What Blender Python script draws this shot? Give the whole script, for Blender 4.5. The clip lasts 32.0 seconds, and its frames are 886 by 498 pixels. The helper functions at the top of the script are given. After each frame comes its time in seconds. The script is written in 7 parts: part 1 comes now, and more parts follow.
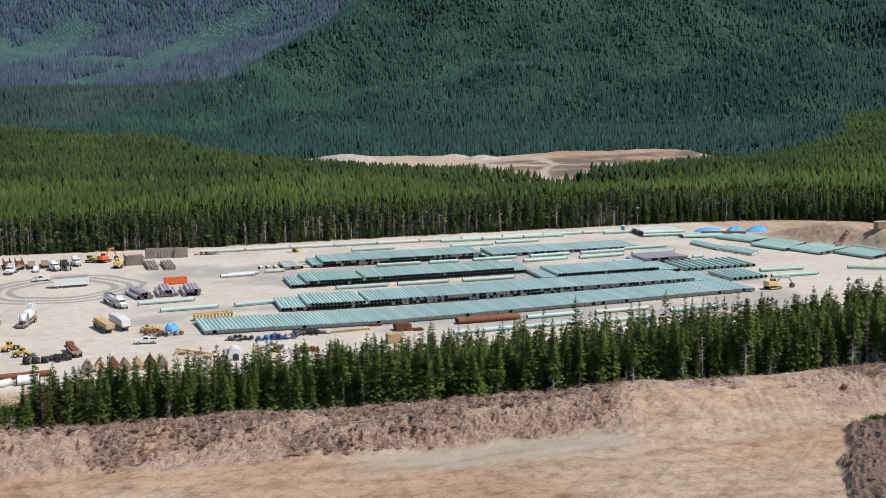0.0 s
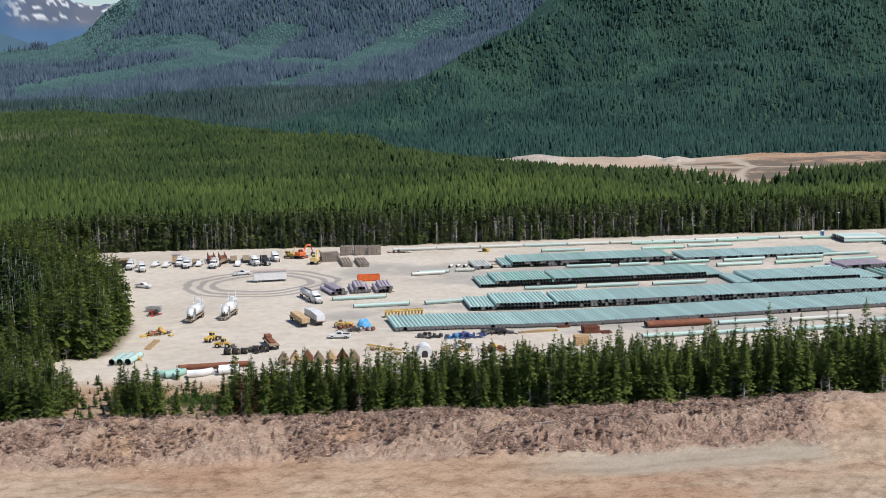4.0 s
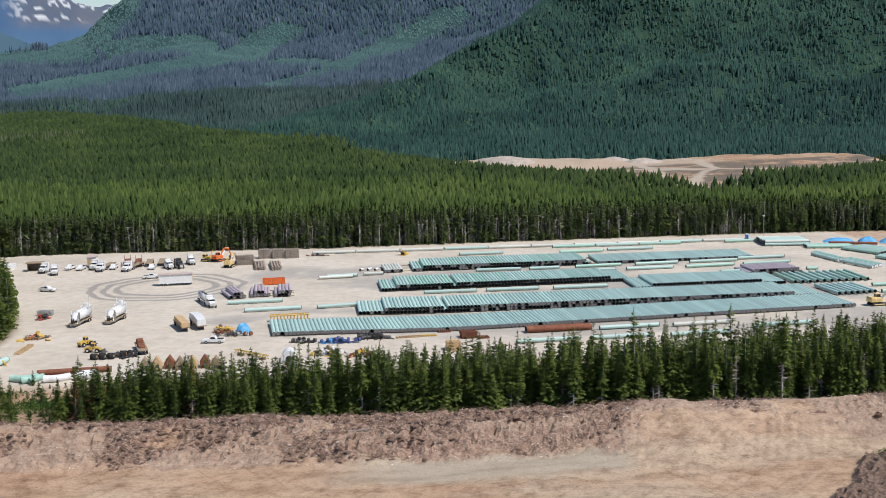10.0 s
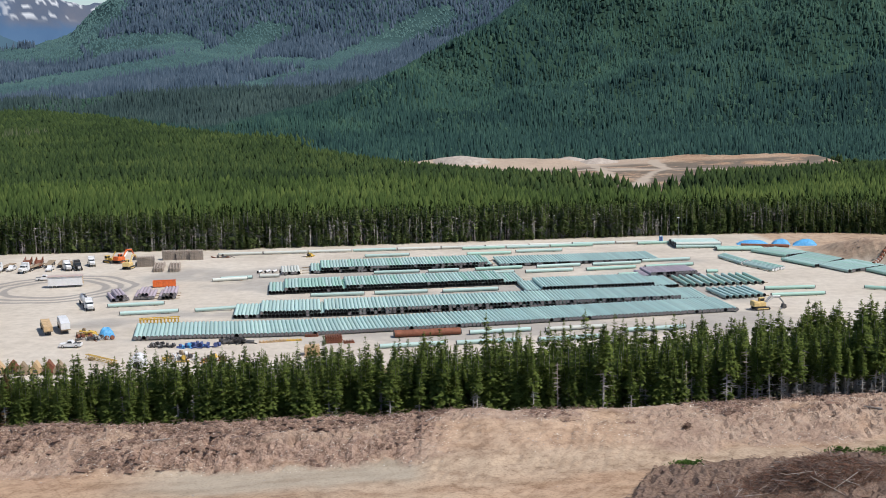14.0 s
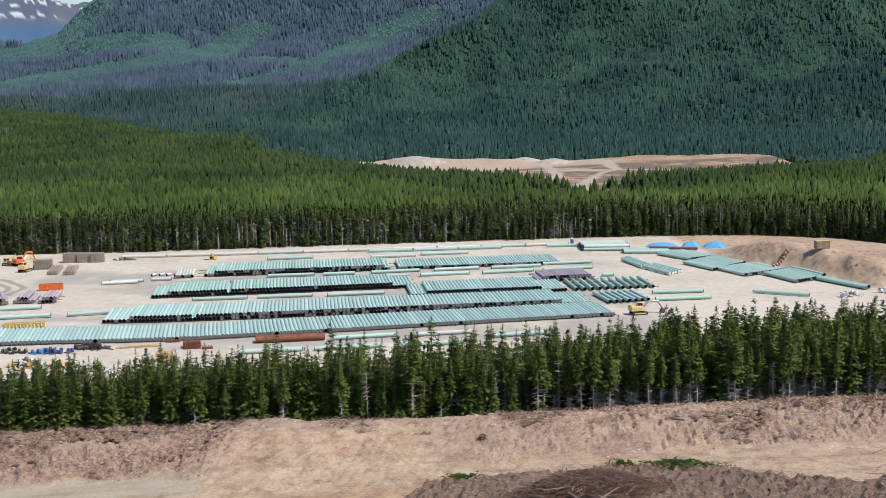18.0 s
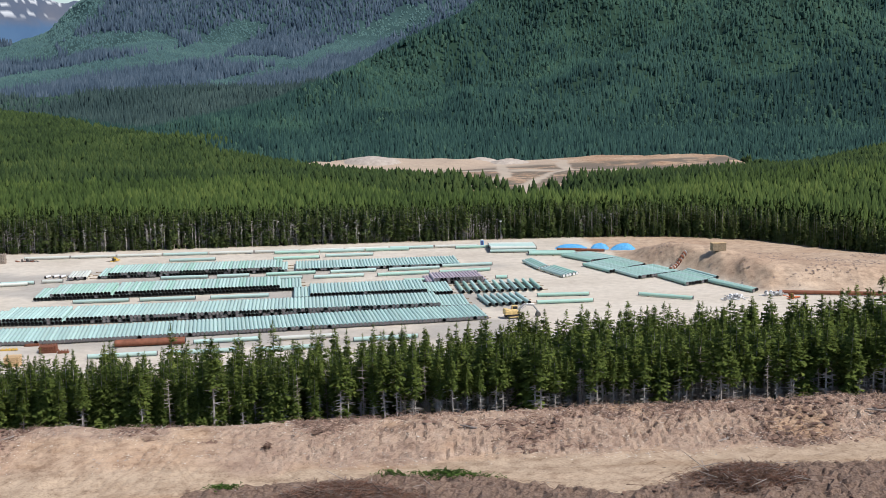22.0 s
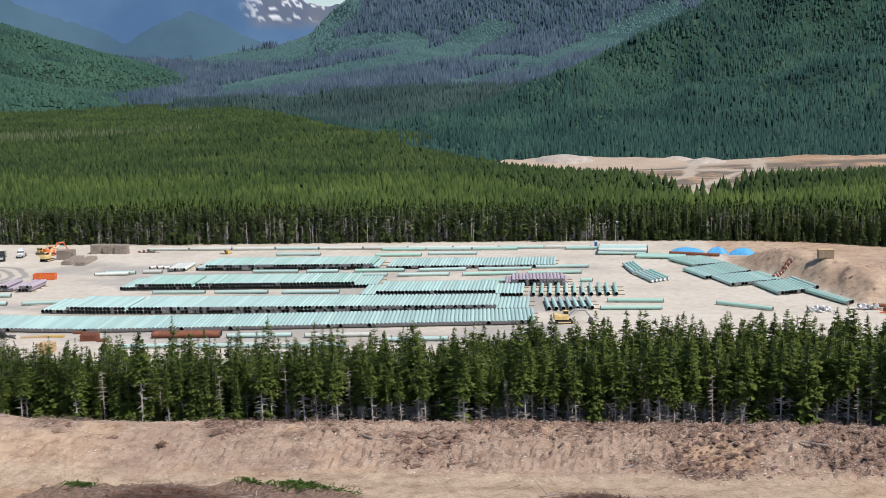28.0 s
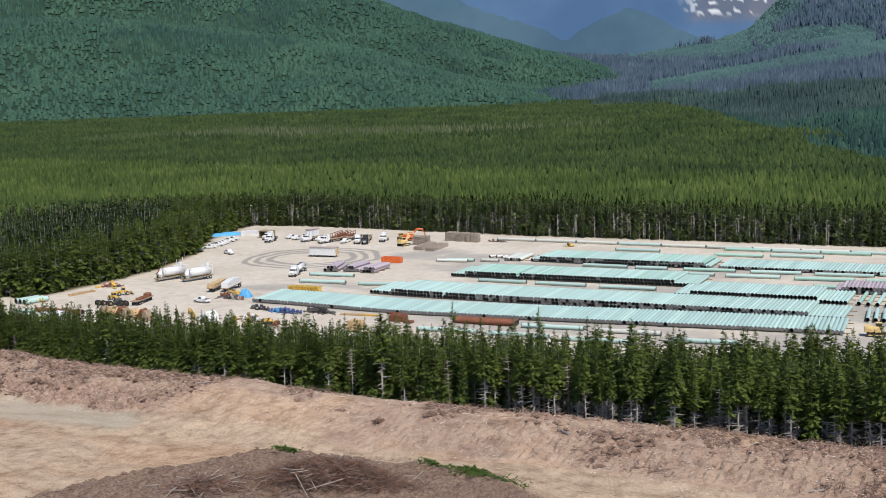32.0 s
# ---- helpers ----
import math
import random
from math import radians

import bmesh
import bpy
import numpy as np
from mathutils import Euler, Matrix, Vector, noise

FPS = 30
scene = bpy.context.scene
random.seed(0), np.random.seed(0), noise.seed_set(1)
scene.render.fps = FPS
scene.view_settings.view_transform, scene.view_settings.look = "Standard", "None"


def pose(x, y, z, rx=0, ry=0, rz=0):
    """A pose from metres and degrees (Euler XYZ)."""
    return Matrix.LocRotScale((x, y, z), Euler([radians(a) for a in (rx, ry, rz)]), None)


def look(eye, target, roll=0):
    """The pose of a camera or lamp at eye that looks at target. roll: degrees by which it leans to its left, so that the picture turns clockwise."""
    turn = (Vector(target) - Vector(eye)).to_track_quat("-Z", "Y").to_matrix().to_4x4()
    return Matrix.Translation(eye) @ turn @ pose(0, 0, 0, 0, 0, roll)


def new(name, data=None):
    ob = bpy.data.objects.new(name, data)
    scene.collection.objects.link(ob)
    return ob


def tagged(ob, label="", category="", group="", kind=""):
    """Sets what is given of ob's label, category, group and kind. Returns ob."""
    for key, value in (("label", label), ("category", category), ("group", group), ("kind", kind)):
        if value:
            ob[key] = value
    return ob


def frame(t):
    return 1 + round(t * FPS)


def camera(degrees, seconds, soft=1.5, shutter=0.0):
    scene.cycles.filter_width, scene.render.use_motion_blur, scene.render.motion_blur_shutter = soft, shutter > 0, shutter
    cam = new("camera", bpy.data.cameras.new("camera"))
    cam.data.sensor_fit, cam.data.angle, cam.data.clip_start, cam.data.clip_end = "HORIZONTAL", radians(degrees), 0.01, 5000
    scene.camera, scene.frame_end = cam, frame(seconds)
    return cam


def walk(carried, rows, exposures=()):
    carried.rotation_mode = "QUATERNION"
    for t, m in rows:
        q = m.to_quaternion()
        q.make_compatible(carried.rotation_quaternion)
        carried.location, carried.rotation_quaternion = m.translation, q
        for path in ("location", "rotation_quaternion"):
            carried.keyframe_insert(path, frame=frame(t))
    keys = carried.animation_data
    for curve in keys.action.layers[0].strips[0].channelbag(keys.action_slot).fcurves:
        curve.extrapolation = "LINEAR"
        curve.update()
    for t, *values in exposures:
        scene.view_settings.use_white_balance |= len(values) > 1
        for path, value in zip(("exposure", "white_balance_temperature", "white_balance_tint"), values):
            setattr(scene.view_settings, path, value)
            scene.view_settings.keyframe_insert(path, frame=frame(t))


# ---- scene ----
cam = camera(39.8, 32.0, soft=0.55)
PATH = [
    (0, (-0.02, 0.00, 70.80), (32.55, 195.04, 40.79), -0.93),
    (0.5, (0.19, -0.06, 70.76), (27.48, 195.81, 40.90), -0.98),
    (1, (0.02, -0.22, 70.87), (22.43, 196.27, 41.04), -1.04),
    (2, (-0.21, -0.57, 70.95), (12.10, 196.84, 41.29), -1.09),
    (3, (-0.08, -0.97, 71.28), (4.20, 196.78, 41.69), -1.18),
    (3.5, (-0.00, -0.96, 71.09), (2.68, 196.85, 41.64), -1.20),
    (5.5, (3.24, -1.12, 71.21), (3.34, 196.72, 41.89), -1.31),
    (6, (5.39, -0.99, 71.20), (5.39, 196.86, 41.96), -1.34),
    (7, (11.29, -0.85, 71.17), (11.18, 197.00, 41.93), -1.37),
    (8, (18.62, -0.71, 71.00), (18.52, 197.15, 41.84), -1.33),
    (9, (26.82, -0.21, 70.92), (26.84, 197.66, 41.80), -1.28),
    (10, (35.64, 0.29, 71.31), (35.66, 198.13, 41.99), -1.24),
    (11, (44.41, 1.41, 71.15), (44.44, 199.25, 41.82), -1.19),
    (12, (53.21, 2.89, 71.09), (53.36, 200.73, 41.73), -1.14),
    (13, (62.12, 4.19, 71.25), (62.25, 202.00, 41.77), -1.15),
    (14, (70.41, 6.33, 70.75), (70.82, 204.15, 41.27), -1.12),
    (14.5, (74.10, 7.27, 70.78), (74.91, 205.08, 41.28), -1.12),
    (16.5, (92.94, 10.68, 70.41), (93.35, 208.49, 40.91), -1.13),
    (17, (97.26, 10.50, 70.59), (97.68, 208.30, 41.01), -1.11),
    (18, (105.96, 11.71, 70.52), (106.58, 209.51, 40.92), -1.09),
    (19, (115.71, 13.81, 70.11), (116.12, 211.61, 40.52), -1.15),
    (20, (124.31, 14.36, 70.04), (124.80, 212.16, 40.42), -1.13),
    (21, (132.71, 14.84, 70.26), (133.38, 212.61, 40.50), -1.08),
    (22, (141.72, 15.80, 70.21), (142.29, 213.58, 40.46), -1.08),
    (23, (150.93, 16.58, 70.25), (151.30, 214.35, 40.51), -1.15),
    (24, (160.10, 16.86, 70.52), (160.36, 214.63, 40.74), -1.31),
    (24.5, (164.77, 18.20, 70.12), (164.40, 215.98, 40.44), -1.32),
    (26.5, (184.60, 32.21, 67.13), (166.78, 229.24, 37.79), -1.47),
    (27, (189.02, 33.16, 67.03), (163.32, 229.34, 37.84), -1.47),
    (28, (198.53, 34.31, 67.04), (156.57, 227.71, 38.13), -1.56),
    (29, (207.49, 37.37, 66.67), (148.59, 226.33, 37.97), -1.63),
    (30, (216.26, 40.70, 66.24), (139.83, 223.34, 37.97), -1.69),
    (31, (224.48, 44.28, 65.90), (132.10, 219.46, 37.99), -1.76),
    (32, (231.72, 48.08, 65.52), (124.68, 214.76, 38.01), -1.83),
]
EXPOSURE = [(0.0, -0.03, 6390, 12), (14.5, -0.02, 6390, 12), (18.0, 0.04, 6390, 12), (26.5, 0.08, 6390, 12), (29.0, 0.04, 6400, 12), (32.0, 0.0, 6420, 12)]
walk(cam, [(t, look(eye, target, roll)) for t, eye, target, roll in PATH], EXPOSURE)

# ---- light: clear summer noon, sun high on the right, a little behind the camera ----
SUN_TO = Vector((0.62, -0.38, 1.02)).normalized()
world = bpy.data.worlds.new("sky")
scene.world = world
world.use_nodes = True
_bg = world.node_tree.nodes["Background"]
_sky = world.node_tree.nodes.new("ShaderNodeTexSky")
_sky.sky_type = "NISHITA"
_sky.sun_disc = False
_sky.sun_elevation = math.asin(SUN_TO.z)
_sky.sun_rotation = math.atan2(SUN_TO.x, SUN_TO.y)
_sky.altitude = 200
_sky.dust_density = 0.3
_sky.ozone_density = 3.0
world.node_tree.links.new(_sky.outputs[0], _bg.inputs[0])
_bg.inputs[1].default_value = 0.105
sun = new("sun", bpy.data.lights.new("sun", "SUN"))
sun.data.energy = 4.5
sun.data.angle = radians(0.53)
sun.data.color = (1.0, 0.955, 0.90)
sun.matrix_world = look((0, 0, 300), Vector((0, 0, 300)) - SUN_TO)


# ---- materials ----
def material(name, rough=0.7, metal=0.0):
    m = bpy.data.materials.new(name)
    m.use_nodes = True
    b = m.node_tree.nodes["Principled BSDF"]
    b.inputs["Roughness"].default_value = rough
    b.inputs["Metallic"].default_value = metal
    if rough > 0.8:
        b.inputs["Specular IOR Level"].default_value = 0.15
    return m, m.node_tree.nodes, m.node_tree.links, b


def noise_node(nodes, links, scale, detail=3.0, rough=0.55, coord="Object"):
    tc = nodes.new("ShaderNodeTexCoord")
    n = nodes.new("ShaderNodeTexNoise")
    n.inputs["Scale"].default_value = scale
    n.inputs["Detail"].default_value = detail
    n.inputs["Roughness"].default_value = rough
    links.new(tc.outputs[coord], n.inputs["Vector"])
    return n


def ramp_node(nodes, links, fac, stops):
    r = nodes.new("ShaderNodeValToRGB")
    els = r.color_ramp.elements
    while len(els) < len(stops):
        els.new(0.5)
    for e, (p, c) in zip(els, stops):
        e.position, e.color = p, (*c, 1)
    links.new(fac, r.inputs[0])
    return r


def mix_node(nodes, links, fac, a, b, mode="MIX"):
    m = nodes.new("ShaderNodeMix")
    m.data_type, m.blend_type = "RGBA", mode
    for sock, v in ((m.inputs[0], fac), (m.inputs[6], a), (m.inputs[7], b)):
        if isinstance(v, (int, float)):
            sock.default_value = v
        elif isinstance(v, tuple):
            sock.default_value = (*v, 1)
        else:
            links.new(v, sock)
    return m.outputs[2]


def bump_node(nodes, links, height, strength, dist, bsdf):
    bp = nodes.new("ShaderNodeBump")
    bp.inputs["Strength"].default_value = strength
    bp.inputs["Distance"].default_value = dist
    links.new(height, bp.inputs["Height"])
    links.new(bp.outputs[0], bsdf.inputs["Normal"])


def worn(name, colour, rough=0.6, metal=0.0, spread=0.25, scale=1.5, dirt=(0.22, 0.18, 0.13), dirt_amount=0.25):
    """A painted or raw surface with a varied tone at two scales and dusty dirt."""
    m, nodes, links, b = material(name, rough, metal)
    n1 = noise_node(nodes, links, scale, 5)
    n2 = noise_node(nodes, links, scale * 9, 3)
    lo = tuple(c * (1 - spread) for c in colour)
    hi = tuple(min(1, c * (1 + spread)) for c in colour)
    r1 = ramp_node(nodes, links, n1.outputs[0], [(0.3, lo), (0.7, hi)])
    r2 = ramp_node(nodes, links, n2.outputs[0], [(0.45, (0, 0, 0)), (0.75, (dirt_amount,) * 3)])
    links.new(mix_node(nodes, links, r2.outputs[0], r1.outputs[0], dirt), b.inputs["Base Color"])
    bump_node(nodes, links, n2.outputs[0], 0.15, 0.02, b)
    return m


def pipe_coat(name, colour, spread=0.10):
    """Coated line pipe: each pipe a little different, chalky streaks along it."""
    m, nodes, links, b = material(name, 0.55)
    info = nodes.new("ShaderNodeObjectInfo")
    lo = tuple(c * (1 - spread) for c in colour)
    hi = tuple(min(1, c * (1 + spread * 1.4)) for c in colour)
    r1 = ramp_node(nodes, links, info.outputs["Random"], [(0.0, lo), (0.55, colour), (1.0, hi)])
    n = noise_node(nodes, links, 1.2, 5)
    r2 = ramp_node(nodes, links, n.outputs[0], [(0.5, (0, 0, 0)), (0.8, (0.35, 0.35, 0.35))])
    dust = mix_node(nodes, links, r2.outputs[0], r1.outputs[0], (0.42, 0.43, 0.38))
    links.new(dust, b.inputs["Base Color"])
    return m


def foliage(name, dark, mid, light, scale=0.11, through_light=0.0):
    m, nodes, links, b = material(name, 0.9)
    geo = nodes.new("ShaderNodeNewGeometry")
    n = noise_node(nodes, links, scale, 3, 0.6)
    add = nodes.new("ShaderNodeMath")
    add.operation = "MULTIPLY_ADD"
    links.new(geo.outputs["Random Per Island"], add.inputs[0])
    add.inputs[1].default_value = 0.45
    sub = nodes.new("ShaderNodeMath")
    sub.operation = "MULTIPLY_ADD"
    links.new(n.outputs[0], sub.inputs[0])
    sub.inputs[1].default_value = 1.3
    sub.inputs[2].default_value = -0.38
    links.new(sub.outputs[0], add.inputs[2])
    r = ramp_node(nodes, links, add.outputs[0], [(0.1, dark), (0.5, mid), (0.95, light)])
    links.new(r.outputs[0], b.inputs["Base Color"])
    if through_light:
        tr = nodes.new("ShaderNodeBsdfTranslucent")
        links.new(r.outputs[0], tr.inputs[0])
        mx = nodes.new("ShaderNodeMixShader")
        mx.inputs[0].default_value = through_light
        links.new(b.outputs[0], mx.inputs[1])
        links.new(tr.outputs[0], mx.inputs[2])
        links.new(mx.outputs[0], nodes["Material Output"].inputs[0])
    return m


M = {}
M["teal"] = pipe_coat("teal_pipe_coating", (0.41, 0.56, 0.505))
M["blueteal"] = pipe_coat("blue_green_pipe_coating", (0.38, 0.535, 0.49))
M["pale"] = pipe_coat("pale_green_pipe_coating", (0.58, 0.60, 0.53))
M["green"] = pipe_coat("green_pipe_coating", (0.33, 0.52, 0.43))
M["mauve"] = pipe_coat("mauve_pipe_coating", (0.42, 0.35, 0.38))
M["rust"] = worn("rusty_steel", (0.22, 0.085, 0.05), 0.85, 0.0, 0.3, 0.8)
M["bore"] = worn("dark_pipe_bore", (0.03, 0.028, 0.027), 0.8)
M["cap"] = worn("grey_pipe_end", (0.16, 0.15, 0.15), 0.8)
M["timber"] = worn("weathered_timber", (0.30, 0.23, 0.15), 0.85)
M["fresh"] = worn("fresh_sawn_timber", (0.55, 0.38, 0.20), 0.8)
M["steel"] = worn("dark_steel", (0.10, 0.095, 0.09), 0.6, 0.3)
M["rubber"] = worn("tyre_rubber", (0.025, 0.025, 0.025), 0.85)
M["white"] = worn("white_paint", (0.74, 0.74, 0.72), 0.4, 0, 0.06, 1.0, (0.4, 0.36, 0.3), 0.3)
M["yellow"] = worn("yellow_paint", (0.62, 0.40, 0.07), 0.6)
M["paleyellow"] = worn("dusty_yellow_paint", (0.70, 0.50, 0.20), 0.6)
M["orange"] = worn("orange_paint", (0.70, 0.14, 0.025), 0.5)
M["red"] = worn("red_paint", (0.45, 0.05, 0.03), 0.5)
M["blue"] = worn("blue_plastic_sheet", (0.09, 0.38, 0.68), 0.5, 0, 0.25, 2.0)
M["bluedark"] = worn("blue_steel", (0.05, 0.08, 0.22), 0.6)
M["black"] = worn("black_paint", (0.02, 0.02, 0.022), 0.6)
M["glass"], _n, _l, _b = material("window_glass", 0.06)
_b.inputs["Base Color"].default_value = (0.02, 0.025, 0.03, 1)
M["glass"].name = "tinted_glass"
M["chrome"] = worn("aluminium_tank", (0.65, 0.66, 0.66), 0.3, 0.7, 0.08)
M["roofing"] = worn("dusty_pinkish_roofing", (0.50, 0.39, 0.34), 0.7, 0, 0.12, 0.8)
M["grey"] = worn("grey_paint", (0.32, 0.32, 0.31), 0.6)
M["bark"] = worn("grey_bark", (0.39, 0.355, 0.32), 0.95, 0, 0.3, 1.0)
M["deadstem"] = worn("grey_dead_twigs", (0.46, 0.43, 0.40), 0.95, 0, 0.3, 0.8)
M["deadwood"] = worn("dead_wood", (0.34, 0.29, 0.25), 0.95, 0, 0.35, 0.5)
M["root"] = worn("dark_root_debris", (0.18, 0.112, 0.082), 0.95, 0, 0.45, 0.6)
M["gravel"] = worn("stockpiled_gravel", (0.42, 0.36, 0.30), 0.95, 0, 0.2, 0.3)
M["rock"] = worn("stone", (0.34, 0.31, 0.28), 0.9, 0, 0.3)
M["fir"] = foliage("fir_needles", (0.062, 0.090, 0.022), (0.152, 0.202, 0.046), (0.262, 0.305, 0.075), 0.11, 0.5)
M["edgepine"] = foliage("forest_edge_needles", (0.064, 0.092, 0.032), (0.138, 0.182, 0.060), (0.230, 0.270, 0.095), 0.09, 0.5)
M["browntree"] = foliage("reddish_dying_needles", (0.06, 0.04, 0.015), (0.15, 0.09, 0.035), (0.24, 0.15, 0.06), 0.11, 0.3)
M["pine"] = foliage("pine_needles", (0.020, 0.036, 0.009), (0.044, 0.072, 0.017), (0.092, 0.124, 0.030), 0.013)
# right mountainside: needles made teal to carry a little distance haze
M["slope"] = foliage("hazy_slope_conifers", (0.009, 0.027, 0.026), (0.019, 0.050, 0.043), (0.040, 0.086, 0.064), 0.008)
# middle mountain: the blue of distance haze is mixed into these three base colours
M["slopefar"] = foliage("hazy_far_conifers", (0.025, 0.043, 0.063), (0.047, 0.074, 0.103), (0.088, 0.119, 0.150), 0.012)
M["slopemid"] = foliage("hazy_foot_conifers", (0.016, 0.032, 0.032), (0.031, 0.055, 0.053), (0.058, 0.090, 0.080), 0.006)
M["midregrowth"] = foliage("hazy_far_regrowth", (0.042, 0.086, 0.090), (0.058, 0.113, 0.112), (0.078, 0.142, 0.126), 0.005)
M["pinefar"] = foliage("plantation_needles", (0.013, 0.026, 0.009), (0.030, 0.052, 0.015), (0.062, 0.088, 0.024), 0.012)
# regrowth and hill woods: blue-green includes some haze of the distance
M["regrowth"] = foliage("hazy_slope_regrowth", (0.018, 0.044, 0.034), (0.033, 0.072, 0.050), (0.058, 0.108, 0.066), 0.007)
M["hillwood"] = foliage("hazy_hillside_woods", (0.026, 0.062, 0.047), (0.038, 0.086, 0.061), (0.058, 0.118, 0.074), 0.005)
# young slope trees, with the same haze tint in their colour
M["slopeyoung"] = foliage("hazy_young_conifers", (0.014, 0.038, 0.033), (0.027, 0.066, 0.051), (0.050, 0.105, 0.069), 0.007)
M["paleneedle"] = foliage("grey_half_dead_needles", (0.038, 0.050, 0.024), (0.066, 0.080, 0.040), (0.105, 0.118, 0.062), 0.02)
M["broadleaf"] = foliage("broadleaf_scrub", (0.03, 0.06, 0.013), (0.06, 0.105, 0.02), (0.105, 0.16, 0.035))


# ---- mesh helpers ----
def mesh_from(name, verts, faces, mats, face_mat=None, smooth=False):
    """A mesh from arrays; faces is an (n, 3 or 4) array or a list of tuples."""
    me = bpy.data.meshes.new(name)
    me.from_pydata([tuple(v) for v in verts] if not isinstance(verts, np.ndarray) else verts.tolist(), [],
                   faces.tolist() if isinstance(faces, np.ndarray) else faces)
    for m in mats:
        me.materials.append(m)
    if face_mat is not None:
        me.polygons.foreach_set("material_index", np.asarray(face_mat, dtype=np.int32))
    if smooth:
        me.polygons.foreach_set("use_smooth", np.ones(len(me.polygons), dtype=bool))
    me.update()
    return me


def fast_mesh(name, verts, tris, mat, mats=None, face_mat=None):
    """A large triangle mesh from numpy arrays."""
    me = bpy.data.meshes.new(name)
    nv, nt = len(verts), len(tris)
    me.vertices.add(nv)
    me.vertices.foreach_set("co", np.asarray(verts, dtype=np.float32).ravel())
    me.loops.add(nt * 3)
    me.loops.foreach_set("vertex_index", np.asarray(tris, dtype=np.int32).ravel())
    me.polygons.add(nt)
    me.polygons.foreach_set("loop_start", np.arange(0, nt * 3, 3, dtype=np.int32))
    for m in (mats or [mat]):
        me.materials.append(m)
    if face_mat is not None:
        me.polygons.foreach_set("material_index", np.asarray(face_mat, dtype=np.int32))
    me.update(calc_edges=True)
    return me


def needle_normals(v, ax, ay, rs, lift=0.75, jitter=0.42):
    """Normals that point away from a tree's stem and a little upwards, for the fine needles on its boughs."""
    d = np.stack([v[..., 0] - ax, v[..., 1] - ay], -1)
    d = d / (np.linalg.norm(d, axis=-1, keepdims=True) + 1e-6)
    n = np.concatenate([d, np.full(d.shape[:-1] + (1,), lift)], -1) + jitter * rs.randn(*v.shape)
    return n / np.linalg.norm(n, axis=-1, keepdims=True)


def face_out(v, f, n):
    """Turn the triangles so that each looks the way its normals point."""
    a, b, c = v[f[:, 0]], v[f[:, 1]], v[f[:, 2]]
    away = (np.cross(b - a, c - a) * (n[f[:, 0]] + n[f[:, 1]] + n[f[:, 2]])).sum(1) < 0
    return np.where(away[:, None], f[:, [0, 2, 1]], f)


def soften(me, n):
    """Give a mesh its own normals; a zero leaves a vertex as it is."""
    me.polygons.foreach_set("use_smooth", np.ones(len(me.polygons), dtype=bool))
    me.normals_split_custom_set_from_vertices(n.tolist())
    return me


def scatter(base_v, base_f, x, y, z, height, width, turn, lean=None):
    """Copies of a unit tree (height 1, radius 1) at many places, as one vertex and one triangle array."""
    n, k = len(x), len(base_v)
    c, s = np.cos(turn)[:, None], np.sin(turn)[:, None]
    bx, by, bz = base_v[:, 0][None], base_v[:, 1][None], base_v[:, 2][None]
    v = np.empty((n, k, 3))
    v[:, :, 0] = x[:, None] + (bx * c - by * s) * width[:, None]
    v[:, :, 1] = y[:, None] + (bx * s + by * c) * width[:, None]
    v[:, :, 2] = z[:, None] + bz * height[:, None]
    if lean is not None:
        v[:, :, 0] += bz * lean[:, :1] * height[:, None]
        v[:, :, 1] += bz * lean[:, 1:] * height[:, None]
    f = base_f[None] + (np.arange(n) * k)[:, None, None]
    return v.reshape(-1, 3), f.reshape(-1, 3)


def smooth01(a, b, v):
    t = np.clip((v - a) / (b - a), 0, 1)
    return t * t * (3 - 2 * t)


_lat = np.random.RandomState(5).rand(256, 256)


def vnoise(x, y):
    """Smooth value noise, one unit of detail per unit of length, 0 to 1."""
    xi, yi = np.floor(x).astype(int), np.floor(y).astype(int)
    fx, fy = x - xi, y - yi
    fx, fy = fx * fx * (3 - 2 * fx), fy * fy * (3 - 2 * fy)
    a, b = _lat[xi % 256, yi % 256], _lat[(xi + 1) % 256, yi % 256]
    c, d = _lat[xi % 256, (yi + 1) % 256], _lat[(xi + 1) % 256, (yi + 1) % 256]
    return (a * (1 - fx) + b * fx) * (1 - fy) + (c * (1 - fx) + d * fx) * fy


def fbm(x, y, octaves=4):
    v, amp, tot = 0, 1.0, 0
    for o in range(octaves):
        v = v + amp * vnoise(x * 2**o + 17.3 * o, y * 2**o + 5.1 * o)
        tot += amp
        amp *= 0.5
    return v / tot


# ---- ground: one sheet ----
def berm_line(x):
    """Where the crest of the earth bank runs."""
    return np.interp(x, [-400, -68, -37, 20, 60, 84, 168, 205, 260, 420], [224.5, 224.5, 227, 222, 219, 219, 219, 218, 213, 200])


def bank_reach(x):
    """How far in front of its crest the bank begins."""
    return np.interp(x, [-110, 0, 18, 62, 71, 100, 118], [15, 16, 16, 15, 23, 23, 14.5])


def bank_litter(x, y):
    """How thick the debris lies on the bank."""
    return fbm(x * 0.09 + 4, y * 0.16, 3) + np.interp(x, [-110, 55, 72, 105, 125, 160, 200, 330], [0.05, 0.05, -0.22, -0.22, -0.06, -0.02, 0.03, 0.05]) + np.interp(x, [55, 75], [0.014, 0.022]) * (y - berm_line(x) + 4)


def berm_height(x):
    return np.interp(x, [-400, -68, -37, -5, 40, 60, 78, 100, 168, 200, 300], [4.1, 4.1, 2.9, 3.2, 3.2, 3.2, 4.0, 2.7, 2.6, 2.4, 3.0])


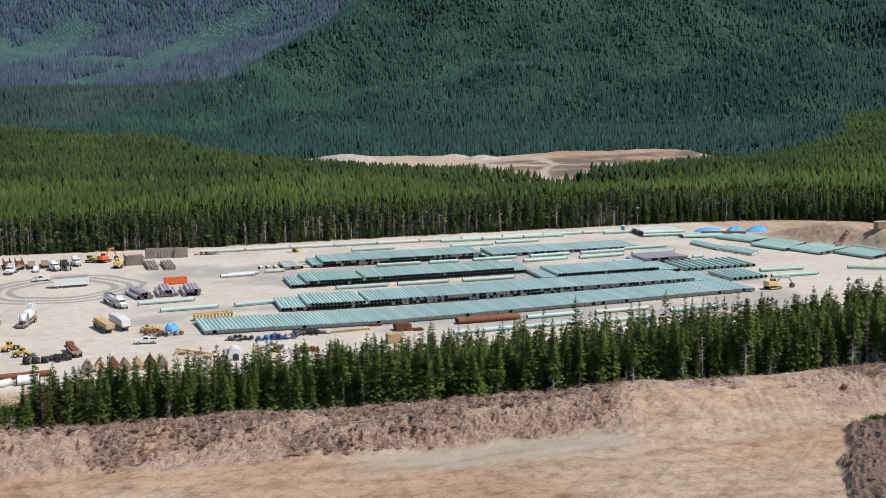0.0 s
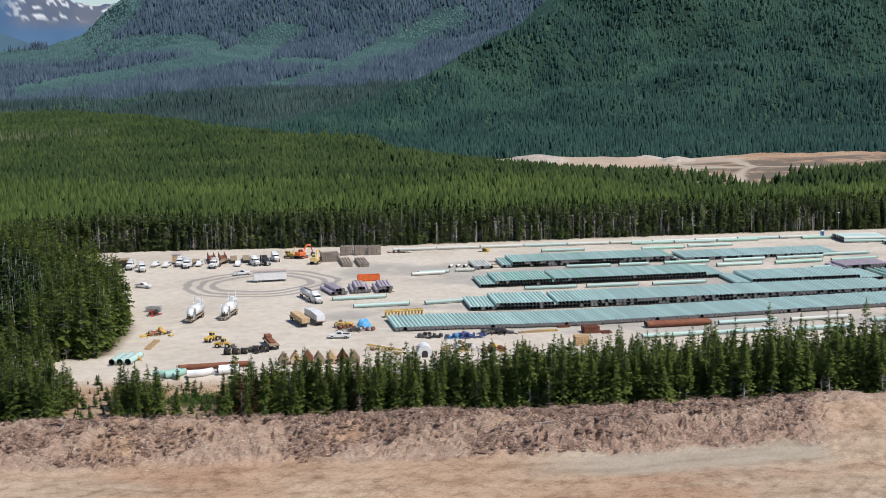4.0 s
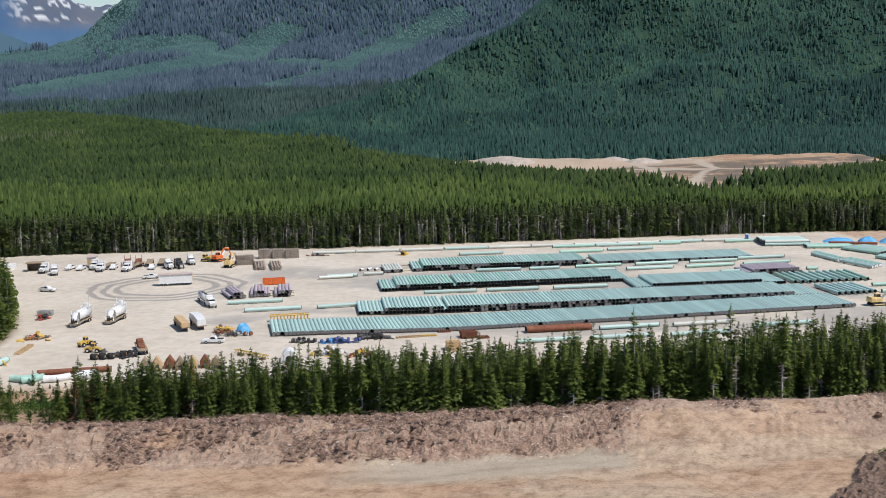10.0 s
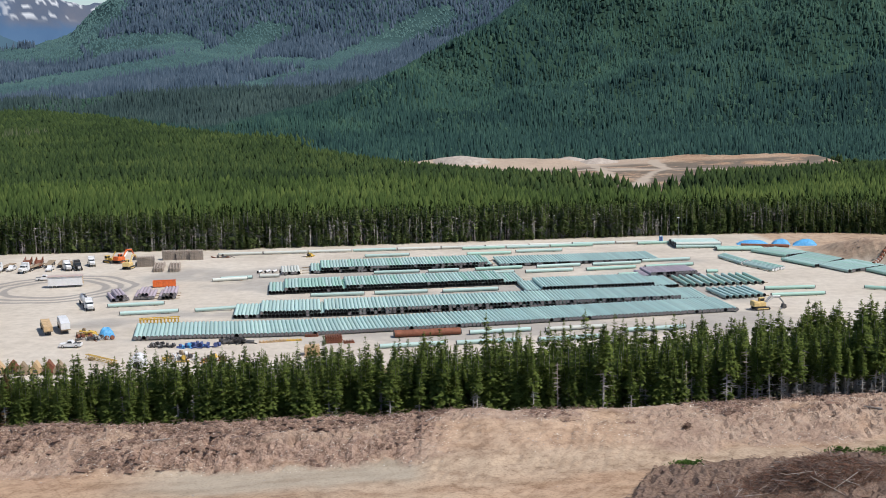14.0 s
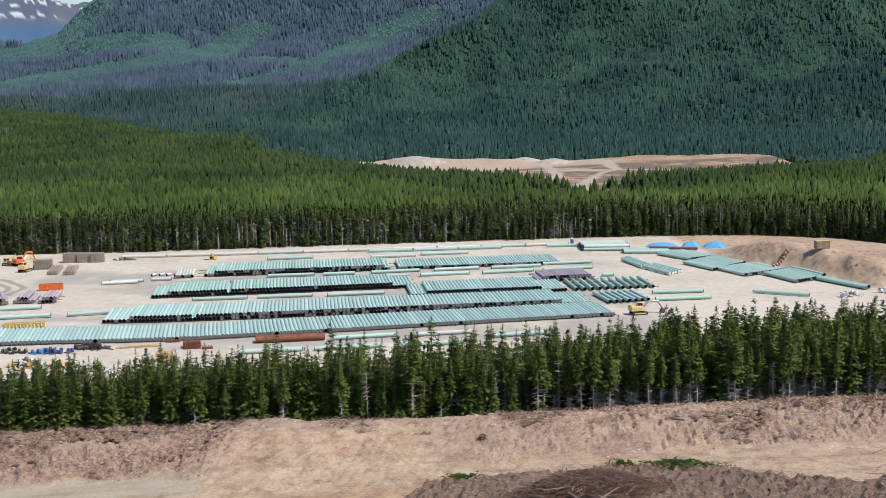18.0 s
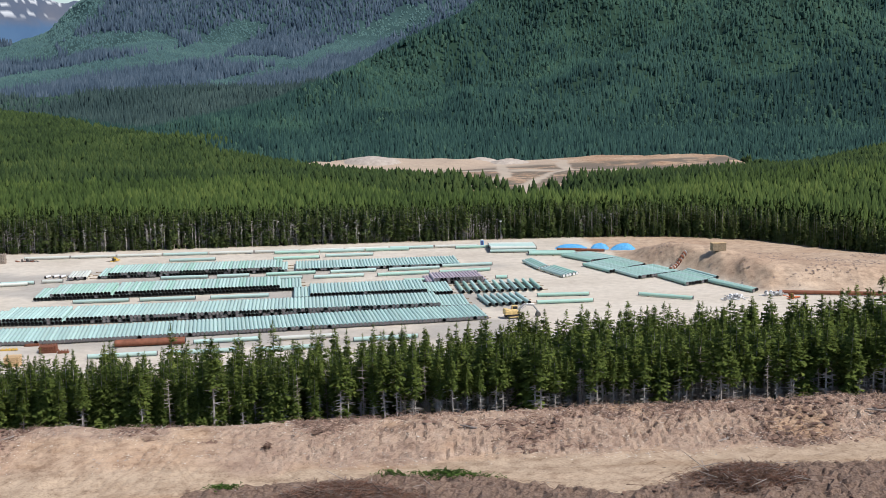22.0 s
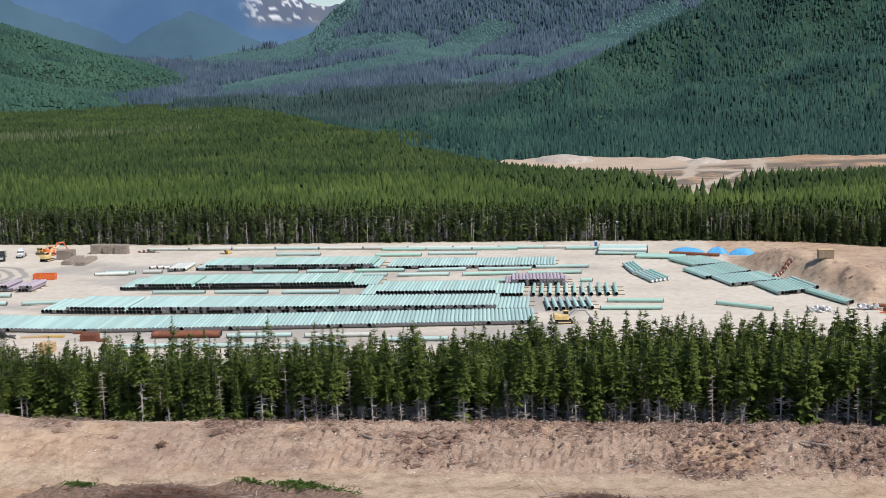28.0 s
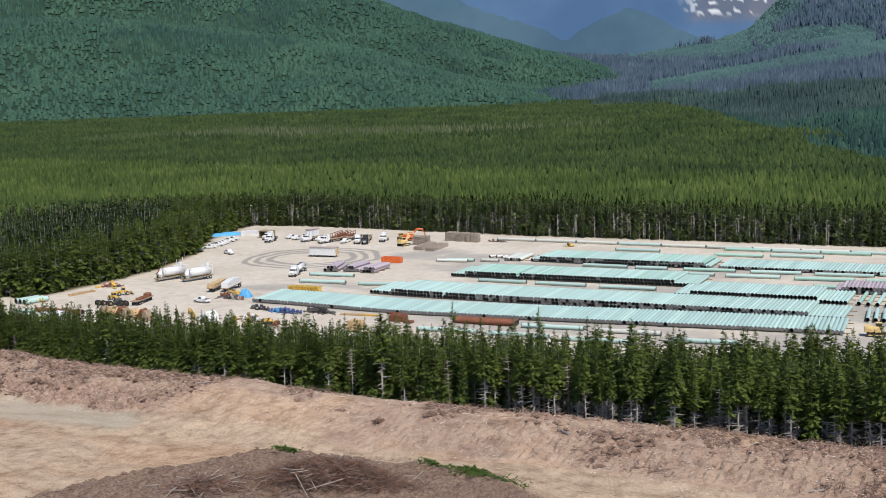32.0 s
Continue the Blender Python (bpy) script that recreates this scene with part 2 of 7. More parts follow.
def ground_z(x, y):
    x, y = np.asarray(x, float), np.asarray(y, float)
    fg = 2.5 + 0.034 * np.clip(x, -30, 260) + 0.02 * np.clip(200 - y, 0, 60)
    yb = berm_line(x)
    z = fg * (1 - smooth01(yb + 6, yb + 50, y))
    rough = fbm(x * 0.12, y * 0.12, 4)
    lumps = 1 - np.abs(2 * fbm(x * 0.52 + 9, y * 0.52, 5) - 1) * 2.2
    front = smooth01(yb - bank_reach(x) - 3 * rough, yb - np.interp(x, [0, 18, 62, 71], [1.5, 8.5, 8.5, 1]), y)
    back = 1 - smooth01(yb + 1, yb + 14, y)
    top = berm_height(x) * (0.78 + 0.44 * rough)
    on = front * back
    z = z + top * on + (lumps - 0.6) * np.interp(x, [-110, 60, 74, 108, 120, 160, 330], [1.7, 1.7, 0.3, 0.3, 0.6, 1.0, 1.4]) * np.sqrt(np.clip(on, 0, 1))
    # machine furrows down the bank's face
    groove = smooth01(0.15, 1.0, np.sin(x * 4.1 + 0.5 * (y - yb) + 4 * rough)) * smooth01(0.35, 0.6, fbm(x * 0.35 + 8, y * 0.1))
    z = z - 0.42 * groove * smooth01(0.03, 0.2, front) * (1 - smooth01(0.75, 0.95, front)) * smooth01(112, 134, x)
    # crawler tracks over the graded end of the bank
    tracks = smooth01(0.1, 0.9, np.sin(x * 3.4 - 0.9 * (y - yb) + 3 * rough)) * smooth01(0.42, 0.62, fbm(x * 0.16 + 3, y * 0.16, 3))
    z = z - 0.26 * tracks * smooth01(62, 70, x) * (1 - smooth01(112, 124, x)) * smooth01(yb - 28, yb - 22, y) * (1 - smooth01(yb - 1, yb + 2, y))
    # graded dirt in front of the bank
    near = 1 - smooth01(yb - 12, yb - 4, y)
    z = z + near * ((fbm(x * 0.06, y * 0.06, 3) - 0.5) * 1.2 + (fbm(x * 0.9, y * 0.9, 2) - 0.5) * 0.22)
    # slash area on the camera's side of the haul road
    sl = slash_mask(x, y)
    z = z + sl * (1.2 + 0.9 * (lumps - 0.4))
    # spoil mound beyond the yard
    md = mound_depth(x, y) + 5 * (rough - 0.5)
    z = z + (7.7 * smooth01(-1, 11, md) * (1 - 0.42 * smooth01(11, 36, md)) * (0.92 + 0.16 * rough) + 0.25 * (lumps - 0.5) * smooth01(0, 4, md)) * (1 - smooth01(42, 66, md)) * smooth01(196, 216, x) * np.interp(x, [236, 256, 290, 312], [1.0, 0.80, 0.66, 0.12]) * (1 - smooth01(430, 470, y + 0.12 * (x - 240)))
    # the yard's near corner lies a little higher
    z = z + yard_rise(x, y)
    # valley falls away beyond the yard
    z = z - 18 * smooth01(0, 110, lowland(x, y)) * smooth01(600, 1050, y)
    # quarry benches
    q = quarry_mask(x, y)
    z = z - 17 * np.exp(-(((x - 180) / 85) ** 2) - ((y - 665) / 60) ** 2)
    z = z * (1 - q) + q * (-4.0 - 3.0 * smooth01(840, 960, y) + 4 * smooth01(200, 300, x) * smooth01(880, 950, y) + 5 * (fbm(x * 0.02, y * 0.02, 3) - 0.5) + 3.5 * np.exp(-(((x - 92) / 26) ** 2) - ((y - 1015) / 18) ** 2) + 3 * np.exp(-(((x - 165) / 20) ** 2) - ((y - 985) / 14) ** 2))
    # slight unevenness of the yard
    yard = smooth01(yb + 40, yb + 60, y) * (1 - smooth01(520, 560, y))
    return z + yard * (fbm(x * 0.03, y * 0.03, 3) - 0.5) * 0.1


def lowland(x, y):
    """How far a place lies inside the sunken river land, beyond the rim of the plantation's plain."""
    west = np.interp(y, [600, 780, 880, 920, 1000, 1122, 1165, 1200, 1545, 1950, 2700, 3272, 4600], [60, 60, -25, -45, -58, -62, -115, -150, -330, -549, -900, -1143, -1700])
    east = np.interp(y, [600, 700, 850, 1000, 1200, 1300, 1600], [420, 420, 470, 540, 640, 760, 2500])
    return np.minimum(x - west, east - x)


def yard_rise(x, y):
    return 1.5 * (1 - smooth01(318, 382, y)) * (1 - smooth01(-15, 45, x)) * smooth01(262, 284, y)


def mound_depth(x, y):
    """How far a place lies inside the foot of the spoil mound."""
    foot = np.interp(y, [300, 345, 378, 394, 417, 439, 460, 500], [250, 246, 241, 234, 222, 208, 204, 200])
    return np.minimum((x - foot) * 0.8, (y - 379) * 0.7)


def slash_mask(x, y):
    edge = np.interp(x, [60, 87, 94, 98, 103, 110, 125, 140, 150, 157, 167, 172, 178, 190, 240, 300], [140, 161, 178, 182, 193, 195, 197, 198, 194, 189, 184, 186, 191, 194, 190, 176])
    edge = edge + 5 * (fbm(x * 0.15, y * 0.15, 3) - 0.5)
    return 1 - smooth01(edge - 3, edge, y)


def quarry_mask(x, y):
    near = np.interp(x, [20, 60, 110, 175, 195, 255, 300, 380], [965, 920, 850, 735, 720, 780, 840, 900])
    far = np.interp(x, [20, 60, 100, 170, 275, 330, 380], [1000, 1035, 1048, 1032, 1012, 985, 960])
    return smooth01(near - 8, near + 8, y) * (1 - smooth01(far - 8, far + 8, y)) * smooth01(20, 40, x) * (1 - smooth01(360, 390, x))


def axis(*stretches):
    out = []
    for a, b, step in stretches:
        out.append(np.arange(a, b, step))
    return np.concatenate(out)


def ease(a, b, first, grow):
    out, v, s = [], a, first
    while v < b:
        out.append(v)
        v += s
        s *= grow
    return np.array(out + [b])


gx = np.concatenate([-ease(150, 4500, 6, 1.12)[::-1], np.arange(-148, 320, 0.62), ease(322, 4500, 4, 1.12)])
gy = np.concatenate([-ease(-120, 4500, 20, 1.3)[::-1][:-1], np.arange(120, 150, 3), np.arange(150, 165, 1.5), np.arange(165, 203, 1.0), np.arange(203, 236, 0.45), np.arange(236, 300, 1.7), np.arange(300, 520, 4), np.arange(520, 690, 12), np.arange(690, 1010, 7), ease(1010, 4700, 14, 1.07)])
GX, GY = np.meshgrid(gx, gy)
GZ = ground_z(GX, GY)
nx, ny = len(gx), len(gy)
ii = (np.arange(ny - 1)[:, None] * nx + np.arange(nx - 1)[None]).ravel()
quads = np.stack([ii, ii + 1, ii + 1 + nx, ii + nx], 1)
tris = np.concatenate([quads[:, [0, 1, 2]], quads[:, [0, 2, 3]]])


def ground_material():
    m, nodes, links, b = material("dirt_and_gravel", 0.95)
    b.inputs["Specular IOR Level"].default_value = 0.1
    att = {}
    for key in ("rubble", "bank", "yard", "forest", "slash", "road", "dark", "quarry", "qpale", "wedge"):
        a = nodes.new("ShaderNodeAttribute")
        a.attribute_name = key
        att[key] = a.outputs["Fac"]
    nl = noise_node(nodes, links, 0.035, 4)
    nm = noise_node(nodes, links, 0.35, 6, 0.65)
    nf = noise_node(nodes, links, 2.2, 5, 0.7)
    dirt = ramp_node(nodes, links, nl.outputs[0], [(0.3, (0.38, 0.245, 0.158)), (0.5, (0.435, 0.30, 0.196)), (0.7, (0.485, 0.36, 0.25))]).outputs[0]
    spots = ramp_node(nodes, links, nm.outputs[0], [(0.33, (0.66, 0.62, 0.60)), (0.52, (1.0, 1.0, 1.0)), (0.75, (1.08, 1.08, 1.08))]).outputs[0]
    dirt = mix_node(nodes, links, 1.0, dirt, spots, "MULTIPLY")
    pale = mix_node(nodes, links, att["road"], dirt, mix_node(nodes, links, 1.0, (0.44, 0.335, 0.235), spots, "MULTIPLY"))
    tcw = nodes.new("ShaderNodeTexCoord")
    mp = nodes.new("ShaderNodeMapping")
    mp.inputs["Scale"].default_value = (0.09, 0.30, 1.0)
    mp.inputs["Rotation"].default_value = (0, 0, radians(-9))
    links.new(tcw.outputs["Object"], mp.inputs["Vector"])
    ns = nodes.new("ShaderNodeTexNoise")
    ns.inputs["Scale"].default_value = 1.0
    ns.inputs["Detail"].default_value = 5
    links.new(mp.outputs[0], ns.inputs["Vector"])
    streak = ramp_node(nodes, links, ns.outputs[0], [(0.34, (0.78, 0.74, 0.70)), (0.5, (1.0, 1.0, 1.0)), (0.7, (1.08, 1.07, 1.06))]).outputs[0]
    pale = mix_node(nodes, links, 0.8, pale, streak, "MULTIPLY")
    for turn_by, at, stretch in ((28, (0.0, 0.0, 0.0), (0.9, 0.035, 1)), (-38, (31.0, 7.0, 0.0), (0.75, 0.03, 1)), (74, (11.0, 3.0, 0.0), (0.8, 0.03, 1))):
        rm = nodes.new("ShaderNodeMapping")
        rm.vector_type = "TEXTURE"
        rm.inputs["Location"].default_value = at
        rm.inputs["Rotation"].default_value = (0, 0, radians(turn_by))
        rm.inputs["Scale"].default_value = tuple(1 / q for q in stretch)
        links.new(tcw.outputs["Object"], rm.inputs["Vector"])
        rn = nodes.new("ShaderNodeTexNoise")
        rn.inputs["Scale"].default_value = 1.0
        rn.inputs["Detail"].default_value = 3
        links.new(rm.outputs[0], rn.inputs["Vector"])
        rut = ramp_node(nodes, links, rn.outputs[0], [(0.33, (0.70, 0.66, 0.63)), (0.39, (1.0, 1.0, 1.0)), (0.66, (1.0, 1.0, 1.0)), (0.72, (1.08, 1.07, 1.06))]).outputs[0]
        pale = mix_node(nodes, links, 0.42, pale, rut, "MULTIPLY")
    grit = ramp_node(nodes, links, nf.outputs[0], [(0.32, (0.66, 0.63, 0.60)), (0.48, (1.0, 1.0, 1.0)), (0.72, (1.12, 1.12, 1.12))]).outputs[0]
    pale = mix_node(nodes, links, 1.0, pale, grit, "MULTIPLY")
    grit0 = mix_node(nodes, links, 1.0, grit, streak, "MULTIPLY")
    pale = mix_node(nodes, links, att["wedge"], pale, mix_node(nodes, links, 0.7, (0.39, 0.34, 0.26), grit0, "MULTIPLY"))
    weeds = ramp_node(nodes, links, noise_node(nodes, links, 0.045, 6, 0.65).outputs[0], [(0.40, (0, 0, 0)), (0.50, (0.9, 0.9, 0.9))]).outputs[0]
    wq = nodes.new("ShaderNodeMath")
    wq.operation = "MULTIPLY"
    links.new(weeds, wq.inputs[0])
    links.new(att["quarry"], wq.inputs[1])
    pale = mix_node(nodes, links, wq.outputs[0], pale, (0.14, 0.120, 0.095))
    pale = mix_node(nodes, links, att["qpale"], pale, (0.46, 0.385, 0.30))
    grav = ramp_node(nodes, links, nl.outputs[0], [(0.3, (0.50, 0.44, 0.355)), (0.5, (0.585, 0.52, 0.425)), (0.7, (0.62, 0.56, 0.465))]).outputs[0]
    gspots = ramp_node(nodes, links, nm.outputs[0], [(0.3, (0.82, 0.81, 0.80)), (0.6, (1.0, 1.0, 1.0))]).outputs[0]
    grav = mix_node(nodes, links, 1.0, grav, gspots, "MULTIPLY")
    bank = ramp_node(nodes, links, nm.outputs[0], [(0.30, (0.27, 0.185, 0.135)), (0.42, (0.40, 0.28, 0.205)), (0.58, (0.48, 0.35, 0.255)), (0.75, (0.54, 0.41, 0.315))]).outputs[0]
    slash = ramp_node(nodes, links, nf.outputs[0], [(0.33, (0.085, 0.055, 0.040)), (0.52, (0.185, 0.128, 0.095)), (0.75, (0.30, 0.22, 0.165))]).outputs[0]
    floor = ramp_node(nodes, links, nm.outputs[0], [(0.35, (0.03, 0.035, 0.015)), (0.65, (0.075, 0.07, 0.035))]).outputs[0]
    tc = nodes.new("ShaderNodeTexCoord")
    warp = nodes.new("ShaderNodeVectorMath")
    warp.operation = "MULTIPLY_ADD"
    nw = noise_node(nodes, links, 0.05, 2)
    links.new(nw.outputs["Color"], warp.inputs[0])
    warp.inputs[1].default_value = (7, 7, 0)
    links.new(tc.outputs["Object"], warp.inputs[2])
    sq = nodes.new("ShaderNodeVectorMath")
    sq.operation = "MULTIPLY"
    links.new(warp.outputs[0], sq.inputs[0])
    sq.inputs[1].default_value = (1, 1, 0)
    dist = nodes.new("ShaderNodeVectorMath")
    dist.operation = "DISTANCE"
    links.new(sq.outputs[0], dist.inputs[0])
    dist.inputs[1].default_value = (-54.5, 411.5, 0)
    scaled = nodes.new("ShaderNodeMath")
    scaled.operation = "DIVIDE"
    links.new(dist.outputs["Value"], scaled.inputs[0])
    scaled.inputs[1].default_value = 40.0
    k, w = (0.0, 0.0, 0.0), (0.75, 0.75, 0.75)
    rings = ramp_node(nodes, links, scaled.outputs[0], [(0.36, k), (0.375, w), (0.42, w), (0.44, k), (0.475, k), (0.49, w), (0.53, w), (0.545, k), (0.59, k), (0.605, w), (0.65, w), (0.67, k)]).outputs[0]
    grav = mix_node(nodes, links, rings, grav, (0.25, 0.235, 0.215))
    grav = mix_node(nodes, links, att["dark"], grav, (0.24, 0.235, 0.225))
    col = mix_node(nodes, links, att["yard"], pale, grav)
    nr = noise_node(nodes, links, 1.1, 6, 0.7)
    rub = ramp_node(nodes, links, nr.outputs[0], [(0.30, (0.14, 0.088, 0.064)), (0.44, (0.32, 0.212, 0.155)), (0.58, (0.46, 0.325, 0.245)), (0.74, (0.58, 0.44, 0.34))]).outputs[0]
    bank = mix_node(nodes, links, att["rubble"], bank, rub)
    col = mix_node(nodes, links, att["bank"], col, bank)
    col = mix_node(nodes, links, att["slash"], col, slash)
    col = mix_node(nodes, links, att["forest"], col, floor)
    links.new(col, b.inputs["Base Color"])
    relief = nodes.new("ShaderNodeMath")
    relief.operation = "MULTIPLY_ADD"
    relief.inputs[1].default_value = 1.0
    relief.inputs[2].default_value = 0.12
    links.new(att["bank"], relief.inputs[0])
    high = nodes.new("ShaderNodeMath")
    high.operation = "MULTIPLY"
    links.new(relief.outputs[0], high.inputs[0])
    links.new(nr.outputs[0], high.inputs[1])
    bump_node(nodes, links, high.outputs[0], 1.0, 0.75, b)
    return m


def forest_edge(x):
    """Front of the forest behind the yard."""
    return np.interp(x, [-400, -160, -150, -127, -14, 102, 189, 230, 265, 300, 322, 345, 420], [300, 470, 484, 490, 492, 503, 509, 507, 492, 448, 408, 300, 240])


def west_edge(y):
    """East side of the forest west of the yard."""
    return np.interp(y, [250, 285, 300, 327, 345, 363, 400, 435, 475, 490], [-92, -88, -82, -83, -88, -94, -111, -136, -152, -160])


def forest_mask(x, y):
    back = smooth01(-3, 3, y - forest_edge(x))
    west = smooth01(-3, 3, west_edge(y) - x) * smooth01(293, 299, y)
    return np.clip(np.maximum(back, west), 0, 1) * (1 - quarry_mask(x, y))


YB = berm_line(GX)
MUCH = bank_litter(GX, GY)
FOOT = YB - np.minimum(bank_reach(GX), 16)
ROUGH = smooth01(0.42, 0.56, MUCH) * smooth01(FOOT - 1, FOOT + 2, GY) * (1 - smooth01(YB + 6, YB + 9, GY))
GZ = GZ + (np.random.RandomState(12).rand(*GZ.shape) - 0.45) * (0.55 * ROUGH + 0.16 * slash_mask(GX, GY) * smooth01(140, 150, GY) + 0.24 * smooth01(FOOT, FOOT + 3, GY) * (1 - 0.6 * smooth01(66, 74, GX) * (1 - smooth01(98, 112, GX))) * (1 - smooth01(YB + 6, YB + 9, GY)))
ground = new("ground", fast_mesh("ground", np.stack([GX, GY, GZ], -1).reshape(-1, 3), tris, ground_material()))
tagged(ground, "pale tan dirt and grey gravel ground with an earth bank", "ground", kind="structure")
BELT = np.interp(GX, [-100, -45, -10, 40, 110, 180, 260, 340], [262, 258, 266, 283, 294, 302, 312, 318])
strip = (0.25 + 0.75 * smooth01(-52, -42, GX)) * smooth01(YB + 3, YB + 12, GY) * (1 - smooth01(BELT - 2, BELT + 4, GY + 4 * (fbm(GX * .1, GY * .1) - .5)))
mask = {
    "rubble": np.maximum(0.9 * smooth01(0.42, 0.56, MUCH), 0.95 * smooth01(12, 20, GX) * (1 - smooth01(62, 67, GX)) * smooth01(FOOT - 1, FOOT + 1, GY) * (1 - smooth01(FOOT + 5, FOOT + 8, GY))),
    "bank": smooth01(FOOT - 1, FOOT + 3, GY + 5 * (fbm(GX * 0.2, GY * 0.2) - 0.5)) * (1 - 0.85 * smooth01(66, 74, GX) * (1 - smooth01(98, 112, GX)) * (1 - smooth01(YB - 5, YB - 1, GY))) * (1 - smooth01(YB + 8, YB + 14, GY)) * smooth01(0.30, 0.5, fbm(GX * 0.07 + 3, GY * 0.11) + 0.10),
    "yard": smooth01(BELT + 1, BELT + 9, GY + 5 * (fbm(GX * .06, GY * .06) - .5)) * smooth01(268, 280, GY + 8 * (fbm(GX * .05, GY * .05) - .5)) * (1 - np.clip(forest_mask(GX, GY), 0, 1)) * (1 - smooth01(560, 600, GY)) * (1 - 0.84 * smooth01(-1, 3, mound_depth(GX, GY) + 6 * (fbm(GX * 0.06, GY * 0.06, 3) - 0.5))),
    "forest": np.maximum(forest_mask(GX, GY), strip),
    "slash": slash_mask(GX, GY),
    "qpale": quarry_mask(GX, GY) * np.maximum(0.6 * smooth01(925, 945, GY + 30 * (fbm(GX * 0.02, GY * 0.03) - 0.5)) * (1 - smooth01(225, 255, GX)), 0.85 * np.maximum.reduce([1 - smooth01(3, 6, np.abs(GX + 14 * (fbm(GX * 0.03, GY * 0.03) - 0.5) - np.interp(GY, *line))) for line in (([700, 741, 832, 880], [188, 194, 210, 236]), ([700, 763, 850, 900], [160, 167, 186, 190]))] + [1 - smooth01(5, 11, np.abs(GY + 20 * (fbm(GX * 0.025 + 2, GY * 0.02) - 0.5) - np.interp(GX, [60, 138, 232, 300], [925, 904, 878, 860])))])),
    "quarry": quarry_mask(GX, GY) * (1 - smooth01(930, 950, GY + 40 * (fbm(GX * 0.02 + 5, GY * 0.03) - 0.5))),
    "dark": 0.5 * smooth01(0.42, 0.62, fbm(GX * 0.045 + 2, GY * 0.07)) * smooth01(-45, -30, GX) * (1 - smooth01(160, 172, GX)) * smooth01(313, 322, GY) * (1 - smooth01(440, 450, GY)),
    "wedge": 0.85 * smooth01(8, 30, GX) * (1 - smooth01(64, 69, GX)) * smooth01(FOOT - 11, FOOT - 6, GY + 4 * (fbm(GX * 0.1, GY * 0.2) - 0.5) + 0.06 * (66 - GX)) * (1 - smooth01(FOOT, FOOT + 1.5, GY)),
    "road": smooth01(0.4, 0.6, fbm(GX * 0.03, GY * 0.08 + 7)) * (1 - smooth01(YB - 16, YB - 10, GY)),
}
for key, val in mask.items():
    a = ground.data.attributes.new(key, "FLOAT", "POINT")
    a.data.foreach_set("value", np.clip(val, 0, 1).astype(np.float32).ravel())
broken = ((mask["bank"] + 0.7 * mask["slash"]) > 0.4) & (GY > 142)
soft_tri = ~broken.ravel()[ii]
ground.data.polygons.foreach_set("use_smooth", np.concatenate([soft_tri, soft_tri]))


# ---- mountains ----
CEN = (100.0, 0.0)


def slope_sheet(name, label, azs, rings, height, mat):
    """Hillside over bearings (degrees to the left of +y) and distances, with height(az, r)."""
    A, R = np.meshgrid(np.radians(azs), rings)
    X, Y = CEN[0] - R * np.sin(A), CEN[1] + R * np.cos(A)
    Z = height(np.degrees(A), R, X, Y)
    na, nr = len(azs), len(rings)
    i = (np.arange(nr - 1)[:, None] * na + np.arange(na - 1)[None]).ravel()
    q = np.stack([i, i + na, i + na + 1, i + 1], 1)
    ob = new(name, fast_mesh(name, np.stack([X, Y, Z], -1).reshape(-1, 3), np.concatenate([q[:, [0, 1, 2]], q[:, [0, 2, 3]]]), mat))
    ob.data.polygons.foreach_set("use_smooth", np.ones(len(ob.data.polygons), dtype=bool))
    return tagged(ob, label, "mountain", kind="structure")


def h_right(az, r, x, y):
    k = np.interp(x, [-400, -200, 0, 165, 330, 520, 1500], [0.16, 0.18, 0.22, 0.26, 0.31, 0.36, 0.40])
    s = np.clip(r - 1420, 0, None)
    spur = 1 - np.abs(2 * fbm(x * 0.0042 + 0.0016 * y + 2, y * 0.0022, 4) - 1) * 2
    gul = ((fbm(x * 0.006, y * 0.0035, 4) - 0.5) * 0.30 + (spur - 0.45) * 0.15) * np.clip(s, 0, 420)
    z = -22 + k * s * (0.8 + 0.5 * smooth01(0, 900, s)) + gul
    ridge = np.interp(az, [-12, -8, -3.8, -1.7, 1.35, 3.6, 6.2, 10, 13], [9.5, 6.0, 3.0, 1.7, 0.35, -0.75, -1.8, -2.6, -3.2])
    cap = 71 + np.tan(np.radians(ridge)) * r - 0.10 * np.clip(s - 500, 0, None) * smooth01(-3, 1, az) + 14 * (fbm(x * 0.01, y * 0.004, 3) - 0.5)
    return np.where(z > cap, cap + 0.05 * np.tanh((z - cap) / 50), z)


def h_mid(az, r, x, y):
    """Gentle wooded foot out to 3.9 km, then the steep mountain."""
    el = np.interp(az, [-14, 0, 5, 9, 12, 14.7, 16.6, 18, 21, 24, 27], [8, 8, 7.2, 6.0, 4.6, 3.4, 1.75, 1.25, 0.8, 0.35, 0.0])
    top = 71 + np.tan(np.radians(el)) * 4500
    shelf = 71 + np.tan(np.radians(np.clip(0.25 * el, -0.2, 1.2))) * 3850
    t = np.clip((r - 1650) / 2200, 0, 1)
    u = np.clip((r - 3850) / 650, 0, 1)
    spur = 1 - np.abs(2 * fbm(x * 0.0026 + 0.0012 * y, y * 0.0010, 4) - 1) * 2
    gul = (fbm(x * 0.0040, y * 0.0022, 4) - 0.5) * 70 * np.clip(t * 2, 0, 1) * (1 - 0.5 * u) + (spur - 0.4) * 55 * smooth01(0, 0.4, u) * (1 - smooth01(0.8, 1, u))
    return -22 + (shelf + 22) * (0.35 * t + 0.65 * t ** 2) + (top - shelf) * u + gul


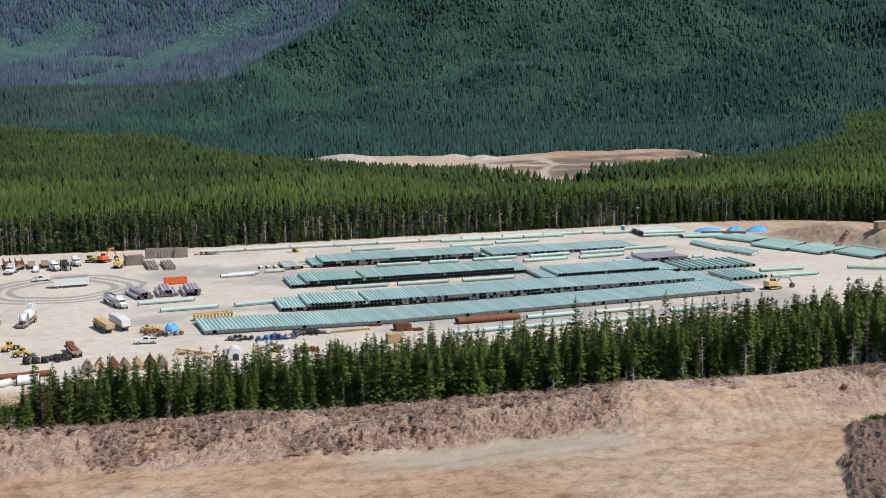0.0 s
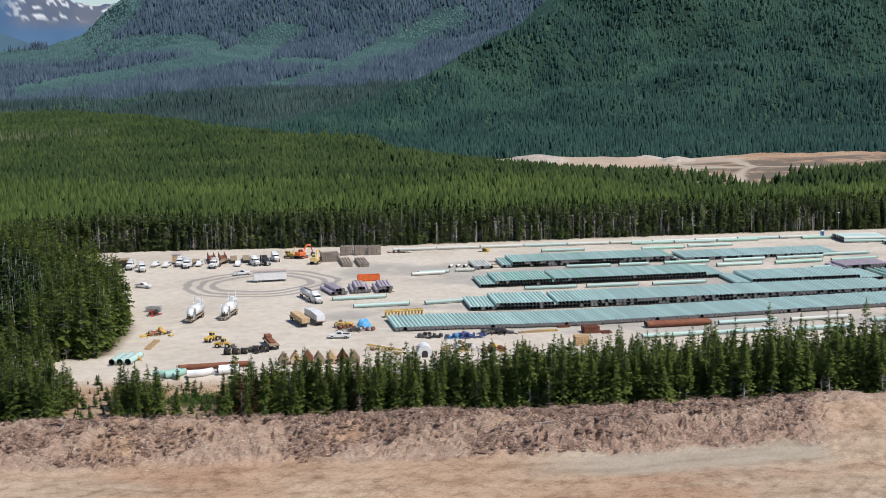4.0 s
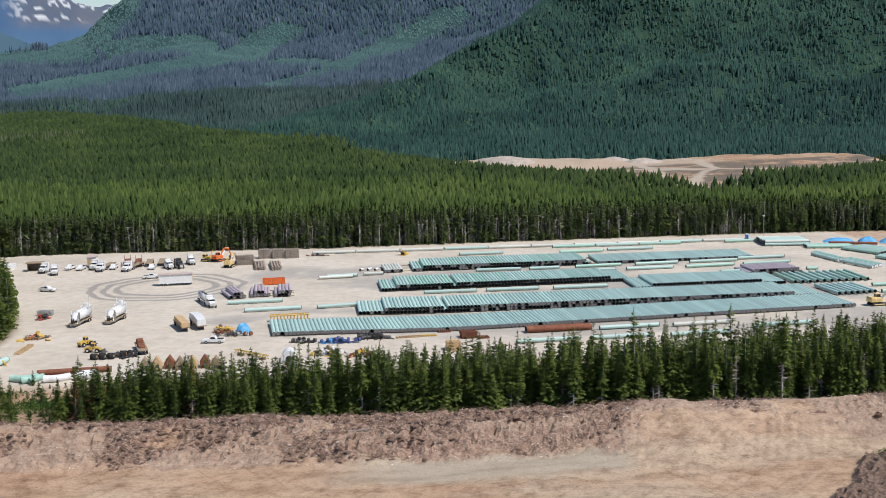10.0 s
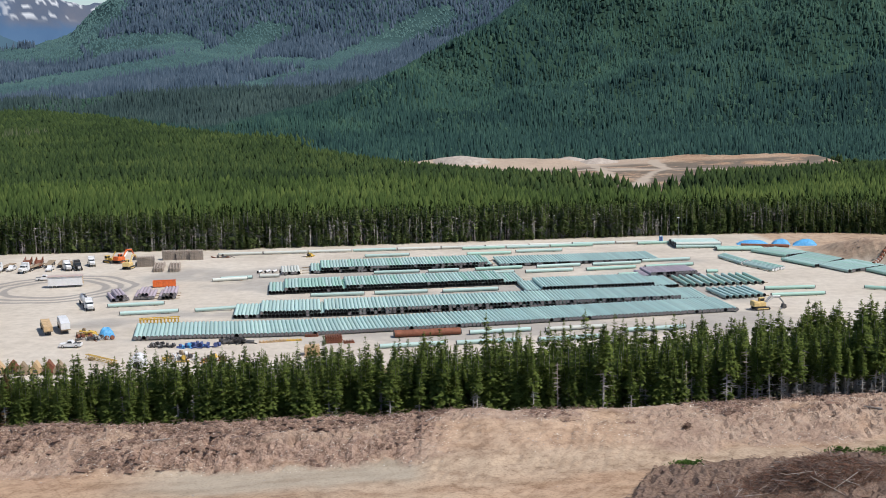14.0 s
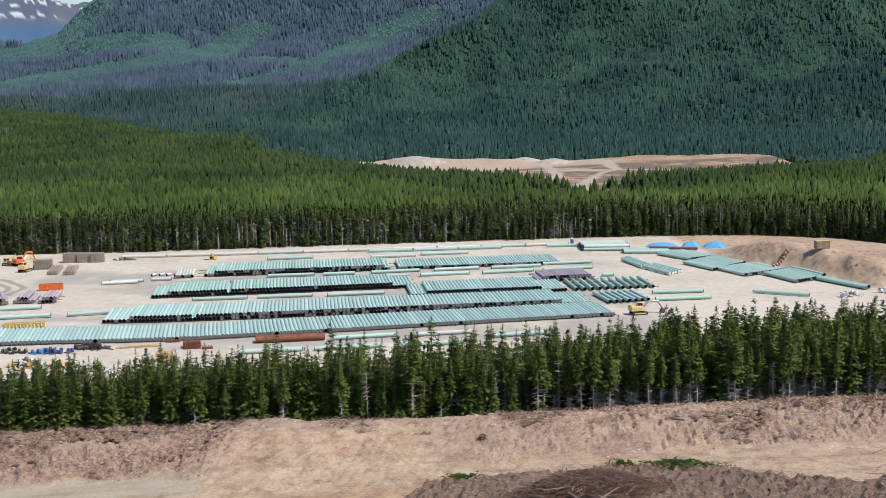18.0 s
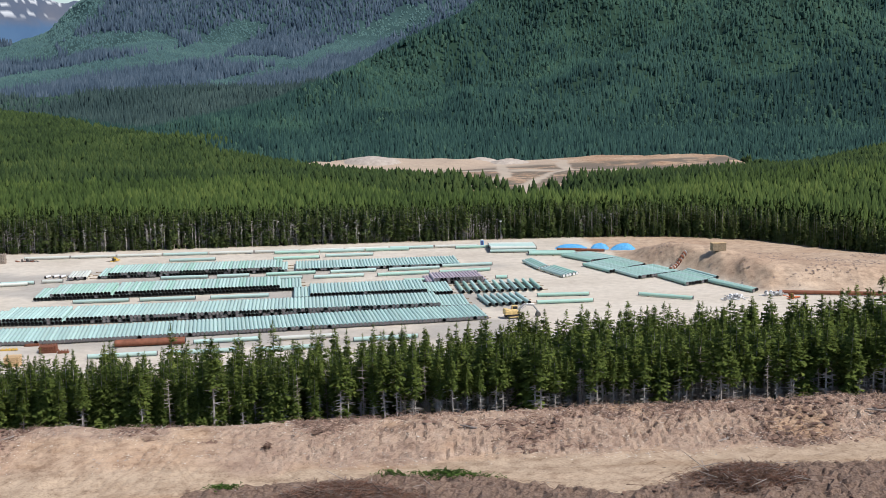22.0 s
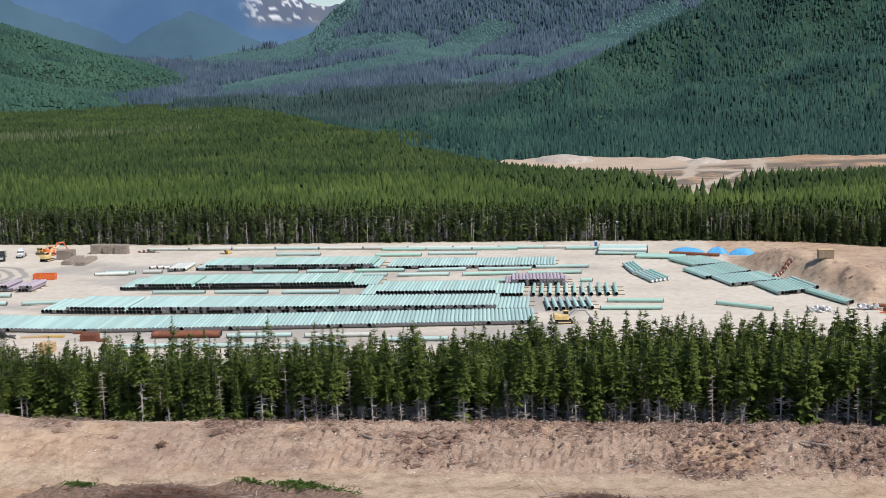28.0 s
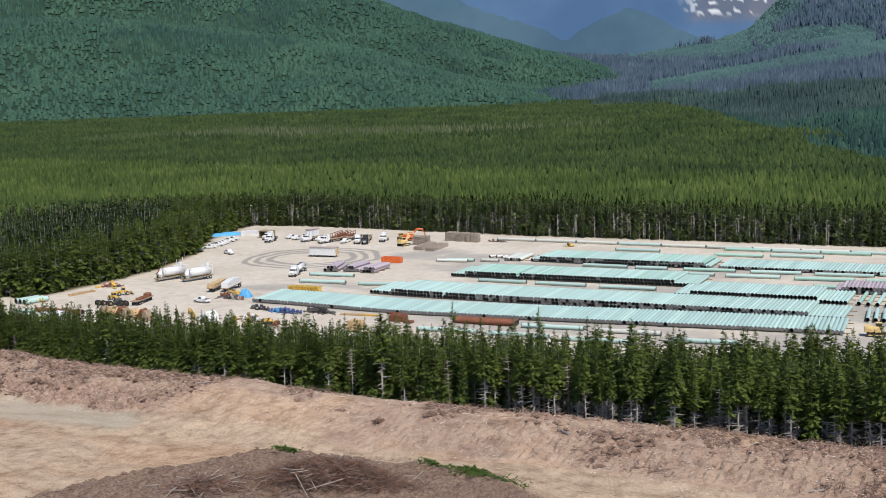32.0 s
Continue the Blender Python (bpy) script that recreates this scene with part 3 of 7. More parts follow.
def h_left(az, r, x, y):
    """A low front hump with a higher rounded hill behind it."""
    el = np.interp(az, [12, 13, 16, 19, 23.5, 25.8, 30.2, 33, 38, 44, 60, 80], [-2.5, -2.3, -1.8, -1.0, 0.40, 1.05, 2.4, 3.5, 4.8, 6.0, 7.0, 7.0])
    front = np.interp(az, [13, 20, 24, 27, 30.2, 33.8, 36.7, 39.6, 45, 60], [-2.6, -2.0, -1.1, -0.5, 0.32, 1.3, 1.9, 2.4, 2.9, 3.3])
    top, hump = 71 + np.tan(np.radians(el)) * 3500, 71 + np.tan(np.radians(front)) * 2850
    t, u = np.clip((r - 2250) / 600, 0, 1), smooth01(2950, 3520, r)
    gul = (fbm(x * 0.004, y * 0.004, 5) - 0.5) * 80 * np.clip(t * 2, 0, 1) * (1 - 0.6 * smooth01(0.75, 1, u)) * (1 - 0.5 * np.exp(-((r - 2850) / 120) ** 2))
    dip = 22 * np.exp(-((r - 3020) / 90) ** 2)
    return -12 + (hump + 12) * (0.6 * t + 0.4 * np.sin(t * np.pi / 2)) - dip + (np.maximum(top, hump) - hump) * u + gul


# logged strips on the middle mountain: bearing and elevation of their middle lines, half height in degrees
CLEARED = (((12.0, 1.25), (15.3, 1.1), 0.42), ((19.6, -0.75), (14.8, 0.0), 0.35), ((14.8, 0.0), (9.9, 0.65), 0.42), ((9.9, 0.65), (8.0, 1.8), 0.40), ((6.6, 0.32), (8.4, 0.30), 0.26),
           ((15.2, 3.2), (17.4, 1.3), 0.45), ((17.0, 0.8), (21.5, 0.7), 0.36), ((0.4, 2.3), (2.9, 0.95), 0.38), ((2.9, 0.95), (5.5, 0.15), 0.32), ((5.5, 0.15), (9.0, -0.75), 0.24), ((9.5, -1.9), (3.0, -2.2), 0.22))


def cleared(az, r, z, wobble):
    """Above 0 inside the logged strips."""
    el = np.degrees(np.arctan2(z - 71, r))
    best = np.full(np.shape(az), -9.0)
    for (a0, e0), (a1, e1), half in CLEARED:
        da, de = (a1 - a0) * 0.4, e1 - e0
        t = np.clip(((az - a0) * 0.4 * da + (el - e0) * de) / (da * da + de * de), 0, 1)
        d = np.hypot((az - a0) * 0.4 - t * da, el - e0 - t * de)
        best = np.maximum(best, 1 - d / half + wobble)
    return best


def slope_ground(name, low, mid, high):
    m, nodes, links, b = material(name, 0.95)
    n = noise_node(nodes, links, 0.02, 5)
    r = ramp_node(nodes, links, n.outputs[0], [(0.35, low), (0.6, mid), (0.8, high)])
    links.new(r.outputs[0], b.inputs["Base Color"])
    return m


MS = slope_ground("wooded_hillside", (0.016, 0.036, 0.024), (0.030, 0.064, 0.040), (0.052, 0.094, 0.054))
# far ground is shifted to blue in its colour, as haze would
MS_FAR = slope_ground("hazy_logged_hillside", (0.028, 0.058, 0.058), (0.042, 0.085, 0.081), (0.066, 0.116, 0.100))
slope_sheet("mountain_right", "steep dark green forested mountainside", np.arange(-45, 13.01, 0.4), np.arange(1400, 2700, 22), h_right, MS)
slope_sheet("mountain_middle", "forested mountain with cleared shelves, haze put into its blue-green colour", np.arange(-14, 27.01, 0.35), np.arange(1600, 4541, 35), h_mid, MS_FAR)
slope_sheet("hill_left", "rounded green wooded hill", np.arange(13, 75.01, 0.5), np.arange(2240, 3560, 30), h_left, MS)


# ---- far ranges: a plain backdrop of distance, self-lit and painted haze-blue ----
def hazy_glow_material(name, low, high, snow, snow_line):
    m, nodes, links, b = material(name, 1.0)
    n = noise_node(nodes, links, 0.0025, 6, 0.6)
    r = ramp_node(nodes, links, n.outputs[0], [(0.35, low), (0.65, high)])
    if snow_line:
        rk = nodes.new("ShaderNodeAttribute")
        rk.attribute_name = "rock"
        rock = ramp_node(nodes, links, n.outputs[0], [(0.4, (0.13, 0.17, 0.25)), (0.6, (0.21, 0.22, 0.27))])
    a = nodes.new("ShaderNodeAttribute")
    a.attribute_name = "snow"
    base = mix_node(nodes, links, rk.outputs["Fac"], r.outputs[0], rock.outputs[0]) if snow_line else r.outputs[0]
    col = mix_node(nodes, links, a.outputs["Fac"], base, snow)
    # emission shows the hazy blue evenly, whatever the sun does
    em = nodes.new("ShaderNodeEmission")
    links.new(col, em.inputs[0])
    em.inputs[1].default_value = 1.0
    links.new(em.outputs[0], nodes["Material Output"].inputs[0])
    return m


def far_range(name, az0, az1, r, crest, base_z, seed, low, high, snow_z):
    azs = np.arange(az0, az1, 0.1)
    rows = np.linspace(0, 1, 44)
    el = crest(azs) + (fbm(azs * 1.3 + seed, azs * 0 + seed, 4) - 0.5) * 0.5
    top = 71 + np.tan(np.radians(el)) * r
    V, S, B = [], [], []
    for k, t in enumerate(rows):
        rr = r - (1 - t) * 200 + 60 * (fbm(azs * 2 + k * 0.2, azs * 0 + k * 0.17 + seed, 3) - 0.5)
        z = base_z + (top - base_z) * t
        V.append(np.stack([CEN[0] - rr * np.sin(np.radians(azs)), CEN[1] + rr * np.cos(np.radians(azs)), z], -1))
        streak = fbm(azs * 2.2 - k * 0.16, azs * 0.5 + k * 0.75 + seed, 4)
        S.append(smooth01(0.635, 0.655, streak) * smooth01(snow_z - 25, snow_z + 5, z) * (1 - smooth01(18.6, 20.2, azs)) if snow_z else azs * 0)
        B.append(smooth01(snow_z - 60, snow_z - 10, z + 30 * (streak - 0.5)) * (1 - smooth01(18.6, 20.2, azs)) if snow_z else azs * 0)
    na = len(azs)
    i = (np.arange(len(rows) - 1)[:, None] * na + np.arange(na - 1)[None]).ravel()
    q = np.stack([i, i + 1, i + na + 1, i + na], 1)
    ob = new(name, fast_mesh(name, np.concatenate(V), np.concatenate([q[:, [0, 1, 2]], q[:, [0, 2, 3]]]), hazy_glow_material(name, low, high, (0.78, 0.82, 0.88), snow_z)))
    a = ob.data.attributes.new("snow", "FLOAT", "POINT")
    a.data.foreach_set("value", np.concatenate(S).astype(np.float32))
    a = ob.data.attributes.new("rock", "FLOAT", "POINT")
    a.data.foreach_set("value", np.concatenate(B).astype(np.float32))
    return tagged(ob, "distant mountain range, painted haze-blue and self-lit, with snow patches" if snow_z else "distant wooded mountain, painted haze-blue and self-lit", "backdrop", kind="structure")


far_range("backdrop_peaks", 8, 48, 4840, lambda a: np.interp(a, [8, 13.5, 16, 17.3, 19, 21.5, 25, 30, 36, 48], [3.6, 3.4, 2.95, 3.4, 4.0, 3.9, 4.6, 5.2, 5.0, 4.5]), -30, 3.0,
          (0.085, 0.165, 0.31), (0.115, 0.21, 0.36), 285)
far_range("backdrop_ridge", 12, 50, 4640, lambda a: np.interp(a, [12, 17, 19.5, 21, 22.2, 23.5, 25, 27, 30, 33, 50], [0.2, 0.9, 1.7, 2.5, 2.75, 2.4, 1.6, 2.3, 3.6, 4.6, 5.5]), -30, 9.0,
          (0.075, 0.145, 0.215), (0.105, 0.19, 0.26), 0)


# ---- forests ----
def spire(tiers, sides, droop=0.03, start=0.0):
    """A conifer of unit height and radius: stacked ragged skirts."""
    v, f = [], []
    rs = np.random.RandomState(tiers * 10 + sides)
    for k in range(tiers):
        z0 = start + (1 - start) * (k / tiers) * 0.92
        z1 = start + (1 - start) * min(1.0, (k + 1.75) / tiers)
        if k == tiers - 1:
            z1 = 1.0
        r = (1 - k / tiers) ** 0.8
        b = len(v)
        for j in range(sides):
            a = 2 * math.pi * (j + 0.5 * (k % 2)) / sides
            rr = r * (0.62 if j % 2 else 1.12) * (0.75 + 0.5 * rs.rand())
            v.append((math.cos(a) * rr, math.sin(a) * rr, z0 - droop * rs.rand()))
        v.append((0, 0, z1))
        f += [(b + j, b + (j + 1) % sides, b + sides) for j in range(sides)]
    return np.array(v), np.array(f)


SP1, SP2 = spire(1, 6, 0.25), spire(2, 6, 0.12)


SP0 = spire(1, 4, 0.25)


def canopy_tree():
    """A full, rounded crown on a slender stem, unit size."""
    v, f = spire(2, 6, 0.10, 0.50)
    v = v.copy()
    grow = np.where(v[:, 2] > 0.6, 1.25, 1.0)
    v[:, 0] *= grow
    v[:, 1] *= grow
    stem = np.array([(0.3, 0, 0), (-0.15, 0.26, 0), (-0.15, -0.26, 0), (0, 0, 0.75)])
    return np.concatenate([v, stem]), np.concatenate([f, np.array([(0, 1, 3), (1, 2, 3), (2, 0, 3)]) + len(v)])


SPF = canopy_tree()


def jitter_grid(x0, x1, y0, y1, step, seed):
    rs = np.random.RandomState(seed)
    X, Y = np.meshgrid(np.arange(x0, x1, step), np.arange(y0, y1, step))
    X = X + (rs.rand(*X.shape) - 0.5) * step * 1.5
    Y = Y + (rs.rand(*Y.shape) - 0.5) * step * 1.5
    return X.ravel(), Y.ravel(), rs


def in_view(x, y):
    """The wedge of country that lies before the flight."""
    a = np.degrees(np.arctan2(-(x - 170), y - 10))
    a2 = np.degrees(np.arctan2(-(x - 235), y - 30))
    return (a > -27) & (a2 < 56)


def flat_forest(name, label, y0, y1, step, base, h0, h1, w, seed, extra=None, mat="pine"):
    x, y, rs = jitter_grid(-1900, 900, y0, y1, step, seed)
    keep = in_view(x, y) & (forest_mask(x, y) > 0.6)
    if extra is not None:
        keep &= extra(x, y)
    x, y = x[keep], y[keep]
    n = len(x)
    stand = fbm(x * 0.012, y * 0.012, 3)
    h = (h0 + (h1 - h0) * rs.rand(n)) * (0.8 + 0.4 * stand) * (1 - 0.25 * smooth01(700, 850, y) * (1 - smooth01(1000, 1100, y)) * smooth01(0, 100, x))
    wd = w * (0.75 + 0.5 * rs.rand(n))
    v, f = scatter(*base, x, y, ground_z(x, y) - 0.3, h, wd, rs.rand(n) * 6.28)
    me = fast_mesh(name, v, f, M[mat])
    if base is TOP:
        nn = needle_normals(v, np.repeat(x, len(base[0])), np.repeat(y, len(base[0])), rs)
        me = soften(fast_mesh(name, v, face_out(v, f, nn), M[mat]), nn)
    ob = new(name, me)
    return tagged(ob, label, "forest", kind="stuff")


def slope_forest(name, label, az0, az1, r0, r1, step, hfun, h0, h1, w, mat, seed, base, lo, hi, stretch=(0.004, 0.0022), logged=None):
    """Trees on a hillside where the stand pattern lies between lo and hi."""
    rs = np.random.RandomState(seed)
    n = int(math.radians(az1 - az0) * (r1 * r1 - r0 * r0) / 2 / step**2)
    r = np.sqrt(r0 * r0 + rs.rand(n) * (r1 * r1 - r0 * r0))
    az = az0 + (az1 - az0) * rs.rand(n)
    x, y = CEN[0] - r * np.sin(np.radians(az)), CEN[1] + r * np.cos(np.radians(az))
    stand = fbm(x * stretch[0] + 3, y * stretch[1], 4) + 0.03 * rs.randn(n)
    keep = in_view(x, y) & (stand > lo) & (stand <= hi)
    if logged is not None:
        opened = cleared(az, r, hfun(az, r, x, y), 1.1 * (fbm(x * 0.006, y * 0.004, 3) - 0.5) + 0.12 * rs.randn(n)) > 0
        keep &= opened == logged
    x, y, az, r = x[keep], y[keep], az[keep], r[keep]
    n = len(x)
    z = hfun(az, r, x, y) - 1.0
    h = h0 + (h1 - h0) * rs.rand(n)
    v, f = scatter(*base, x, y, z, h, w * (0.7 + 0.6 * rs.rand(n)), rs.rand(n) * 6.28)
    ob = new(name, fast_mesh(name, v, f, mat))
    if base is LEAFY:
        ob.data.polygons.foreach_set("use_smooth", np.ones(len(ob.data.polygons), dtype=bool))
    return tagged(ob, label, "forest", kind="stuff")


def round_tree():
    """A broad leafy crown of unit height: a lumpy dome on six sides."""
    rs = np.random.RandomState(77)
    v, f = [], []
    for z, r in ((0.1, 0.95), (0.7, 0.72)):
        for j in range(6):
            a = 2 * math.pi * (j + 0.5 * (z > 0.4)) / 6
            rr = r * rs.uniform(0.75, 1.2)
            v.append((math.cos(a) * rr, math.sin(a) * rr, z + rs.uniform(-0.08, 0.08)))
    v.append((0, 0, 1.0))
    for j in range(6):
        a, b = j, (j + 1) % 6
        f += [(a, b, b + 6), (a, b + 6, a + 6)]
    f += [(6 + j, 6 + (j + 1) % 6, 12) for j in range(6)]
    return np.array(v), np.array(f)


LEAFY = round_tree()
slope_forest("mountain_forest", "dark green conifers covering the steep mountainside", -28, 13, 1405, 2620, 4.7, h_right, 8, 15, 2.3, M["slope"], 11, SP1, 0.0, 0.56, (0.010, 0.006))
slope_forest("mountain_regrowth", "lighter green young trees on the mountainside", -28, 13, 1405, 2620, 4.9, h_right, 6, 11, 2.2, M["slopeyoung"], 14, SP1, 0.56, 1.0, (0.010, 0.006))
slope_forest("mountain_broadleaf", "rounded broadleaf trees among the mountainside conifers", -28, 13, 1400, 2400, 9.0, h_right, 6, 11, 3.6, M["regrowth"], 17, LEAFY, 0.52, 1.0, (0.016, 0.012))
slope_forest("mountain_forest", "tall conifers in bands on the mountain, greyed by painted haze", -9, 26, 2600, 4520, 8.6, h_mid, 13, 28, 5.0, M["slopefar"], 12, SP1, 0.0, 1.0, logged=False)
slope_forest("mountain_regrowth", "regrowth on cleared mountain shelves, paled by haze in its colour", -9, 26, 2600, 4520, 8.6, h_mid, 4, 8, 5.2, M["midregrowth"], 15, SP0, 0.0, 1.0, logged=True)
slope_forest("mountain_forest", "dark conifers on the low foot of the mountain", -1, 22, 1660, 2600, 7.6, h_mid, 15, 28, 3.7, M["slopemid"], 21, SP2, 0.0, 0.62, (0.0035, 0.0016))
slope_forest("mountain_regrowth", "green young woods on the low foot of the mountain", -1, 22, 1660, 2600, 7.6, h_mid, 8, 14, 4.4, M["regrowth"], 22, LEAFY, 0.62, 1.0, (0.0035, 0.0016))
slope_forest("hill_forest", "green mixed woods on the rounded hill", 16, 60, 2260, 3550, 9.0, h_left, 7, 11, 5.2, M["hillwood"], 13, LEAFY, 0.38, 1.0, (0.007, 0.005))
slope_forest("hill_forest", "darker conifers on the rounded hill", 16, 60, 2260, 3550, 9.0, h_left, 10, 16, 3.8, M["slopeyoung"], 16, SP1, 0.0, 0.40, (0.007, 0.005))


def conifer(seed, levels, per, tufts, bare=0.1, spread=0.17, slim=1.0):
    """A unit-height conifer: (trunk verts, tris), (crown verts, tris). Crown boughs carry ragged, twisted tufts."""
    rs = np.random.RandomState(seed)
    tv, tf = [], []
    for k, (z, r) in enumerate(((0, 0.0112), (0.5, 0.0080), (0.97, 0.001))):
        for j in range(5):
            a = j * 2 * math.pi / 5
            tv.append((math.cos(a) * r, math.sin(a) * r, z))
    for k in range(2):
        for j in range(5):
            a, b = k * 5 + j, k * 5 + (j + 1) % 5
            tf += [(a, b, b + 5), (a, b + 5, a + 5)]
    cv, cf = [], []
    lopsided = rs.rand(levels // 3 + 2)
    for lv in range(levels):
        t = (lv + 0.9 * rs.rand()) / levels
        z = bare + (0.985 - bare) * t
        reach = spread * slim * (1 - t) ** 0.78 * (0.74 + 0.46 * lopsided[lv // 3]) + 0.014
        if t < 0.15:
            reach *= 0.5 + 3 * t
        for p in range(per):
            a = 2 * math.pi * (p + rs.rand() * 1.6 + 0.37 * lv) / per
            ln = reach * (0.58 + 0.55 * rs.rand())
            droop = ln * (0.0 + 0.55 * (1 - t)) * (0.3 + 1.1 * rs.rand())
            ca, sa = math.cos(a), math.sin(a)
            root = np.array((0, 0, z + 0.02 * rs.randn()))
            tip = np.array((ca * ln, sa * ln, root[2] - droop + 0.35 * ln * t))
            twist = rs.uniform(-0.65, 0.65)
            side = np.array((-sa * math.cos(twist), ca * math.cos(twist), math.sin(twist)))
            wide = 0.006 + ln * (0.25 if per > 8 else 0.34)
            for k in range(tufts):
                u0, u1 = (k + 0.1) / tufts, min(1.15, (k + 1.3) / tufts)
                p0, p1 = root + (tip - root) * u0, root + (tip - root) * u1
                w = wide * (1.1 - 0.6 * u0) * (0.5 + 0.8 * rs.rand())
                hang = np.array((0, 0, -0.5 * w * (0.2 + rs.rand())))
                b = len(cv)
                if tufts > 2:
                    cv += [p0, p0 + (p1 - p0) * 0.62 + side * w + hang, p1, p0 + (p1 - p0) * 0.62 - side * w + hang]
                    cf += [(b, b + 1, b + 2), (b, b + 2, b + 3)]
                else:
                    cv += [p0, p1 + side * w * 1.15 + hang, p1 - side * w * 1.15]
                    cf += [(b, b + 1, b + 2)]
    b = len(cv)
    cv += [(0.009, 0, 0.90), (-0.005, 0.008, 0.90), (-0.005, -0.008, 0.90), (0, 0, 1.0)]
    cf += [(b, b + 1, b + 3), (b + 1, b + 2, b + 3), (b + 2, b, b + 3)]
    return (np.array(tv), np.array(tf)), (np.array(cv), np.array(cf))


def dead_twigs(seed, z0, z1, count, reach):
    """Bare grey twigs on the lower stem, unit height."""
    rs = np.random.RandomState(seed)
    v, f = [], []
    for k in range(count):
        z, a = z0 + (z1 - z0) * rs.rand(), rs.rand() * 6.28
        ln = reach * (0.4 + 0.8 * rs.rand())
        ca, sa = math.cos(a), math.sin(a)
        b = len(v)
        v += [(0, 0, z), (0, 0, z + 0.017), (ca * ln, sa * ln, z - 0.02 + 0.05 * rs.rand())]
        f += [(b, b + 1, b + 2)]
    return np.array(v), np.array(f)


def joined(*pairs):
    vs, fs, o = [], [], 0
    for v, f in pairs:
        vs.append(v)
        fs.append(f + o)
        o += len(v)
    return np.concatenate(vs), np.concatenate(fs)


_top = conifer(33, 11, 5, 1, 0.30, 1.0)[1]
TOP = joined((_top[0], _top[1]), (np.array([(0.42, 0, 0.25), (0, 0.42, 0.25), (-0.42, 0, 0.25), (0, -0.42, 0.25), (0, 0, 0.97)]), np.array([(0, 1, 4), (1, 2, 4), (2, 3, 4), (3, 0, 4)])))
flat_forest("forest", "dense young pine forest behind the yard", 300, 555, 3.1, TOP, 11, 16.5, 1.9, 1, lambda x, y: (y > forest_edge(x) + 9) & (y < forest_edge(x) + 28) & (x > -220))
flat_forest("forest", "dense young pine forest deeper in the valley", 300, 555, 3.3, SPF, 11, 15.5, 1.75, 6, lambda x, y: ((y >= forest_edge(x) + 28) | (x < -215)) & (x > -560))
flat_forest("forest", "dense young pine forest beyond the yard", 555, 690, 3.5, SPF, 11, 15.5, 1.9, 4, lambda x, y: y > forest_edge(x) + 9)
flat_forest("forest", "dense green pine plantation on the valley floor", 690, 960, 4.2, SPF, 10, 15, 2.1, 2, mat="pinefar")
flat_forest("forest", "green pine plantation towards the valley", 960, 1400, 5.8, SPF, 11, 16, 2.8, 5, lambda x, y: lowland(x, y) < 20, mat="pinefar")
flat_forest("forest", "green pine plantation in the far valley", 1400, 2050, 7.6, SPF, 11, 17, 4.4, 9, lambda x, y: lowland(x, y) < 20, mat="pinefar")
flat_forest("forest", "green plantation below the rounded hill", 2050, 3000, 12.0, SP0, 11, 19, 7.0, 10, lambda x, y: lowland(x, y) < 20, mat="pinefar")
flat_forest("forest", "dark conifers in the low river land", 960, 1720, 6.4, SP2, 9, 20, 3.2, 3, lambda x, y: lowland(x, y) > 12, mat="slope")
flat_forest("river_woods", "rounded leafy trees along the low river land", 960, 1500, 9.0, LEAFY, 7, 12, 4.6, 8, lambda x, y: lowland(x, y) > 8, mat="regrowth")
flat_forest("pale_woods", "grey half-dead trees in a strip through the plantation", 1000, 1560, 8.0, SP2, 15, 20, 2.8, 18, lambda x, y: (np.abs(np.hypot(x - 100, y) - 1330 + 60 * np.sin(x * 0.01)) < 90 * fbm(x * 0.01, y * 0.01, 3)) & (x < -330), mat="paleneedle")


FIRS = [conifer(20 + k, 30, 13, 3, 0.02, (0.205, 0.175, 0.155, 0.225)[k]) for k in range(4)]
PINES = [conifer(40 + k, 24, 10, 3, 0.33 + 0.05 * k, (0.135, 0.15, 0.125, 0.14)[k]) for k in range(4)]
MIDS = [conifer(60 + k, 18, 8, 2, 0.10, 0.155) for k in range(4)]
TALLS = [conifer(70 + k, 16, 8, 2, 0.28 + 0.05 * k, 0.14) for k in range(4)]
LOWS = [conifer(75 + k, 12, 6, 1, (0.1, 0.1, 0.25, 0.35)[k], 0.17) for k in range(4)]
EDGES = [conifer(80 + k, 15, 8, 1, (0.42, 0.36, 0.22, 0.05)[k], 0.125) for k in range(4)]
WOODS = [conifer(100 + k, 22, 8, 2, (0.03, 0.08, 0.18, 0.05)[k], (0.19, 0.16, 0.15, 0.21)[k]) for k in range(4)]
TWIGS = [dead_twigs(90 + k, 0.08, 0.56, 44, 0.10) for k in range(4)]


def strip_front(x):
    return berm_line(x) + np.interp(x, [-100, -40, 60, 120, 250], [14, 13, 11, 9, 8])


def strip_back(x):
    return np.interp(x, [-100, -78, -70, -58, -52, -45, -10, 40, 110, 180, 260, 340], [268, 264, 258, 256, 240, 256, 264, 282, 294, 302, 312, 318])


def tree_height(x, y, rs, n):
    base = np.interp(x, [-100, -60, -40, 0, 40, 110, 180, 240], [10.5, 10.0, 10.4, 11.3, 12.0, 12.6, 13.6, 14.6])
    back = 1 - 0.17 * smooth01(12, 48, y - strip_front(x)) * (1 - smooth01(140, 190, x))
    tall = np.where((rs.rand(n) < 0.03) & (x > 60), 1.25, 1.0)
    return base * back * (0.68 + 0.47 * rs.rand(n)) * tall


# front rows: every tree a thing of its own
def crown_mesh(cv, cf, tall, mat):
    n = needle_normals(cv, 0.0, 0.0, np.random.RandomState(len(cv)))
    return soften(fast_mesh("crown", cv * tall, face_out(cv, cf, n), mat), n)


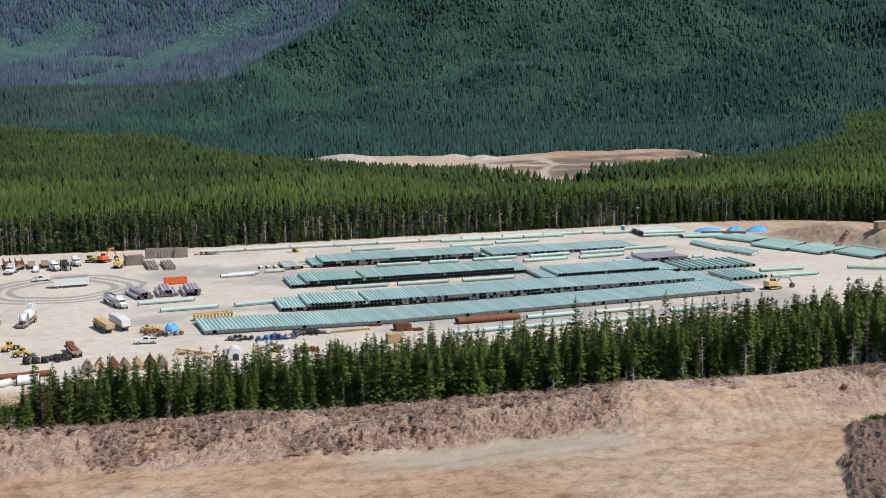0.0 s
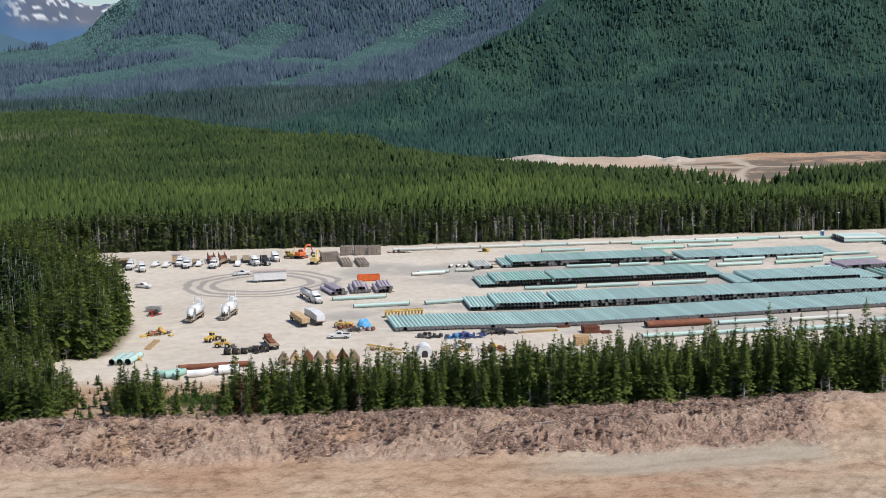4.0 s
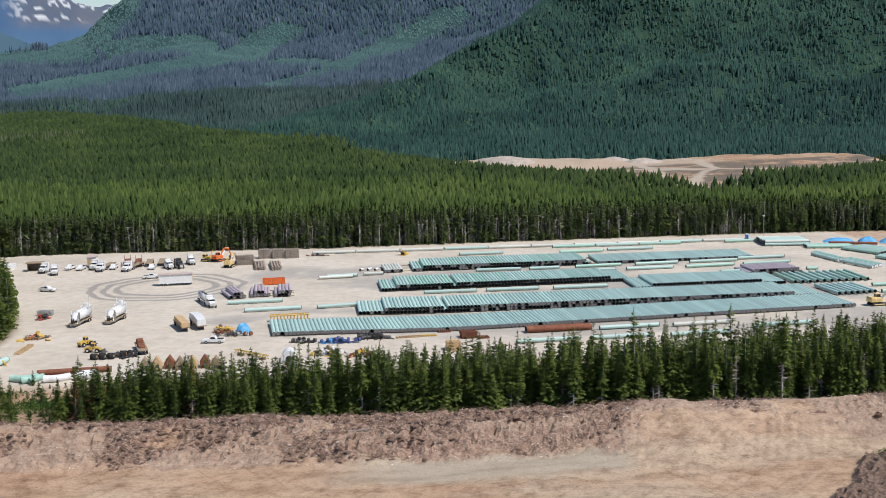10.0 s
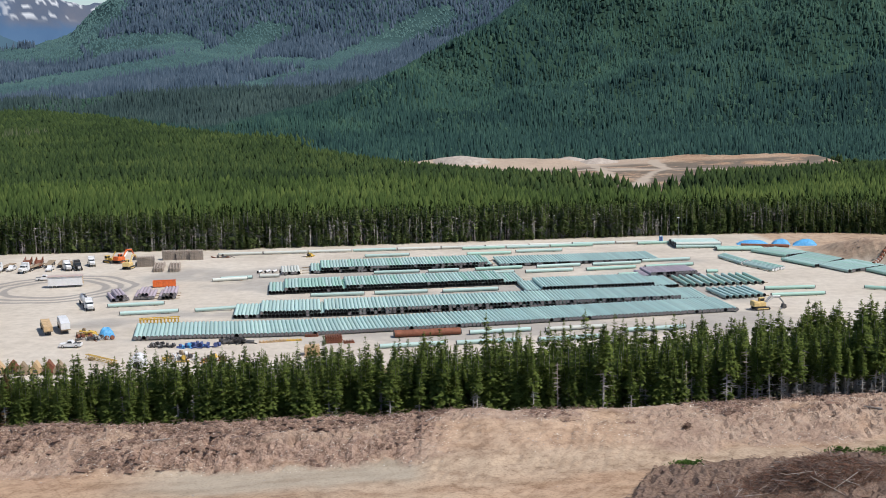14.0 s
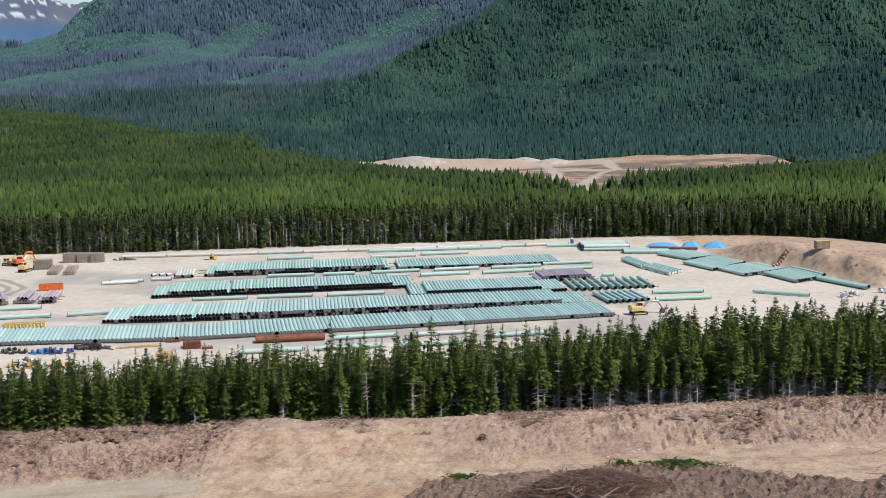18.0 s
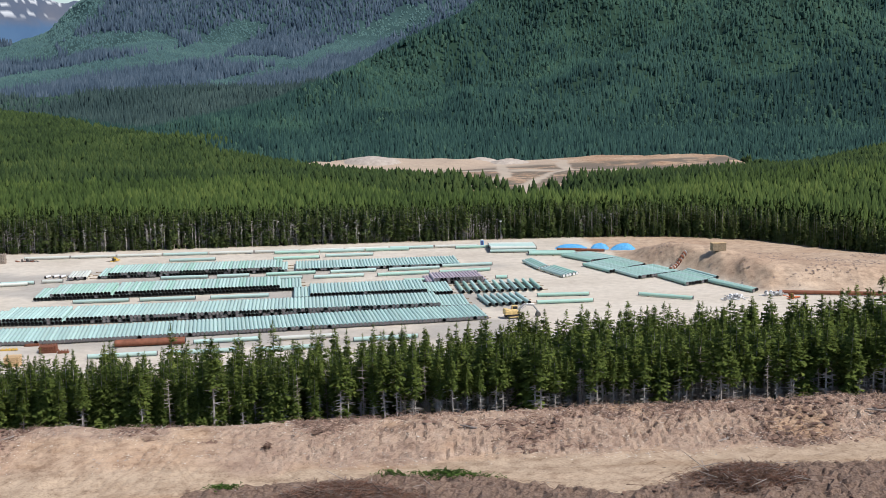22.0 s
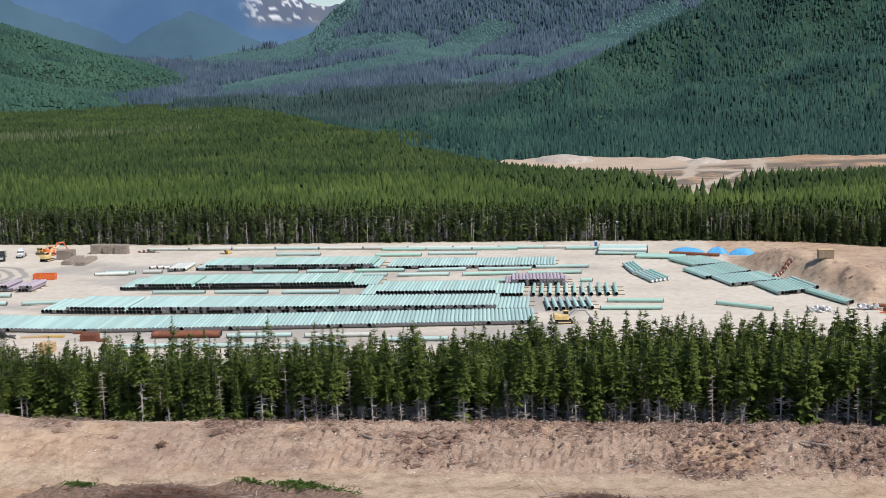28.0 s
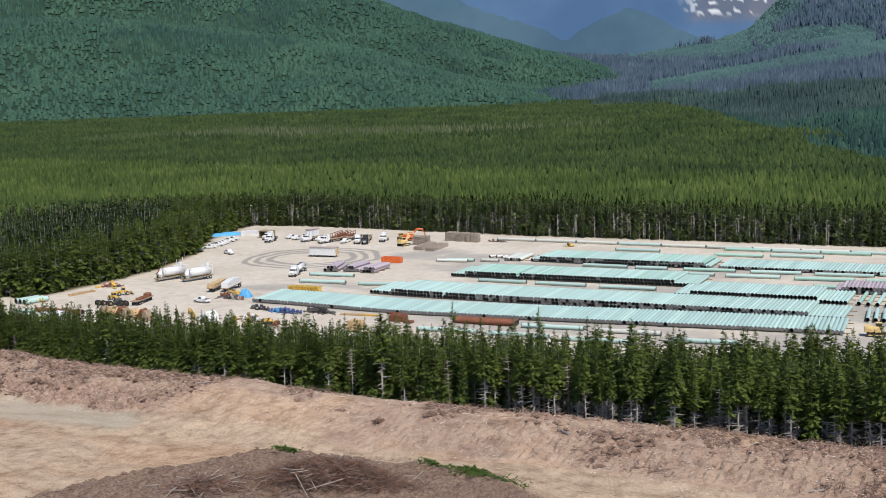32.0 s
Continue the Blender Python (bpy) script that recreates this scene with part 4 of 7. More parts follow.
def tree_meshes(kind, k):
    (tv, tf), (cv, cf) = kind[k]
    if kind is PINES:
        tv, tf = joined((tv, tf), TWIGS[k])
    tall = 12.0
    return fast_mesh("trunk", tv * tall, tf, M["bark"]), crown_mesh(cv, cf, tall, M["fir"])


def brown_meshes(k):
    (tv, tf), (cv, cf) = FIRS[k]
    return fast_mesh("trunk", tv * 12, tf, M["bark"]), crown_mesh(cv, cf, 12, M["browntree"])


TREE_MESH = {("brown", k): brown_meshes(k) for k in range(4)} | {("fir", k): tree_meshes(FIRS, k) for k in range(4)} | {("pine", k): tree_meshes(PINES, k) for k in range(4)}
SNAG_V, SNAG_F = joined(conifer(7, 2, 2, 1)[0], dead_twigs(8, 0.12, 0.95, 60, 0.10))
SNAG = fast_mesh("snag", SNAG_V * 9.0, SNAG_F, M["deadwood"])


def place_tree(kind, k, x, y, h, turn):
    root = new("conifer_tree")
    trunk, crown = TREE_MESH[kind, k]
    for nm, me in (("trunk", trunk), ("crown", crown)):
        o = new(nm, me)
        o.parent = root
    s = h / 12.0
    z = float(ground_z(x, y))
    root.matrix_world = Matrix.LocRotScale((x, y, z - 0.15), Euler((radians(random.uniform(-2, 2)), radians(random.uniform(-2, 2)), turn)), (s * random.uniform(1.0, 1.28), s * random.uniform(1.0, 1.28), s))
    label = "bushy dark green fir with boughs to the ground" if kind == "fir" else "tall green conifer with a bare grey lower trunk"
    if kind == "brown":
        label = "reddish brown dying conifer beside green ones"
    return tagged(root, label, "tree", "trees behind the earth bank")


_rs = np.random.RandomState(31)
_x = np.arange(-98, 345, 1.0)
_x = _x + (_rs.rand(len(_x)) - 0.5) * 1.6
_keep = ~((_x > -57) & (_x < -44) & (_rs.rand(len(_x)) > 0.12)) & ~((_x < -57) & (_rs.rand(len(_x)) > 0.7)) & ~((_x > -77) & (_x < -67))
_x = _x[_keep]
_y = strip_front(_x) + _rs.rand(len(_x)) * 5.5
_h = tree_height(_x, _y, _rs, len(_x))
for _i in range(len(_x)):
    piney = _rs.rand() < float(np.interp(_x[_i], [-60, 70, 100, 130], [0.25, 0.2, 0.4, 0.95]))
    if _rs.rand() < float(np.interp(_x[_i], [60, 130], [0.05, 0.12])):
        snag = new("dead_tree", SNAG)
        snag.matrix_world = Matrix.LocRotScale((_x[_i], _y[_i], float(ground_z(_x[_i], _y[_i])) - 0.1), Euler((0, 0, _rs.rand() * 6)), [_h[_i] / 12] * 3)
        tagged(snag, "bare grey dead conifer with broken twigs", "tree", "dead trees behind the earth bank")
        continue
    place_tree("brown" if -40 < _x[_i] < -14 and _rs.rand() < 0.14 else "pine" if piney else "fir", int(_rs.randint(4)), float(_x[_i]), float(_y[_i]), float(_h[_i]), float(_rs.rand() * 6.28))


for _tx, _ty, _th in ((212.5, 288.0, 16.5), (216.0, 284.5, 14.5), (227.0, 286.0, 18.0), (230.5, 290.0, 16.0), (254.0, 292.0, 18.5)):
    place_tree("fir", int(_tx) % 4, _tx, _ty, _th, _tx)


def mixed_stand(name, label, x, y, h, kinds, rs, mat, width=1.0, twigs=0.0):
    """A stand of trees as one object: crowns and trunks in two materials."""
    vs, fs, mi, ns, o = [], [], [], [], 0
    pick = rs.randint(len(kinds), size=len(x))
    z = ground_z(x, y) - 0.15
    turn = rs.rand(len(x)) * 6.28
    for k, (trunk, crown) in enumerate(kinds):
        s = pick == k
        if not s.any():
            continue
        if twigs:
            trunk = joined(trunk, TWIGS[k % 4])
        for geo, slot in ((trunk, 1), (crown, 0)):
            v, f = scatter(*geo, x[s], y[s], z[s], h[s], h[s] * width * (0.85 + 0.3 * rs.rand(s.sum())), turn[s])
            if slot == 0:
                each = len(geo[0])
                nn = needle_normals(v, np.repeat(x[s], each), np.repeat(y[s], each), rs)
                f = face_out(v, f, nn)
            else:
                nn = np.zeros_like(v)
            ns.append(nn)
            vs.append(v)
            fs.append(f + o)
            mi.append(np.full(len(f), slot))
            o += len(v)
    ob = new(name, soften(fast_mesh(name, np.concatenate(vs), np.concatenate(fs), None, [mat, M["bark"]], np.concatenate(mi)), np.concatenate(ns)))
    return tagged(ob, label, "forest", kind="stuff")


def stand(x0, x1, y0, y1, step, seed, keep):
    x, y, rs = jitter_grid(x0, x1, y0, y1, step, seed)
    k = keep(x, y)
    return x[k], y[k], rs


# the rest of the belt between bank and yard
_x, _y, _rs = stand(-98, 330, 225, 325, 2.5, 41, lambda x, y: (y > strip_front(x) + 5) & (y < strip_back(x) + 3 * np.sin(x * 0.4)) & ~((x > -57) & (x < -44)) & ~((x > -77) & (x < -67)))
_k = (_y < strip_front(_x) + 17) | (_rs.rand(len(_x)) < 0.55)
_x, _y = _x[_k], _y[_k]
_e = _x + 14 * (fbm(_x * 0.08, _y * 0.08, 2) - 0.5) < 132
mixed_stand("tree_belt", "dense belt of dark green young firs", _x[_e], _y[_e], tree_height(_x[_e], _y[_e], _rs, int(_e.sum())), MIDS, _rs, M["fir"])
mixed_stand("tree_belt", "belt of taller conifers with bare grey stems", _x[~_e], _y[~_e], tree_height(_x[~_e], _y[~_e], _rs, int((~_e).sum())), TALLS, _rs, M["fir"], 1.0, 1.0)
# low scrub where the belt opens
_x, _y, _rs = stand(-96, -30, 236, 290, 2.2, 42, lambda x, y: (y < 268 + 10 * np.sin(x * .3)) & (y > strip_front(x) - 4))
_x, _y = _x[::2], _y[::2]
mixed_stand("scrub", "low green scrub beside the access track", _x, _y, 1.2 + 2.6 * _rs.rand(len(_x)) ** 2, MIDS, _rs, M["broadleaf"], 1.6)
# face of the forest behind the yard: tall bare stems
_x, _y, _rs = stand(-190, 345, 300, 530, 2.0, 43, lambda x, y: (forest_mask(x, y) > 0.5) & (y > forest_edge(x) - 1) & (y < forest_edge(x) + 11))
_h = (11 + 6 * _rs.rand(len(_x))) * np.interp(_x, [-150, 200, 330], [1.0, 0.9, 0.8])
_e = _x + 30 * (fbm(_x * 0.03, _y * 0.03, 2) - 0.5) < 150
mixed_stand("forest_edge_trees", "tall thin pines with bare grey stems along the yard", _x[_e], _y[_e], _h[_e], EDGES + WOODS[1:3], _rs, M["edgepine"], 1.0, 1.0)
mixed_stand("forest_edge_trees", "bushy green conifers along the spoil mound", _x[~_e], _y[~_e], _h[~_e], WOODS[:3] + EDGES[3:], _rs, M["edgepine"], 0.8)
_x, _y, _rs = stand(-175, 215, 430, 525, 1.55, 47, lambda x, y: (forest_mask(x, y) > 0.4) & (y > forest_edge(x) - 1.5) & (y < forest_edge(x) + 7) & (fbm(x * 0.07 + 5, y * 0.07, 3) > 0.42))
STEMS = [(conifer(7 + k, 2, 2, 1)[0], dead_twigs(9 + k, 0.15, 0.95, 26, 0.075)) for k in range(3)]
mixed_stand("bare_stems", "thin bare grey stems along the forest edge", _x, _y, 6.5 + 4.5 * _rs.rand(len(_x)), STEMS, _rs, M["deadstem"], 1.5)
# young growth at the foot of the forest
_x, _y, _rs = stand(-160, 300, 430, 512, 1.9, 45, lambda x, y: (y > forest_edge(x) - 2.5) & (y < forest_edge(x) + 2.5))
mixed_stand("forest_undergrowth", "low green bushes and saplings along the forest edge", _x, _y, 1.4 + 6.0 * _rs.rand(len(_x)) ** 2, [MIDS[0], MIDS[2]], _rs, M["edgepine"], 1.4)
# woods west of the yard
_x, _y, _rs = stand(-230, -75, 296, 490, 3.0, 44, lambda x, y: (forest_mask(x, y) > 0.5) & (y < forest_edge(x) + 4) & in_view(x, y))
_e = (_x > west_edge(_y) - 22)
mixed_stand("west_woods", "mixed green conifers with bare stems beside the yard", _x[_e], _y[_e], 6.5 + 12.5 * _rs.rand(int(_e.sum())) ** 0.8, WOODS, _rs, M["fir"], 1.0, 1.0)
mixed_stand("west_woods", "green conifers west of the yard", _x[~_e], _y[~_e], 10.5 + 8 * _rs.rand(int((~_e).sum())), LOWS, _rs, M["pine"])
_x, _y, _rs = stand(-122, -76, 240, 296, 3.4, 46, lambda x, y: (x < np.interp(y, [240, 262, 280, 296], [-76, -78, -90, -92])) & in_view(x, y))
mixed_stand("west_woods", "bushy conifers and thin pines by the access track", _x, _y, 5.0 + 8.0 * _rs.rand(len(_x)), WOODS[:2] + PINES[:2], _rs, M["fir"], 1.0, 1.0)


# ---- building helpers for things ----
class Shape:
    """Collects boxes, tubes and prisms into one mesh."""

    def __init__(self):
        self.v, self.f, self.m = [], [], []

    def add(self, v, f, m=0):
        o = len(self.v)
        self.v += [tuple(p) for p in v]
        self.f += [tuple(i + o for i in face) for face in f]
        self.m += [m] * len(f)
        return self

    def box(self, sx, sy, sz, cx=0, cy=0, cz=0, m=0, ch=0.0, taper=1.0, turn=0.0):
        """Box with its base at cz; ch chamfers the upright and top edges, taper shrinks the top."""
        hx, hy = sx / 2, sy / 2
        c = min(ch, hx * 0.45, hy * 0.45, sz * 0.45)
        if c <= 0:
            ring = [(-hx, -hy), (hx, -hy), (hx, hy), (-hx, hy)]
            levels = [(0, 1.0), (sz, taper)]
        else:
            ring = [(-hx + c, -hy), (hx - c, -hy), (hx, -hy + c), (hx, hy - c), (hx - c, hy), (-hx + c, hy), (-hx, hy - c), (-hx, -hy + c)]
            levels = [(0, 1.0), (sz - c, 1 + (taper - 1) * (1 - c / sz)), (sz, taper * (1 - 1.2 * c / max(sx, sy)))]
        n = len(ring)
        v = [(x * s, y * s, z) for z, s in levels for x, y in ring]
        f = [tuple(reversed(range(n))), tuple(range(n * (len(levels) - 1), n * len(levels)))]
        for k in range(len(levels) - 1):
            f += [(k * n + j, k * n + (j + 1) % n, (k + 1) * n + (j + 1) % n, (k + 1) * n + j) for j in range(n)]
        ca, sa = math.cos(radians(turn)), math.sin(radians(turn))
        return self.add([(x * ca - y * sa + cx, x * sa + y * ca + cy, z + cz) for x, y, z in v], f, m)

    def tube(self, a, b, r, seg=10, r2=None, m=0, caps=True):
        a, b = Vector(a), Vector(b)
        d = (b - a).normalized()
        u = d.orthogonal().normalized()
        w = d.cross(u)
        r2 = r if r2 is None else r2
        v = []
        for p, rr in ((a, r), (b, r2)):
            v += [p + (u * math.cos(t) + w * math.sin(t)) * rr for t in (2 * math.pi * j / seg for j in range(seg))]
        f = [(j, (j + 1) % seg, seg + (j + 1) % seg, seg + j) for j in range(seg)]
        if caps:
            f += [tuple(reversed(range(seg))), tuple(range(seg, 2 * seg))]
        return self.add(v, f, m)

    def prism(self, profile, width, m=0, axis="y", at=(0, 0, 0)):
        """A profile in x and z, extruded along y."""
        n = len(profile)
        v = [(at[0] + x, at[1] + s * width / 2, at[2] + z) for s in (-1, 1) for x, z in profile]
        f = [tuple(range(n)), tuple(reversed(range(n, 2 * n)))]
        f += [(j, n + j, n + (j + 1) % n, (j + 1) % n) for j in range(n)]
        return self.add(v, f, m)

    def mesh(self, name, *mats, smooth=False):
        me = mesh_from(name, self.v, self.f, [M[k] if isinstance(k, str) else k for k in mats], self.m)
        if smooth:
            bm = bmesh.new()
            bm.from_mesh(me)
            for f in bm.faces:
                f.smooth = len(f.verts) <= 4
            bm.to_mesh(me)
            bm.free()
        return me


def part(name, data, parent, label="", m=None):
    ob = new(name, data)
    ob.parent = parent
    if m is not None:
        ob.matrix_local = m
    if label:
        ob["label"] = label
    return ob


def thing(name, label, category, group=""):
    return tagged(new(name), label, category, group)


def gz(x, y):
    return float(ground_z(x, y))


def settle(x, y):
    """Plan places were laid out on level ground; on the yard's raised corner they draw in towards the flight's start."""
    k = 1 - float(yard_rise(x * 0.99, y * 0.985)) / 71.0
    return 6 + (x - 6) * k, y * k


def put_at(ob, x, y, turn=0.0, dz=0.0, s=1.0):
    """Stand a thing on the ground, its +x axis turned by degrees from world +x."""
    x, y = settle(x, y) if y > 270 else (x, y)
    ob.matrix_world = Matrix.LocRotScale((x, y, gz(x, y) + dz), Euler((0, 0, radians(turn))), (s, s, s))
    return ob


# ---- line pipe ----
DIA, LEN = 1.07, 17.4


def pipe_mesh(length, dia, mat, end, seg=16, cap_look="cap"):
    """A hollow pipe along +y from 0 to length, centred on the axis; end: 'open' or 'cap'."""
    r, ri = dia / 2, dia / 2 - 0.035
    v, f, mi = [], [], []
    ang = [2 * math.pi * j / seg for j in range(seg)]
    for yy, rr in ((0, r), (length, r), (0, ri), (length, ri), (0.16, r + 0.001), (length - 0.16, r + 0.001)):
        v += [(math.cos(a) * rr, yy, math.sin(a) * rr) for a in ang]
    for j in range(seg):
        k = (j + 1) % seg
        f.append((j, 4 * seg + j, 4 * seg + k, k)), mi.append(2)
        f.append((4 * seg + j, 5 * seg + j, 5 * seg + k, 4 * seg + k)), mi.append(0)
        f.append((5 * seg + j, seg + j, seg + k, 5 * seg + k)), mi.append(2)
        f.append((2 * seg + j, 2 * seg + k, 3 * seg + k, 3 * seg + j)), mi.append(1)
        f.append((j, k, 2 * seg + k, 2 * seg + j)), mi.append(2)
        f.append((seg + j, 3 * seg + j, 3 * seg + k, seg + k)), mi.append(2)
    if end == "cap":
        for yy, flip in ((0.03, True), (length - 0.03, False)):
            o = len(v)
            v += [(math.cos(a) * ri, yy, math.sin(a) * ri) for a in ang] + [(0, yy + (-0.02 if flip else 0.02), 0)]
            for j in range(seg):
                k = (j + 1) % seg
                f.append((o + j, o + seg, o + k) if not flip else (o + j, o + k, o + seg))
                mi.append(3)
    me = mesh_from("pipe", v, f, [M[mat], M["bore"], M["steel"], M[cap_look]], mi)
    sm = np.zeros(len(f), dtype=bool)
    sm[:seg * 6] = True
    me.polygons.foreach_set("use_smooth", sm)
    return me


PIPES = {}


def get_pipe(mat, end, length=LEN, dia=DIA, cap_look="cap"):
    key = (mat, end, length, dia, cap_look)
    if key not in PIPES:
        PIPES[key] = pipe_mesh(length, dia, mat, end, cap_look=cap_look)
    return PIPES[key]


def pipe_stack(label, p0, p1, tiers, mats, capped=0.5, back=None, length=LEN, dia=DIA, pitch=1.09, group="stacked line pipe", gap=0.0, cap_look="cap"):
    """Pipes side by side along the front line p0 to p1, running back from it. tiers: (start, end) in metres along the line."""
    p0, p1 = Vector((*settle(*p0), 0)), Vector((*settle(*p1), 0))
    d = (p1 - p0)
    total = d.length
    d.normalize()
    ax = Vector((-d.y, d.x, 0)) if back is None else Vector((*back, 0)).normalized()
    turn = math.atan2(d.y, d.x)
    root = thing("pipe_stack", label, "pipes", group)
    root.matrix_world = Matrix.LocRotScale((p0.x, p0.y, gz(p0.x + d.x * total / 2, p0.y + d.y * total / 2)), Euler((0, 0, turn)), None)
    loc = root.matrix_world.to_3x3().inverted() @ ax
    spin = math.atan2(-loc.x, loc.y)
    here = root.matrix_world.translation.copy()

    def level(at):
        return gz(here.x + d.x * at, here.y + d.y * at) - here.z

    z = 0.22 + dia / 2
    for k, (a, b) in enumerate(tiers):
        n = max(1, int((b - a - (pitch + gap) * 0.5 * (k % 2)) / (pitch + gap)))
        for j in range(n):
            if k and random.random() < 0.015:
                continue
            x = a + (pitch + gap) * (j + 0.5 + 0.5 * (k % 2))
            end = "cap" if random.random() < (capped if not callable(capped) else capped(x)) else "open"
            slip = random.uniform(-0.22, 0.22)
            part("pipe", get_pipe(random.choice(mats), end, length, dia, cap_look), root, m=Matrix.LocRotScale(Vector((x, 0, z + level(x))) + loc * slip, Euler((0, 0, spin)), None))
        z += dia * 0.875
    for f in (0.14, 0.5, 0.86):
        pieces = max(1, round(total / 11))
        for q in range(pieces):
            ln = total / pieces
            s = Shape().box(ln, 0.3, 0.32, 0, 0, -0.1, 0, 0.02)
            part("skid", s.mesh("skid", "timber"), root, "long timber skid under the pipes", Matrix.Translation(loc * length * f + Vector((ln * (q + 0.5), 0, level(ln * (q + 0.5))))))
    return root


def single_pipe(x0, y0, x1, y1, mat="teal", n=1, dia=DIA, end="cap", label=None):
    """n pipes side by side, lying from (x0, y0) to (x1, y1) on timber blocks."""
    a, b = Vector((*settle(x0, y0), 0)), Vector((*settle(x1, y1), 0))
    d = (b - a).normalized()
    turn = math.atan2(-d.x, d.y)
    ln = round((b - a).length, 0)
    side = Vector((d.y, -d.x, 0))
    for k in range(n):
        p = a + side * dia * 1.05 * (k - (n - 1) / 2)
        root = tagged(new("line_pipe"), label or PIPE_LABEL[mat], "pipe", "single pipes lying in the yard")
        root.matrix_world = Matrix.LocRotScale((p.x, p.y, gz(p.x, p.y)), Euler((0, 0, turn)), None)
        part("pipe", get_pipe(mat, end, ln, dia), root, m=Matrix.Translation((0, 0, 0.18 + dia / 2)))
        for f in (0.18, 0.82):
            part("block", BLOCK, root, "timber block", Matrix.Translation((0, ln * f, 0)))


PIPE_LABEL = {"teal": "teal coated steel line pipe on timber blocks", "pale": "chalky pale green line pipe on timber blocks", "green": "green coated steel line pipe on timber blocks",
              "blueteal": "blue-green coated steel line pipe on blocks", "white": "short white coated pipe on timber blocks", "rust": "bare rusty steel pipe on timber blocks", "mauve": "mauve coated steel pipe on timber blocks"}
BLOCK = Shape().box(1.2, 0.25, 0.18, 0, 0, 0, 0, 0.02).mesh("block", "timber")

# long stacks, front to back of the yard
pipe_stack("long single-layer stack of blue-green line pipe", (-10.6, 325.6), (156.2, 348.6), [(0, 168)], ["blueteal", "blueteal", "teal"], 0.95)
pipe_stack("long two-layer stack of teal line pipe", (10.8, 352.2), (152.0, 365.0), [(0, 141), (7, 132)], ["blueteal", "teal", "teal"], lambda x: 0.15 if x < 35 else 0.5)
pipe_stack("long two-layer stack of teal line pipe with open ends", (15.5, 389.0), (99.0, 399.2), [(0, 83), (4.5, 76)], ["teal", "teal", "green"], 0.04)
pipe_stack("two-layer stack of blue-green line pipe with open ends", (97.0, 382.0), (147.0, 387.6), [(0, 50), (4.5, 42)], ["blueteal", "teal"], 0.03)
pipe_stack("far stack of teal line pipe", (22.0, 427.0), (91.0, 434.4), [(3, 68), (6, 66)], ["teal", "teal", "green"], 0.35)
pipe_stack("far single-layer stack of teal line pipe", (91.6, 434.6), (150.0, 441.0), [(0, 58)], ["teal", "blueteal"], 0.5)
pipe_stack("short stack of weathered grey-green pipe", (15.0, 425.8), (21.8, 426.8), [(0, 6.8)], ["pale"], 0.6, length=14.0)
pipe_stack("spaced row of dark green pipes with open ends", (147.6, 387.4), (175.6, 390.6), [(0, 28)], ["green", "blueteal"], 0.06, gap=1.35)
pipe_stack("spaced row of blue-green pipes", (155.2, 366.4), (170.4, 369.4), [(0, 15.2)], ["blueteal"], 0.1, gap=0.9, length=15.0)
pipe_stack("two-layer stack of mauve coated pipe", (137.6, 404.4), (158.6, 407.6), [(0, 20.5), (1.5, 19)], ["mauve"], 0.7, length=12.0)
for a, b in (((-32.2, 381.4), (-26.9, 383.4)), ((-26.2, 384.2), (-19.0, 385.2)), ((-18.4, 384.0), (-12.0, 384.9))):
    w = math.dist(a, b)
    pipe_stack("small stack of mauve coated pipe", a, b, [(0, w), (0.8, w - 0.6)], ["mauve"], 0.7, length=12.5)
# slanting bundles towards the spoil mound
for a, b, bk, ln, lay in (((195.0, 442.3), (206.9, 448.5), (-0.53, 0.85), 17.4, 1), ((198.7, 419.4), (213.3, 432.8), (-0.42, 0.91), 17.4, 1), ((206.3, 407.6), (221.9, 416.7), (-0.40, 0.92), 16.0, 1),
                          ((219.1, 393.9), (231.8, 402.7), (-0.36, 0.93), 17.4, 1), ((236.4, 380.2), (239.0, 383.4), (-0.46, 0.89), 21.0, 1),
                          ):
    w = math.dist(a, b)
    pipe_stack("slanting bundle of green line pipe", a, b, [(0, w)], ["green", "teal"], 0.25, back=bk, length=ln, pitch=1.12)
for a, b, bk, ln in (((175.4, 428.0), (179.6, 433.8), (-0.25, 0.97), 17.4), ((182.0, 412.4), (188.6, 418.8), (-0.38, 0.92), 16.5)):
    pipe_stack("loose bundle of green line pipe with pale ends", a, b, [(0, math.dist(a, b))], ["green", "teal"], 1.0, back=bk, length=ln, pitch=1.12, gap=0.55, cap_look="white")
pipe_stack("pale two-layer pipe stack at the far corner", (160.4, 484.0), (160.8, 469.0), [(0, 15), (0.8, 14)], ["pale", "teal"], 0.6, back=(1, -0.04))
pipe_stack("low bundle of green pipe at the far corner", (174.6, 467.4), (174.9, 461.0), [(0, 6.4)], ["green"], 0.5, back=(0.99, -0.12))

# single pipes
FAR_SINGLES = (
    ((186.0, 472.0, 203.0, 467.0), "rust"), ((99.0, 467.2, 116.5, 468.9), "teal"), ((41.8, 463.0, 58.9, 464.7), "teal"), ((80.3, 462.8, 96.9, 464.6), "green"),
    ((142.4, 439.2, 159.8, 441.6), "teal"), ((123.9, 433.2, 141.4, 435.9), "teal"), ((104.0, 430.6, 119.9, 433.2), "teal"), ((82.3, 428.0, 99.0, 430.7), "green"),
    ((141.4, 426.1, 159.2, 430.0), "green"), ((65.9, 426.0, 76.6, 427.4), "teal"), ((47.1, 424.6, 63.3, 426.0), "teal"), ((120.5, 422.9, 138.0, 426.2), "green"),
    ((7.8, 422.0, 14.4, 422.6), "pale"),
)
